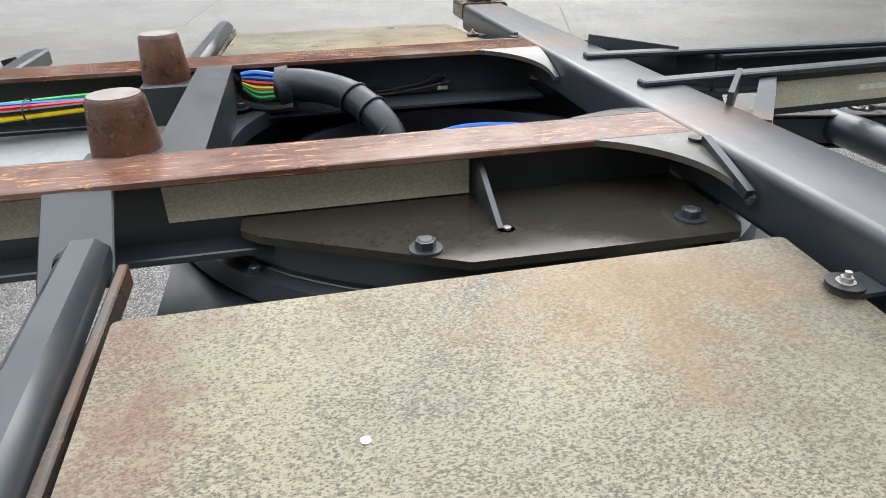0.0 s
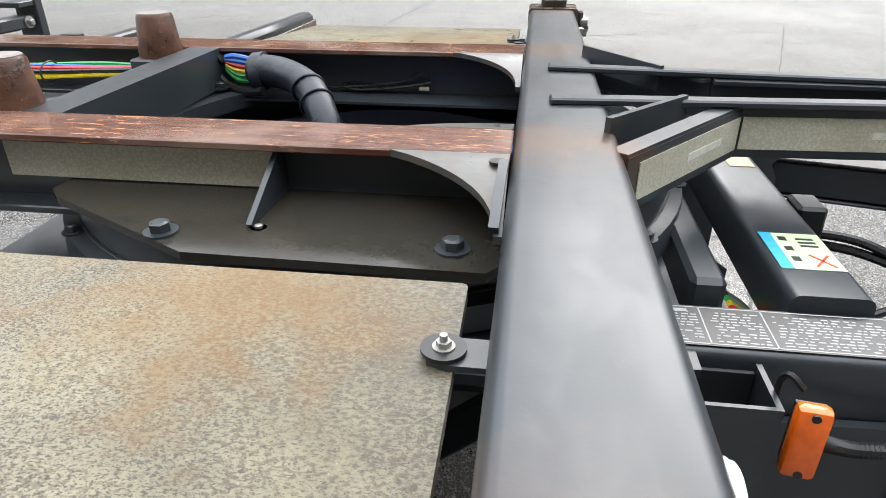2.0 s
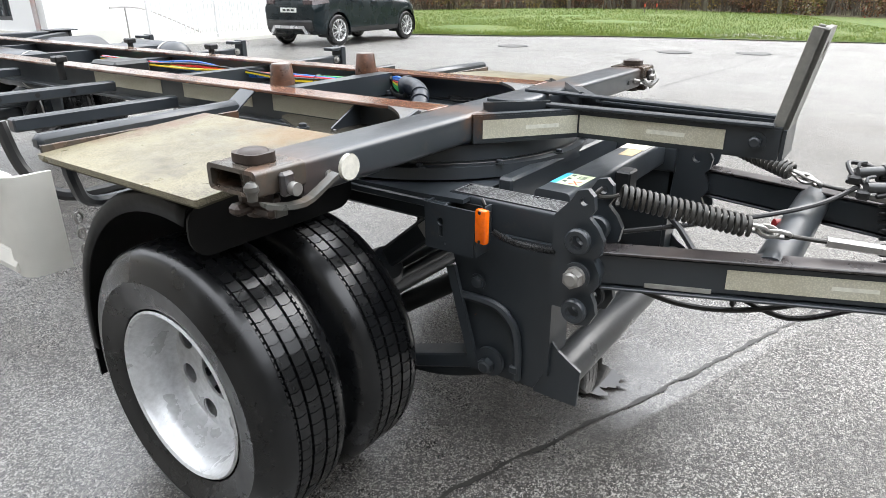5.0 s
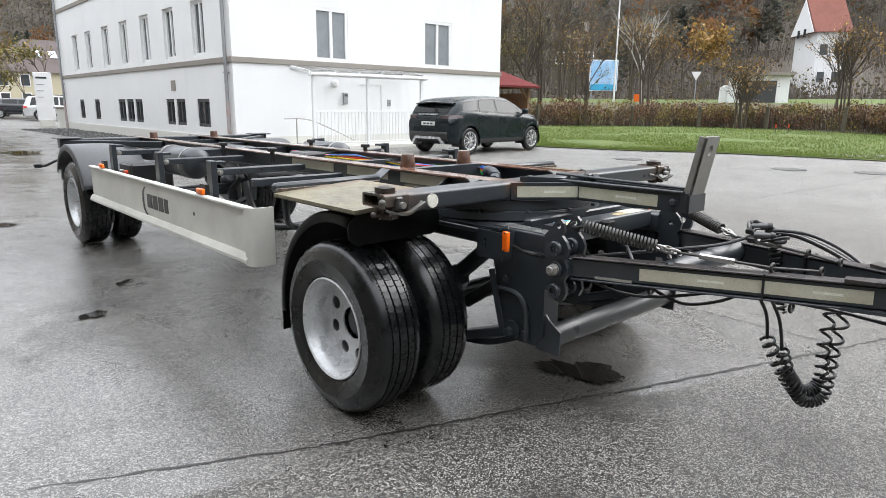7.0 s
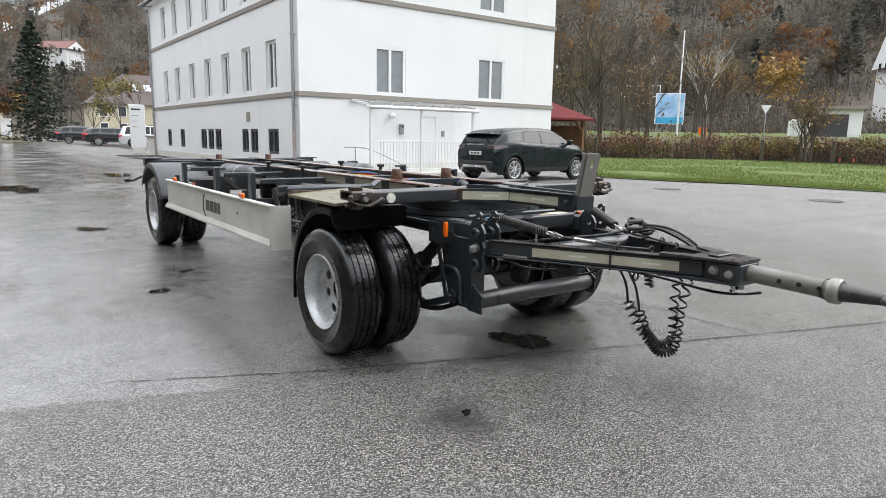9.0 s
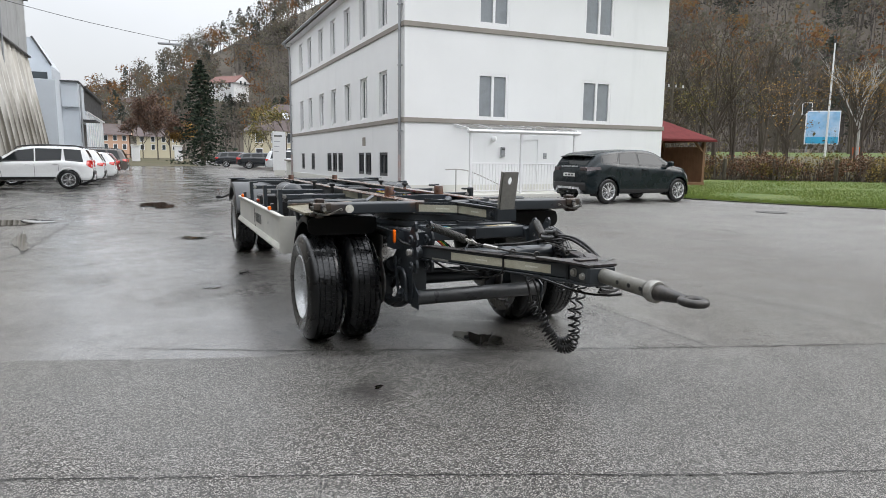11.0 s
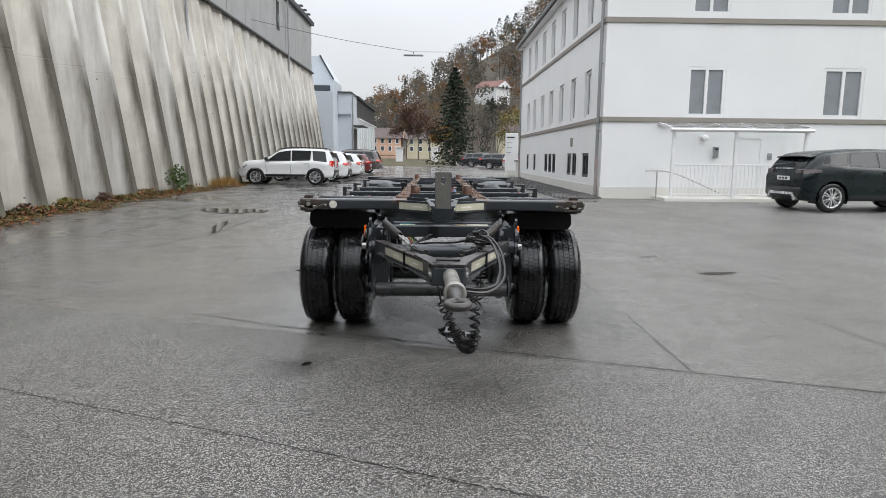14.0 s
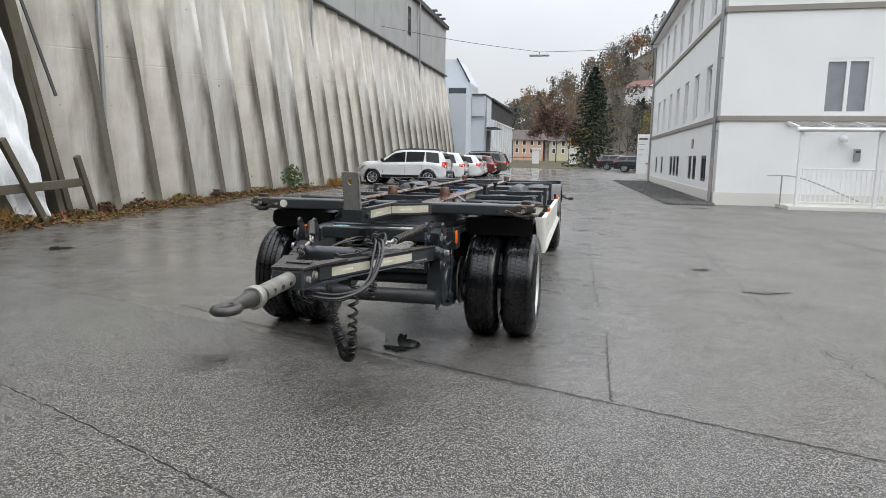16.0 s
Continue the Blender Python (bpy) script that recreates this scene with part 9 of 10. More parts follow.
def coil(bm, a, b, r, wire, turns, n=14):
    """A helix from a to b."""
    a, b = Vector(a), Vector(b)
    d = (b - a).normalized()
    u = d.orthogonal().normalized()
    v = d.cross(u)
    pts = [a + (b - a) * (i / (turns * n)) + (u * math.cos(2 * math.pi * i / n) + v * math.sin(2 * math.pi * i / n)) * r for i in range(int(turns * n) + 1)]
    return sweep(bm, pts, wire, 6)


def springs():
    for s in (-1, 1):
        a, b = Vector((s * 0.44, -0.565, 0.998)), Vector((s * 0.312, -0.858, 0.935))
        o = part("tension_spring", coil(bmesh.new(), a, b, 0.025, 0.0058, 21), SPRING, TR, "grey steel tension spring", smooth=60)
        part("spring_hook", hose(bmesh.new(), [(s * 0.452, -0.523, 1.012), (s * 0.462, -0.512, 0.998), (s * 0.452, -0.522, 0.988), (s * 0.446, -0.55, 0.992), a], 0.006, 8, 5), SPRING, o)
        d = (b - a).normalized()
        e = b + d * 0.07
        for k in range(3):
            bm = bmesh.new()
            q = b + d * (0.018 + 0.03 * k)
            side = d.orthogonal().normalized() if k % 2 else d.cross(d.orthogonal()).normalized()
            sweep(bm, [q + d * 0.026 * math.cos(t) + side * 0.015 * math.sin(t) for t in [2 * math.pi * i / 16 for i in range(16)]], 0.006, 6, True)
            part("chain_link", bm, ZINC, o, smooth=60)
        t0, t1 = b + d * 0.09, Vector((s * 0.195, -1.30, 0.905))
        tb = part("turnbuckle", rod(bmesh.new(), t0.lerp(t1, 0.25), t0.lerp(t1, 0.62), 0.013, seg=6), ZINC, TR, "bright turnbuckle sleeve")
        part("turnbuckle_rod", rod(bmesh.new(), t0, t1, 0.006, seg=10), SPRING, tb)
        bm = bmesh.new()
        sweep(bm, [t1 + Vector((0.018 * math.sin(a2), 0.0, 0.018 * math.cos(a2))) for a2 in [2 * math.pi * i / 16 for i in range(16)]], 0.006, 6, True)
        part("turnbuckle_eye", bm, SPRING, tb, smooth=60)
        part("tie_rod", rod(bmesh.new(), t1, (s * 0.115, -1.44, 0.905), 0.006, seg=10), SPRING, tb)
        bm = bmesh.new()
        c = Vector((s * 0.112, -1.45, 0.905))
        sweep(bm, [c + Vector((0.016 * math.sin(a2), 0.0, 0.016 * math.cos(a2))) for a2 in [2 * math.pi * i / 16 for i in range(16)]], 0.006, 6, True)
        part("ring_bolt", bm, SPRING, tb, smooth=60)


SPRING = painted("dull_grey_spring_steel", (0.055, 0.054, 0.05), 0.4, (0.07, 0.05, 0.035), 0.4, 0.4, 20)
springs()


# ---- hoses, cables, coils ----
def spiral_hose(top0, top1, low, r, wire, turns, label, name="spiral_hose"):
    """A hanging spiral hose along a slack curve; low is the height of its lowest point."""
    a, b = Vector(top0), Vector(top1)
    foot = a.lerp(b, 0.66)
    foot.z = low
    u = Vector((b.x - a.x, b.y - a.y, 0)).normalized()
    v = Vector((0, 0, 1))
    path = curve_pts([a, a.lerp(foot, 0.5) - u * 0.03, foot - u * 0.075 + v * 0.06, foot - u * 0.03 + v * 0.008, foot + u * 0.03 + v * 0.008, foot + u * 0.065 + v * 0.06, foot.lerp(b, 0.5) + u * 0.02, b], 10)
    n = len(path)
    pts = []
    per = 16
    m = int(turns * per)
    for i in range(m + 1):
        f = i / m * (n - 1)
        k = min(int(f), n - 2)
        p = path[k].lerp(path[k + 1], f - k)
        d = (path[k + 1] - path[k]).normalized()
        u = Vector((1, 0.2, 0)).cross(d).normalized()
        v = d.cross(u)
        a = 2 * math.pi * i / per
        pts.append(p + (u * math.cos(a) + v * math.sin(a)) * r)
    return part(name, sweep(bmesh.new(), pts, wire, 6), WIRES["black"], TR, label, smooth=60)


spiral_hose((-0.015, -1.25, 0.55), (0.24, -1.47, 0.73), 0.255, 0.026, 0.0068, 27, "black spiral air hose hanging below the drawbar")
spiral_hose((0.03, -1.30, 0.50), (0.21, -1.42, 0.73), 0.30, 0.024, 0.0065, 24, "black spiral air hose hanging below the drawbar")
part("spiral_hose", coil(bmesh.new(), (0.27, -1.12, 0.97), (0.25, -1.2, 0.60), 0.024, 0.0065, 15, 16), WIRES["black"], TR, "black spiral electric cable beside the drawbar", smooth=60)
for a, b in (((-0.06, -1.19, 0.77), (-0.015, -1.25, 0.55)), ((-0.02, -1.22, 0.77), (0.03, -1.30, 0.50))):
    m = (Vector(a) + Vector(b)) / 2 + Vector((0.0, -0.02, 0.01))
    part("air_hose", hose(bmesh.new(), [a, m, b], 0.0075, 8, 8), WIRES["black"], TR, "straight end of a spiral hose")


def drawbar_hoses():
    runs = [
        [(0.25, -1.09, 0.965), (0.32, -1.18, 0.965), (0.375, -1.38, 0.885), (0.365, -1.60, 0.765), (0.25, -1.78, 0.72), (0.08, -1.84, 0.745)],
        [(0.26, -1.10, 0.955), (0.31, -1.22, 0.95), (0.355, -1.40, 0.87), (0.345, -1.58, 0.76), (0.24, -1.75, 0.735), (0.07, -1.82, 0.76)],
        [(0.24, -1.10, 0.975), (0.30, -1.26, 0.97), (0.335, -1.42, 0.90), (0.345, -1.55, 0.79), (0.26, -1.72, 0.70), (0.10, -1.80, 0.72)],
        [(0.20, -1.04, 0.965), (0.27, -1.01, 1.0), (0.31, -1.10, 0.975), (0.26, -1.18, 0.93), (0.20, -1.12, 0.935), (0.22, -1.03, 0.97)],
        [(0.23, -1.02, 0.95), (0.30, -1.04, 0.975), (0.30, -1.16, 0.94), (0.23, -1.19, 0.955), (0.18, -1.10, 0.93)],
        [(-0.26, -0.42, 0.80), (-0.1, -0.78, 0.875), (0.08, -0.96, 0.905), (0.21, -1.05, 0.945)],
        [(-0.45, -0.62, 0.76), (-0.4, -0.75, 0.72), (-0.33, -0.9, 0.72), (-0.2, -1.1, 0.76), (-0.05, -1.3, 0.78), (0.05, -1.45, 0.74)],
        [(-0.34, -0.85, 0.76), (-0.28, -0.98, 0.70), (-0.2, -1.1, 0.72), (-0.16, -1.2, 0.78)],
        [(-0.2, -1.2, 0.78), (-0.1, -1.5, 0.76), (0.0, -1.75, 0.72), (0.12, -1.85, 0.71), (0.16, -1.93, 0.73)],
    ]
    for k, r in enumerate(runs):
        part("air_hose" if k % 2 else "electric_cable", hose(bmesh.new(), r, 0.0095 if k < 2 else 0.0075, 8, 8), WIRES["black"], TR, "black hose looped over the drawbar")
    for k, (p, q) in enumerate((((0.215, -1.04, 0.985), (0.245, -1.10, 0.99)), ((0.17, -1.07, 0.955), (0.205, -1.13, 0.955)))):
        c = part("coupling_head", rod(bmesh.new(), p, q, 0.016, seg=18), COUPLING, TR, "silver brake coupling head")
        v0, v1 = Vector(p), Vector(q)
        part("coupling_cap", rod(bmesh.new(), v1, v1 + (v1 - v0) * 0.3, 0.02, 0.017, 18), BLACK, c)
        part("coupling_lever", hose(bmesh.new(), [v0 + Vector((0, 0, 0.014)), v0 + Vector((0.01, 0.0, 0.026)), v0 + Vector((0.026, -0.015, 0.028))], 0.005, 8, 4), COUPLING, c)
        part("coupling_base", boxed(tuple(v0 - Vector((0.02, 0.015, 0.035))), tuple(v0 + Vector((0.02, 0.02, -0.008))), 0.006), BLACK, c, smooth=0)
    part("red_cap", rod(bmesh.new(), (0.0, -0.875, 0.852), (0.02, -0.905, 0.85), 0.016, seg=18), DARKRED, TR, "dull red coupling cap")
    part("coupling_head", rod(bmesh.new(), (0.02, -0.905, 0.85), (0.06, -0.955, 0.86), 0.011, seg=14), COUPLING, TR, "silver coupling")
    for z, y in ((0.745, -0.86), (0.74, -1.36)):
        bm = bmesh.new()
        sweep(bm, [Vector((-0.33 + 0.022 * math.cos(a) + (0.22 if y < -1.2 else 0), y + 0.0, z + 0.022 * math.sin(a))) for a in [2 * math.pi * i / 16 for i in range(16)]], 0.006, 6, True)
        part("hose_ring", bm, BLACK, TR, smooth=60)
    # small bits on the bogie near the tube
    part("connector", boxed((-0.10, -0.47, 0.87), (-0.03, -0.42, 0.965), 0.006), BLACK, TR, "black electric connector on the tube", smooth=0)
    for k in range(2):
        part("electric_cable", hose(bmesh.new(), [(-0.06, -0.46, 0.90 - 0.02 * k), (-0.1, -0.55, 0.9 - 0.02 * k), (-0.2, -0.66, 0.86), (-0.28, -0.75, 0.80)], 0.009, 8, 6), WIRES["black"], TR)
    for k, c in enumerate(("red", "yellow", "green", "black")):
        part("cable", hose(bmesh.new(), [(-0.28 + 0.015 * k, -0.28, 0.86), (-0.24 + 0.02 * k, -0.34, 0.80), (-0.28 + 0.03 * k, -0.38, 0.74), (-0.2, -0.30, 0.68)], 0.006, 6, 6), WIRES[c], TR)


drawbar_hoses()


def loom():
    """Coloured cable loom between the rails and the conduit over the turntable."""
    r = random.Random(9)
    cols = ["yellow", "green", "blue", "red", "orange", "black", "red", "blue", "yellow", "green"]
    for k, c in enumerate(cols):
        x0, z0 = 0.20 + 0.010 * (k % 5), 1.085 + 0.012 * (k // 5) + r.uniform(-0.004, 0.004)
        pts = [(0.262 - 0.004 * (k % 5), 0.93, z0), (x0 + 0.03, 1.1, z0 + r.uniform(-0.004, 0.006)), (x0, 1.4, z0 + r.uniform(-0.01, 0.01)), (x0 - 0.02, 1.75, z0 + r.uniform(-0.02, 0.02)), (x0 - 0.05 + r.uniform(-0.03, 0.03), 2.1, z0 + r.uniform(-0.01, 0.03)), (x0 - 0.03, 2.6, z0), (x0, 3.2, z0)]
        part("cable", hose(bmesh.new(), pts, 0.0058, 7, 8), WIRES[c], TR, c + " cable of the loom between the rails")
    for y in (1.22, 1.65):
        bm = bmesh.new()
        sweep(bm, [(0.225 + 0.034 * math.cos(a), y, 1.09 + 0.024 * math.sin(a)) for a in [2 * math.pi * i / 16 for i in range(16)]], 0.0022, 5, True)
        part("cable_tie", bm, BLACK, TR, smooth=60)
    # ends of the loom curving into the black sleeve
    mouth = Vector((0.255, 0.70, 1.098))
    for k, c in enumerate(("blue", "blue", "red", "yellow", "green", "green")):
        dz = 0.028 - 0.011 * k
        part("cable", hose(bmesh.new(), [(0.275, 0.79, 1.11 + dz * 0.5), (0.27, 0.76, 1.10 + dz), (0.258, 0.71, 1.098 + dz * 0.8), (0.25, 0.66, 1.092 + dz * 0.4)], 0.0062, 7, 5), WIRES[c], TR)
    part("cable", hose(bmesh.new(), [(0.278, 0.80, 1.12), (0.285, 0.825, 1.10), (0.275, 0.80, 1.062), (0.25, 0.74, 1.05), (0.22, 0.68, 1.06)], 0.011, 8, 6), WIRES["black"], TR, "thick black cable loop")
    sl = part("cable_sleeve", sweep(bmesh.new(), curve_pts([mouth + Vector((0.004, 0.012, 0.002)), (0.235, 0.64, 1.10), (0.17, 0.555, 1.085), (0.09, 0.50, 1.045), (0.05, 0.475, 0.985), (0.03, 0.47, 0.93)], 7), 0.037, 16, r1=0.031), SLEEVE, TR, "black taped cable sleeve", smooth=60)
    part("sleeve_mouth", lathe(bmesh.new(), [(0.030, -0.01), (0.041, -0.012), (0.042, 0.016), (0.034, 0.018)], plane_of(mouth, (1, 0, 0.2), (0.0, 0.1, 1)), 24, True), SLEEVE, sl)
    for k, p in enumerate(((0.165, 0.552, 1.083), (0.12, 0.52, 1.063), (0.075, 0.49, 1.02))):
        bm = bmesh.new()
        n = Vector((-0.7, -0.5, -0.4)).normalized()
        u = n.orthogonal().normalized()
        v = n.cross(u)
        sweep(bm, [Vector(p) + (u * math.cos(a) + v * math.sin(a)) * 0.037 for a in [2 * math.pi * i / 20 for i in range(20)]], 0.003, 6, True)
        part("sleeve_tie", bm, SLEEVE, sl, smooth=60)
    for k, (c, dz) in enumerate((("blue", 0.0), ("blue", 0.012), ("blue", 0.02), ("red", -0.012), ("black", -0.02))):
        part("air_line", hose(bmesh.new(), [(-0.10, 0.62, 0.975 + dz), (-0.02, 0.5, 0.985 + dz), (0.1, 0.36, 1.0 + dz * 0.6), (0.12, 0.24, 0.99 + dz), (0.1, 0.12, 0.975 + dz), (0.02, 0.0, 0.965)], 0.0068, 7, 8), WIRES[c], TR, c + " air line above the turntable")
    t = part("tee_fitting", boxed((0.075, 0.33, 0.955), (0.105, 0.40, 0.98), 0.006), ZINC, TR, "small pipe fitting")
    part("fitting_arm", rod(bmesh.new(), (0.09, 0.365, 0.95), (0.09, 0.365, 1.0), 0.012), ZINC, t)
    # black wire looped on the far rail
    part("wire_loop", hose(bmesh.new(), [(0.325, 0.62, 1.045), (0.325, 0.50, 1.05), (0.325, 0.42, 1.058), (0.325, 0.36, 1.068), (0.325, 0.33, 1.085), (0.325, 0.31, 1.075), (0.325, 0.335, 1.055), (0.325, 0.40, 1.046), (0.325, 0.47, 1.062), (0.325, 0.52, 1.055), (0.325, 0.48, 1.044), (0.325, 0.38, 1.052), (0.325, 0.30, 1.066)], 0.0035, 6, 6), WIRES["black"], TR, "thin black wire looped on the rail")
    part("wire_tag", boxed((0.322, 0.305, 1.047), (0.332, 0.33, 1.055)), TAPE, TR, smooth=0)
    part("turntable_pan", rod(bmesh.new(), (0, AXF, 0.86), (0, AXF, 0.872), 0.41, seg=40), PAINT, TR, "dark pan inside the turntable")
    part("inner_arch", lathe(bmesh.new(), [(0.33, 0.875), (0.35, 0.99), (0.37, 0.99), (0.39, 0.875)], pose(0, AXF, 0), 48, True), PAINT, TR, "dark inner ring")
    hexbolt(TR, (0.25, 0.80, 1.055), (0, 0, 1), 0.012, 0.012, PAINT)


SLEEVE = painted("black_cloth_tape", (0.010, 0.014, 0.022), 0.42, (0.035, 0.045, 0.06), 0.4, 0, 20, fine=28, bump=1.0)
loom()
for s in (-1, 1):
    part("inner_shelf", boxed((min(s * 0.24, s * 0.335), 0.08, 1.030), (max(s * 0.24, s * 0.335), 0.80, 1.036)), PAINT, TR, "dark ledge inside the rail", smooth=0)


# ---- parked cars ----
CARGLASS = glass_dark("car_glass", (0.014, 0.017, 0.018), 0.03)
CARGLASS.node_tree.nodes["Principled BSDF"].inputs["Specular IOR Level"].default_value = 0.42
CARCHROME = painted("bright_alloy", (0.62, 0.63, 0.64), 0.25, (0.3, 0.3, 0.3), 0.2, 0.6)
PLATEWHITE = painted("number_plate_white", (0.7, 0.7, 0.68), 0.4, amount=0.1)
SMOKED = painted("smoked_lamp_lens", (0.05, 0.03, 0.03), 0.1, (0.2, 0.18, 0.18), 0.5, 0, 30, coat=0.5)
car_tyre = mesh_of(lathe(bmesh.new(), [(0.66, -0.31), (0.72, -0.35), (0.90, -0.345), (0.97, -0.29), (1.0, -0.22), (1.0, 0.22), (0.97, 0.29), (0.9, 0.345), (0.72, 0.35), (0.66, 0.31)], plane_of((0, 0, 0), (1, 0, 0), (0, 0, 1)), 40), "tyre", TYRE, 40)


def alloy(spokes):
    bm = bmesh.new()
    m = plane_of((0, 0, 0), (1, 0, 0), (0, 0, 1))
    lathe(bm, [(0.69, 0.30), (0.70, 0.352), (0.65, 0.352), (0.61, 0.31), (0.60, -0.2), (0.66, -0.28)], m, 40)
    for k in range(spokes):
        a = 2 * math.pi * k / spokes
        for da in (-0.15, 0.15):
            bar(bm, m @ Vector((0.12 * math.cos(a + da), 0.12 * math.sin(a + da), 0.335)), m @ Vector((0.63 * math.cos(a + da * 1.1), 0.63 * math.sin(a + da * 1.1), 0.325)), 0.062, 0.05, 0, m.to_3x3() @ Vector((0, 0, 1)))
    rod(bm, m @ Vector((0, 0, 0.2)), m @ Vector((0, 0, 0.362)), 0.17, 0.13, 18)
    return mesh_of(bm, "rim", CARCHROME, 30)


alloys = {n: alloy(n) for n in (5, 6, 7)}
hub_data = mesh_of(rod(bmesh.new(), (0, 0.1, 0), (0, -0.12, 0), 0.64, seg=30), "brake", BLACK, 40)


def along(pts, x):
    """The height of a smooth line through points at x."""
    if x <= pts[0][0]:
        return pts[0][1]
    for i, ((a, za), (b, zb)) in enumerate(zip(pts, pts[1:])):
        if x <= b:
            u = (x - a) / (b - a)
            sa = 0 if i == 0 else (zb - pts[i - 1][1]) / (b - pts[i - 1][0])
            sb = 0 if i + 2 >= len(pts) else (pts[i + 2][1] - za) / (pts[i + 2][0] - a)
            if i == 0:
                sa = (zb - za) / (b - a)
            if i + 2 >= len(pts):
                sb = (zb - za) / (b - a)
            d = b - a
            return za * (2 * u ** 3 - 3 * u * u + 1) + zb * (3 * u * u - 2 * u ** 3) + sa * d * (u ** 3 - 2 * u * u + u) + sb * d * (u ** 3 - u * u)
    return pts[-1][1]


class CarShape:
    """Side view lines and plan of a car with its nose along +x and the rear axle at x = 0."""

    def __init__(self, L, W, wb, fo, top, belt, wr, lean=0.34, sill=0.27):
        self.L, self.W, self.wb, self.fo, self.top, self.belt, self.wr, self.lean, self.sill = L, W, wb, fo, top, belt, wr, lean, sill
        self.x0, self.x1 = -(L - wb - fo), wb + fo

    def half(self, x):
        u, v = (x - self.x0) / self.L, (self.x1 - x) / self.L
        h = self.W / 2 * (1 - 0.16 * max(0, 1 - u / 0.10) ** 2.2 - 0.30 * max(0, 1 - v / 0.15) ** 2.2)
        for c in (0, self.wb):
            h += 0.022 * math.exp(-((x - c) / 0.42) ** 2)
        return h

    def section(self, x):
        """(y, z) from the floor's middle round to the roof's middle."""
        h, zt, zb = self.half(x), along(self.top, x), min(along(self.belt, x), along(self.top, x) - 0.012)
        end = max(0, 1 - (x - self.x0) / 0.16) ** 2 * 0.16 + max(0, 1 - (self.x1 - x) / 0.25) ** 2 * 0.10
        z0 = self.sill + end
        low = [(0, z0), (h * 0.80, z0), (h * 0.94, z0 + 0.02), (h * 0.985, z0 + 0.07)]
        for f, w in ((0.12, 0.99), (0.25, 0.987), (0.4, 0.987), (0.54, 0.992), (0.68, 1.0), (0.80, 0.998), (0.9, 0.985), (0.96, 0.968), (1.0, 0.945)):
            low.append((h * w, z0 + 0.07 + (zb - z0 - 0.07) * f))
        rise = zt - zb
        edge = max(rise - 0.10, rise * 0.4)
        for f in (0.06, 0.35, 0.7, 1.0):
            low.append((h * 0.935 - self.lean * edge * f, zb + edge * f))
        yt = low[-1][0]
        low += [(yt * 0.96, zb + edge + (rise - edge) * 0.45), (yt * 0.87, zt - (rise - edge) * 0.18), (yt * 0.6, zt - min(0.012, rise * 0.1)), (0, zt)]
        return low

    def side(self, x, z):
        s = self.section(x)[2:18]
        for (ya, za), (yb, zb) in zip(s, s[1:]):
            if za <= z <= zb:
                return ya + (yb - ya) * (z - za) / max(zb - za, 1e-5)
        return s[-1][0]

    def glass(self, x, f):
        """The height at a share f of the window's height at x."""
        zb, zt = along(self.belt, x), along(self.top, x)
        return zb + 0.02 + (zt - zb - 0.12) * f


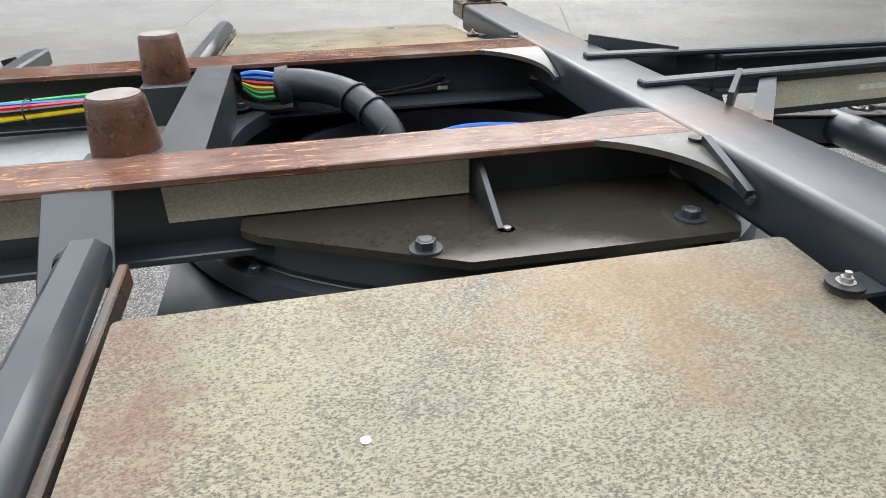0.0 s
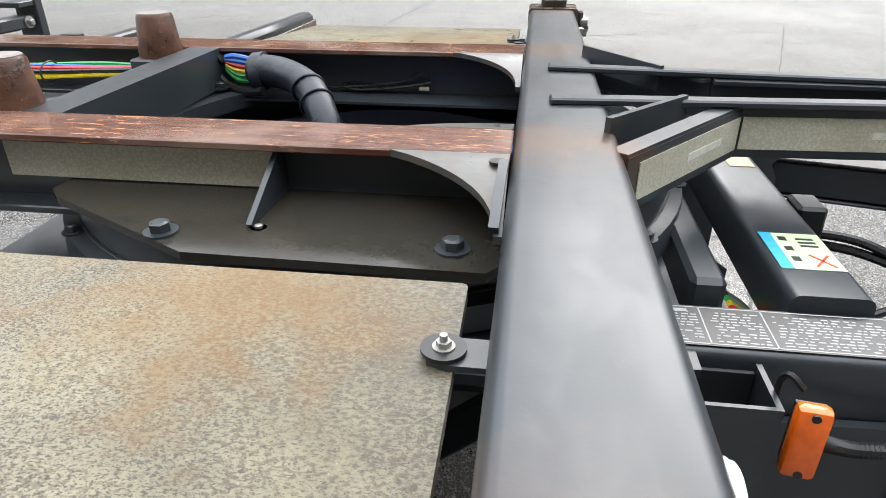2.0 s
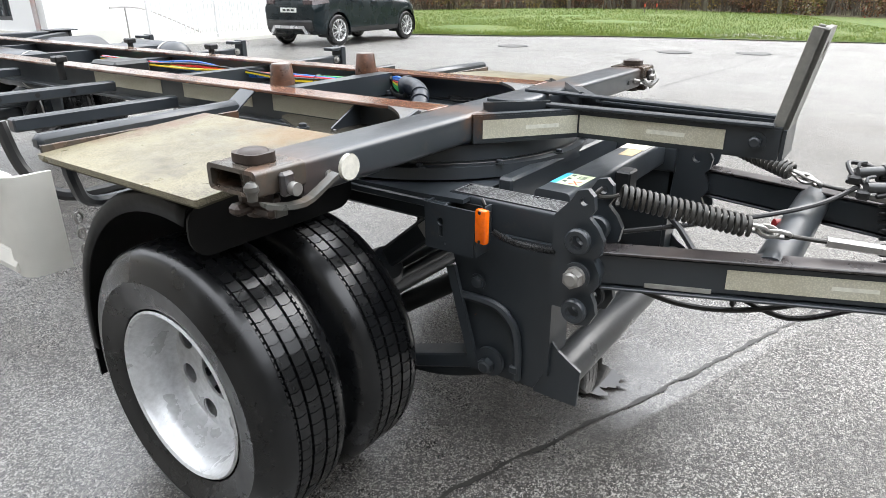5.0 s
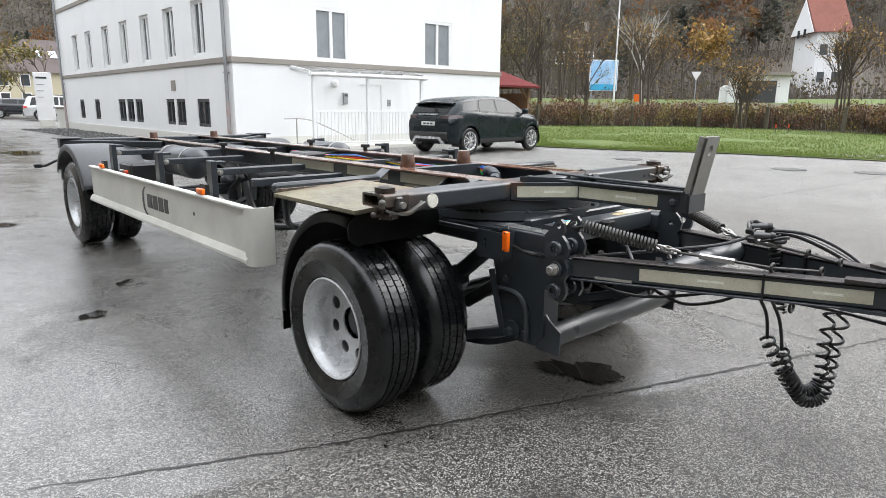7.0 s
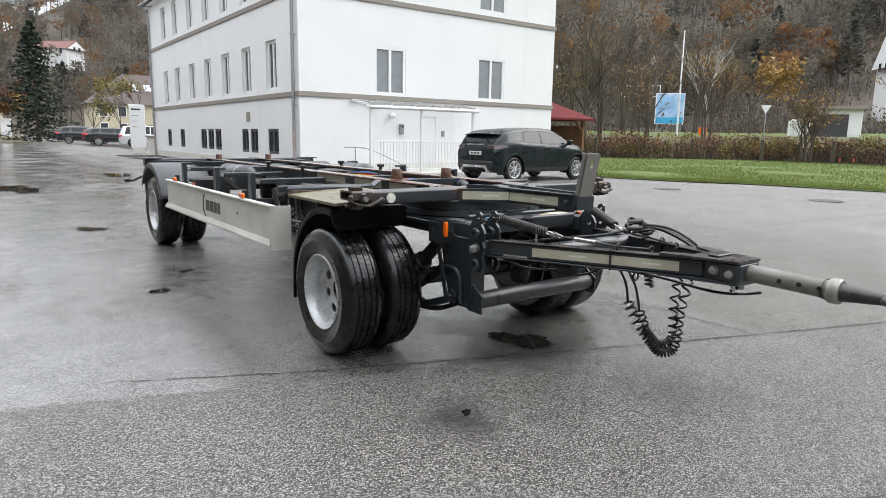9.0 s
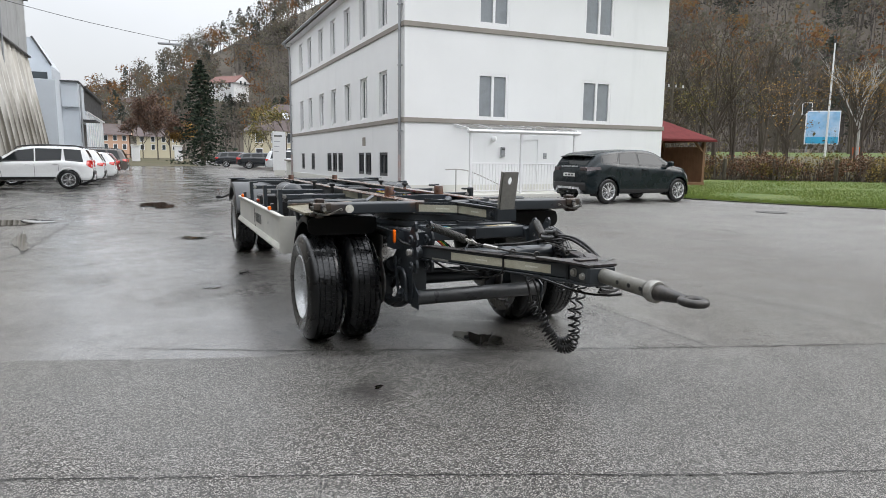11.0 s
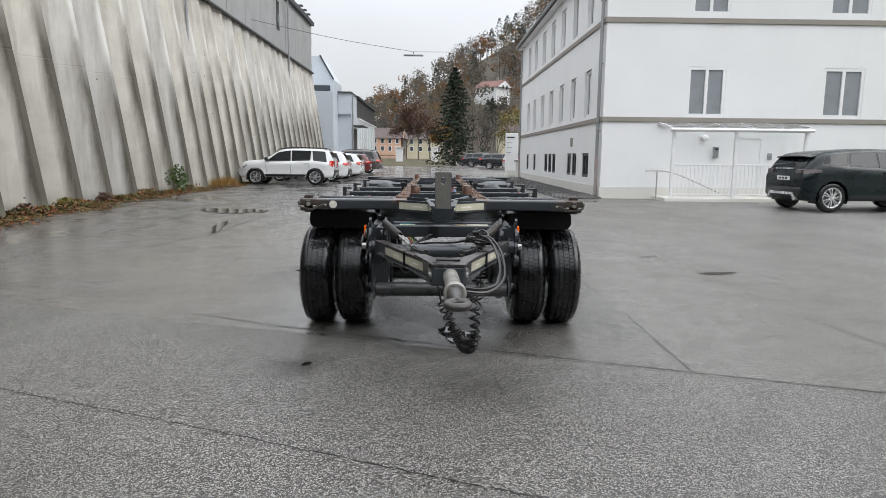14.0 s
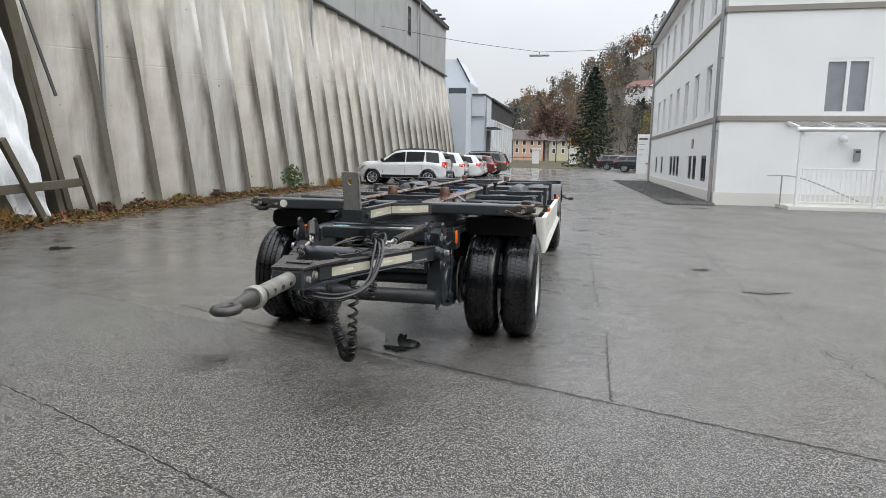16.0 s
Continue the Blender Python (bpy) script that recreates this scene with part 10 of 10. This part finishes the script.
def car(name, label, m, shape, paint, spokes=5, trim=True, rails=False, windows=(), rear=(0, 0), screen=(0, 0), lamp=None, plate=None, spoiler=0.0, group="parked cars", pale=None):
    """Body with open wheel arches, patched with windows, seams, lamps and trim that follow its skin."""
    t = thing(name, label, "car", m, group)
    S = shape
    ra = S.wr * 1.17
    bm = bmesh.new()
    n = int(S.L / 0.045)
    rows = []
    for i in range(n + 1):
        x = S.x0 + S.L * i / n
        pts = S.section(x)
        full = pts + [(-y, z) for y, z in pts[-2:0:-1]]
        row = []
        for y, z in full:
            px, pz = x, z
            if abs(y) > 0.7 * S.half(x) and z < along(S.belt, x):
                for c in (0, S.wb):
                    d = math.hypot(px - c, pz - S.wr)
                    if abs(d - ra) < 0.034 and d > 0:
                        px, pz = c + (px - c) * ra / d, S.wr + (pz - S.wr) * ra / d
            row.append(bm.verts.new((px, y, pz)))
        rows.append(row)
    for a, b in zip(rows, rows[1:]):
        for k in range(len(a)):
            q = (a[k], a[(k + 1) % len(a)], b[(k + 1) % len(a)], b[k])
            c = sum((v.co for v in q), Vector()) / 4
            if abs(c.y) > 0.55 * S.half(c.x) and c.z < 1.0 and any(math.hypot(c.x - cx, c.z - S.wr) < ra - 0.004 for cx in (0, S.wb)):
                continue
            bm.faces.new(q)
    bm.faces.new(rows[0][::-1])
    bm.faces.new(rows[-1])
    bmesh.ops.delete(bm, geom=[v for v in bm.verts if not v.link_faces], context="VERTS")
    body = part("body", bm, paint, t, smooth=40)

    def patch(nm, corners, mat, s, off=0.006, nx=6, nz=4, lb=""):
        """A piece that lies on the side; corners (x, z): lower rear, lower front, upper front, upper rear."""
        b = bmesh.new()
        grid = []
        for j in range(nz + 1):
            row, v = [], j / nz
            for i in range(nx + 1):
                u = i / nx
                x = (corners[0][0] * (1 - u) + corners[1][0] * u) * (1 - v) + (corners[3][0] * (1 - u) + corners[2][0] * u) * v
                z = (corners[0][1] * (1 - u) + corners[1][1] * u) * (1 - v) + (corners[3][1] * (1 - u) + corners[2][1] * u) * v
                row.append(b.verts.new((x, s * (S.side(x, z) + off), z)))
            grid.append(row)
        for r0, r1 in zip(grid, grid[1:]):
            for i in range(nx):
                b.faces.new((r0[i], r0[i + 1], r1[i + 1], r1[i]))
        return part(nm, b, mat, body, lb, smooth=40)

    def cap(nm, xa, xb, wide_a, wide_b, mat, off, lb=""):
        """A sheet across the car on its upper line between xa and xb, e.g. a screen."""
        b = bmesh.new()
        grid = []
        for j in range(9):
            v = j / 8
            x = xa + (xb - xa) * v
            sec = S.section(x)[17:]
            row = []
            for i in range(11):
                y = (wide_a + (wide_b - wide_a) * v) * sec[0][0] * (i / 5 - 1)
                z = sec[-1][1]
                for (y1, z1), (y2, z2) in zip(sec, sec[1:]):
                    if y2 <= abs(y) <= y1:
                        z = z2 + (z1 - z2) * (abs(y) - y2) / max(y1 - y2, 1e-5)
                row.append(b.verts.new((x + off * (1 if xa > 0.5 else -1), y, z + off * 0.7)))
            grid.append(row)
        for r0, r1 in zip(grid, grid[1:]):
            for i in range(10):
                b.faces.new((r0[i], r0[i + 1], r1[i + 1], r1[i]))
        return part(nm, b, mat, body, lb, smooth=50)

    trim_mat = BLACK if trim else paint
    for s in (-1, 1):
        for k, (xb0, xb1, xt1, xt0) in enumerate(windows):
            g = [(xb0, S.glass(xb0, 0.04)), (xb1, S.glass(xb1, 0.04)), (xt1, S.glass(xt1, 0.97)), (xt0, S.glass(xt0, 0.97))]
            e = 0.028
            patch("window_surround", [(g[0][0] - e, g[0][1] - e), (g[1][0] + e, g[1][1] - e), (g[2][0] + e, g[2][1] + e * 0.6), (g[3][0] - e, g[3][1] + e * 0.6)], BLACK, s, 0.004, lb="black window surround")
            patch("side_window", g, CARGLASS, s, 0.008)
        zs = S.sill + 0.11
        for xa, xb in ((windows[1][0] - 0.03, windows[1][0] + 0.02), (windows[-1][0] - 0.03, windows[-1][0] - 0.03), (S.wb * 0.80, S.wb * 0.83)):
            ztop = along(S.belt, xb) - 0.01
            xl = max(xa, ra * 0.82) if xa < 0.6 else xa
            patch("door_seam", [(xl, zs), (xl + 0.011, zs), (xb + 0.011, ztop), (xb, ztop)], BLACK, s, 0.002, 1, 6)
        for xh in (windows[1][0] + 0.06, windows[-1][0] + 0.06):
            zh = along(S.belt, xh) - 0.11
            y = S.side(xh, zh)
            part("door_handle", boxed((xh, min(s * (y - 0.01), s * (y + 0.035)), zh - 0.02), (xh + 0.19, max(s * (y - 0.01), s * (y + 0.035)), zh + 0.015), 0.012, seg=2), paint, body)
        patch("sill", [(ra * 0.98, S.sill + 0.035), (S.wb - ra * 0.98, S.sill + 0.035), (S.wb - ra, S.sill + 0.15), (ra, S.sill + 0.15)], trim_mat, s, 0.012, 8, 2, "lower sill trim")
        if trim:
            for c in (0, S.wb):
                b = bmesh.new()
                prev = None
                for k in range(25):
                    a = radians(-14 + 208 * k / 24)
                    row = []
                    for r, o in ((ra - 0.012, -0.05), (ra - 0.012, 0.012), (ra + 0.045, 0.012), (ra + 0.05, 0.0)):
                        x, z = c + r * math.cos(a), S.wr + r * math.sin(a)
                        z = max(z, S.sill + 0.02)
                        row.append(b.verts.new((x, s * (S.side(min(max(x, S.x0 + 0.03), S.x1 - 0.03), z) + o), z)))
                    if prev:
                        for i in range(3):
                            b.faces.new((prev[i], prev[i + 1], row[i + 1], row[i]))
                    prev = row
                part("arch_trim", b, paint, body, "wheel arch lip", smooth=50)
            mold = S.sill + 0.26
            if trim == 2:
                patch("side_moulding", [(ra * 1.1, mold), (S.wb - ra * 1.1, mold), (S.wb - ra * 1.1, mold + 0.035), (ra * 1.1, mold + 0.035)], paint, s, 0.014, 8, 1)
        pm = windows[-1][1] - 0.06
        zm = along(S.belt, pm) + 0.03
        ym = S.side(pm, zm)
        mir = part("mirror", boxed((pm - 0.05, min(s * (ym + 0.05), s * (ym + 0.25)), zm + 0.01), (pm + 0.09, max(s * (ym + 0.05), s * (ym + 0.25)), zm + 0.17), 0.045, seg=3), paint if trim != 1 else BLACK, t)
        part("mirror_arm", boxed((pm, min(s * (ym - 0.03), s * (ym + 0.08)), zm - 0.01), (pm + 0.06, max(s * (ym - 0.03), s * (ym + 0.08)), zm + 0.05), 0.01), BLACK, mir)
        for c in (0, S.wb):
            y = s * (S.half(c) - 0.02 - 0.35 * S.wr * 0.66)
            wm = pose(c, y, S.wr, 0, 0, 0 if s < 0 else 180) @ Matrix.Diagonal((S.wr, S.wr * 0.66, S.wr, 1))
            w = hook("wheel", car_tyre, t, "", wm)
            hook("rim", alloys[spokes], w, "bright alloy rim")
            hook("brake", hub_data, w, "dark wheel inside")
            b = bmesh.new()
            prev = None
            for k in range(25):
                a = radians(-20 + 220 * k / 24)
                row = [b.verts.new((c + ra * math.cos(a), s * q, S.wr + ra * math.sin(a))) for q in (S.half(c) - 0.025, S.half(c) - 0.36)]
                if prev:
                    b.faces.new((prev[0], prev[1], row[1], row[0]))
                prev = row
            part("wheel_arch", b, BLACK, body, "dark wheel arch", smooth=50)
        if rails:
            xa, xb = windows[0][3] - 0.1, windows[-1][2] + 0.1
            b = bmesh.new()
            rp = []
            for f in (0, 0.08, 0.3, 0.6, 0.92, 1):
                x = xa + (xb - xa) * f
                sec = S.section(x)
                rp.append((x, s * sec[18][0], sec[18][1] + (0.0 if f in (0, 1) else 0.055)))
            part("roof_rail", hose(b, rp, 0.021, 8, 5), BLACK, t)
        if lamp:
            (xa, za), (xb, zb_), mat_l = lamp
            patch("rear_light", [(S.x0 + 0.02, za), (xb, (za * 0.6 + zb_ * 0.4)), (xb - 0.02, zb_), (S.x0 + 0.05, zb_)], mat_l, s, 0.012, 6, 3, "rear lamp cluster")
            y = S.side(S.x0 + 0.02, za)
            part("rear_light", boxed((S.x0 - 0.012, min(s * (y - 0.02), s * (y * 0.62)), za), (S.x0 + 0.10, max(s * (y - 0.02), s * (y * 0.62)), zb_), 0.02), mat_l, body, "rear lamp cluster", smooth=0)
        xf = S.x1
        patch("headlight", [(xf - 0.42, along(S.belt, xf - 0.42) - 0.16), (xf - 0.07, along(S.belt, xf - 0.07) - 0.12), (xf - 0.10, along(S.belt, xf - 0.1) - 0.02), (xf - 0.5, along(S.belt, xf - 0.5) - 0.05)], CARCHROME, s, 0.008, 5, 3)
    cap("rear_window", rear[0], rear[1], 0.86, 0.88, CARGLASS, 0.010)
    cap("windscreen", screen[0], screen[1], 0.92, 0.98, CARGLASS, 0.010)
    xe = S.x0
    h0 = S.half(xe)
    part("rear_bumper", boxed((xe - 0.05, -h0 * 0.93, S.sill + 0.1), (xe + 0.20, h0 * 0.93, S.sill + 0.36), 0.06, seg=3), trim_mat, body)
    if trim:
        part("skid_plate", plate_bm((-h0 * 0.62, S.sill + 0.06), (h0 * 0.62, S.sill + 0.2), xe - 0.065), CARCHROME, body, "silver diffuser plate", smooth=0)
    if plate:
        part("number_plate", boxed((xe - 0.03, -0.26, plate), (xe + 0.12, 0.26, plate + 0.11), 0.004), PLATEWHITE, body, "white number plate with unreadable print", smooth=0)
        for k in range(3):
            part("plate_print", boxed((xe - 0.033, -0.2 + k * 0.14, plate + 0.03), (xe - 0.031, -0.1 + k * 0.14, plate + 0.08)), INKDARK, body, smooth=0)
    part("front_bumper", boxed((S.x1 - 0.24, -S.half(S.x1) * 0.95, S.sill + 0.06), (S.x1 + 0.03, S.half(S.x1) * 0.95, S.sill + 0.26), 0.06, seg=3), BLACK, body)
    if spoiler:
        xs = rear[1]
        sec = S.section(xs + 0.06)
        b = bmesh.new()
        prev = None
        for i in range(13):
            y = sec[18][0] * (i / 6 - 1)
            zt = sec[-1][1] - 0.035 * (i / 6 - 1) ** 2
            back = spoiler * (1 - 0.35 * (i / 6 - 1) ** 2)
            row = [b.verts.new(p) for p in ((xs + 0.10, y, zt + 0.012), (xs - back, y, zt - 0.035), (xs - back + 0.015, y, zt - 0.065), (xs + 0.10, y, zt - 0.04))]
            if prev:
                for k in range(4):
                    b.faces.new((prev[k], prev[(k + 1) % 4], row[(k + 1) % 4], row[k]))
            prev = row
        part("spoiler", b, paint, body, "roof spoiler over the rear window", smooth=40)
    if pale:
        for k in range(10):
            part("tailgate_badge", boxed((pale[0] - 0.012, 0.36 - k * 0.08, pale[1]), (pale[0] + 0.004, 0.41 - k * 0.08, pale[1] + 0.035)), CARCHROME, body, smooth=0)
    return t


def plate_bm(lo, hi, x):
    """A flat upturned-ended trim plate across the tail."""
    w, z0, z1 = hi[0], lo[1], hi[1]
    return plate(bmesh.new(), [(-w * 1.25, z0 - 0.03), (-w * 1.1, z0 - 0.05), (-w * 0.9, z1 - 0.05), (w * 0.9, z1 - 0.05), (w * 1.1, z0 - 0.05), (w * 1.25, z0 - 0.03), (w * 1.0, z1 + 0.02), (-w * 1.0, z1 + 0.02)], 0.09, plane_of((x + 0.06, 0, 0), (0, 1, 0), (0, 0, 1)) @ pose(0, 0, -0.06))


def suv_shape(L, W, H, wb, fo, wr, steep=0.0):
    ro = L - wb - fo
    return CarShape(L, W, wb, fo,
                    [(-ro, 0.93), (-ro + 0.05, 1.06), (-ro + 0.30, H - 0.12), (-ro + 0.52, H - 0.04), (wb * 0.15, H), (wb * 0.55, H - 0.01), (wb * 0.72, H - 0.09), (wb * 1.02, 1.13 - steep), (wb + fo * 0.5, 1.03 - steep), (wb + fo * 0.86, 0.93 - steep), (wb + fo, 0.76 - steep)],
                    [(-ro, 0.92), (0, 1.04), (wb * 0.5, 1.0), (wb, 0.98), (wb + fo, 0.72)], wr)


def suv_windows(S, H):
    """Quarter, rear door and front door windows."""
    ro, wb = -S.x0, S.wb
    return [(-ro + 0.42, wb * 0.02, wb * 0.05, -ro + 0.60), (wb * 0.09, wb * 0.40, wb * 0.41, wb * 0.10), (wb * 0.45, wb * 0.87, wb * 0.69, wb * 0.45)]


def simple_suv(name, label, m, L, W, H, wb, fo, paint, wr=0.34, spokes=5, trim=0, rails=False, steep=0.0):
    S = suv_shape(L, W, H, wb, fo, wr, steep)
    ro = -S.x0
    return car(name, label, m, S, paint, spokes, trim, rails, suv_windows(S, H), (-ro + 0.08, -ro + 0.34), (wb * 0.745, wb * 0.99), ((-ro, 0.80), (-ro + 0.26, 0.98), REDLENS), 0.62, 0.06)


CARGREEN = painted("dark_green_metallic", (0.005, 0.011, 0.0135), 0.25, (0.012, 0.016, 0.017), 0.2, 0.0, coat=0.2, bump=0.0, shine=0.3)
CARWHITE = painted("white_car_paint", (0.74, 0.75, 0.75), 0.18, (0.5, 0.49, 0.46), 0.15, coat=0.6, bump=0.0)
CARBLACK = painted("black_car_paint", (0.015, 0.018, 0.022), 0.12, (0.03, 0.03, 0.03), 0.2, coat=0.8, bump=0.0)
CARRED = painted("dark_red_car_paint", (0.12, 0.015, 0.015), 0.15, (0.05, 0.02, 0.02), 0.2, coat=0.7, bump=0.0)
CARBROWN = painted("brown_grey_car_paint", (0.09, 0.075, 0.065), 0.2, (0.05, 0.045, 0.04), 0.2, coat=0.7, bump=0.0)
CARSILVER = painted("silver_white_car_paint", (0.6, 0.61, 0.62), 0.2, (0.4, 0.4, 0.4), 0.2, 0.2, coat=0.6, bump=0.0)

# compact coupe-like SUV: falling roof, rising belt, long spoiler
green = CarShape(4.50, 1.96, 3.0, 0.76,
                 [(-0.74, 0.99), (-0.68, 1.15), (-0.40, 1.46), (-0.15, 1.57), (0.6, 1.65), (1.4, 1.68), (1.95, 1.63), (2.35, 1.47), (2.86, 1.20), (3.25, 1.13), (3.56, 1.03), (3.70, 0.88), (3.76, 0.72)],
                 [(-0.74, 0.97), (-0.3, 1.23), (0.5, 1.20), (1.6, 1.15), (2.6, 1.10), (3.3, 0.98), (3.76, 0.70)], 0.385, 0.40, 0.29)
car("green_suv", "dark green compact SUV parked by the white building", pose(10.27, 12.04, 0.15, 0, 0, 4.2), green, CARGREEN, 7, 2, False,
    [(-0.28, 0.36, 0.42, -0.20), (0.48, 1.24, 1.22, 0.54), (1.32, 2.54, 2.04, 1.30)], (-0.65, -0.38), (2.04, 2.80), ((-0.74, 1.00), (-0.34, 1.12), SMOKED), 0.82, 0.22, pale=(-0.72, 1.12))
white = CarShape(4.30, 1.86, 2.66, 0.82,
                 [(-0.82, 0.98), (-0.78, 1.14), (-0.60, 1.50), (-0.40, 1.60), (0.4, 1.635), (1.25, 1.63), (1.62, 1.55), (2.05, 1.30), (2.42, 1.13), (3.0, 1.08), (3.33, 0.96), (3.48, 0.70)],
                 [(-0.82, 0.96), (0, 1.08), (1.2, 1.05), (2.3, 1.03), (3.1, 0.96), (3.48, 0.68)], 0.36, 0.28, 0.33)
car("white_suv", "white SUV with black roof rails beside the hall", pose(-5.41, 24.42, 0.16, 0, 0, 181), white, CARWHITE, 6, 1, True,
    [(-0.50, 0.05, 0.10, -0.42), (0.24, 1.02, 1.02, 0.20), (1.12, 2.18, 1.62, 1.12)], (-0.74, -0.58), (1.66, 2.38), ((-0.82, 0.80), (-0.62, 1.10), REDLENS), 0.72, 0.05)
simple_suv("white_crossover", "white crossover parked in the row beside the hall", pose(-5.3, 28.2, 0.16, 0, 0, 181), 4.25, 1.84, 1.58, 2.6, 0.8, CARWHITE, 0.35, 5, 1)
simple_suv("white_estate_car", "white estate car in the parking row", pose(-5.25, 32.0, 0.16, 0, 0, 180), 4.6, 1.8, 1.48, 2.65, 0.9, CARWHITE, 0.33, 5)
simple_suv("white_hatchback", "white hatchback in the parking row", pose(-5.3, 35.6, 0.16, 0, 0, 180), 4.2, 1.78, 1.48, 2.6, 0.85, CARWHITE, 0.32, 6)
simple_suv("red_estate_car", "dark red estate car in the parking row", pose(-5.3, 39.2, 0.16, 0, 0, 180), 4.4, 1.78, 1.48, 2.6, 0.9, CARRED, 0.32, 5)
simple_suv("brown_suv", "brown-grey SUV at the end of the parking row", pose(-5.1, 44.0, ground_z(-5, 44), 0, 0, 178), 4.5, 1.85, 1.68, 2.65, 0.85, CARBROWN, 0.35, 5, 1, True)
simple_suv("silver_suv", "silver-white SUV near the sign pylon", pose(6.9, 50.0, ground_z(7, 50), 0, 0, -10), 4.65, 1.88, 1.68, 2.79, 0.9, CARSILVER, 0.36, 5, 1, True)
simple_suv("dark_saloon", "dark blue saloon near the spruce", pose(5.2, 54.5, ground_z(5, 54.5), 0, 0, -10), 4.6, 1.82, 1.43, 2.8, 0.85, CARBLACK, 0.33, 7)
simple_suv("dark_estate_car", "black estate car near the spruce", pose(3.9, 61.5, ground_z(4, 61.5), 0, 0, -8), 4.5, 1.82, 1.5, 2.7, 0.85, CARBLACK, 0.33, 5)
simple_suv("red_saloon", "dark red saloon between the dark cars", pose(5.4, 58.2, ground_z(5, 58.2), 0, 0, -10), 4.4, 1.8, 1.42, 2.7, 0.85, CARRED, 0.33, 5)
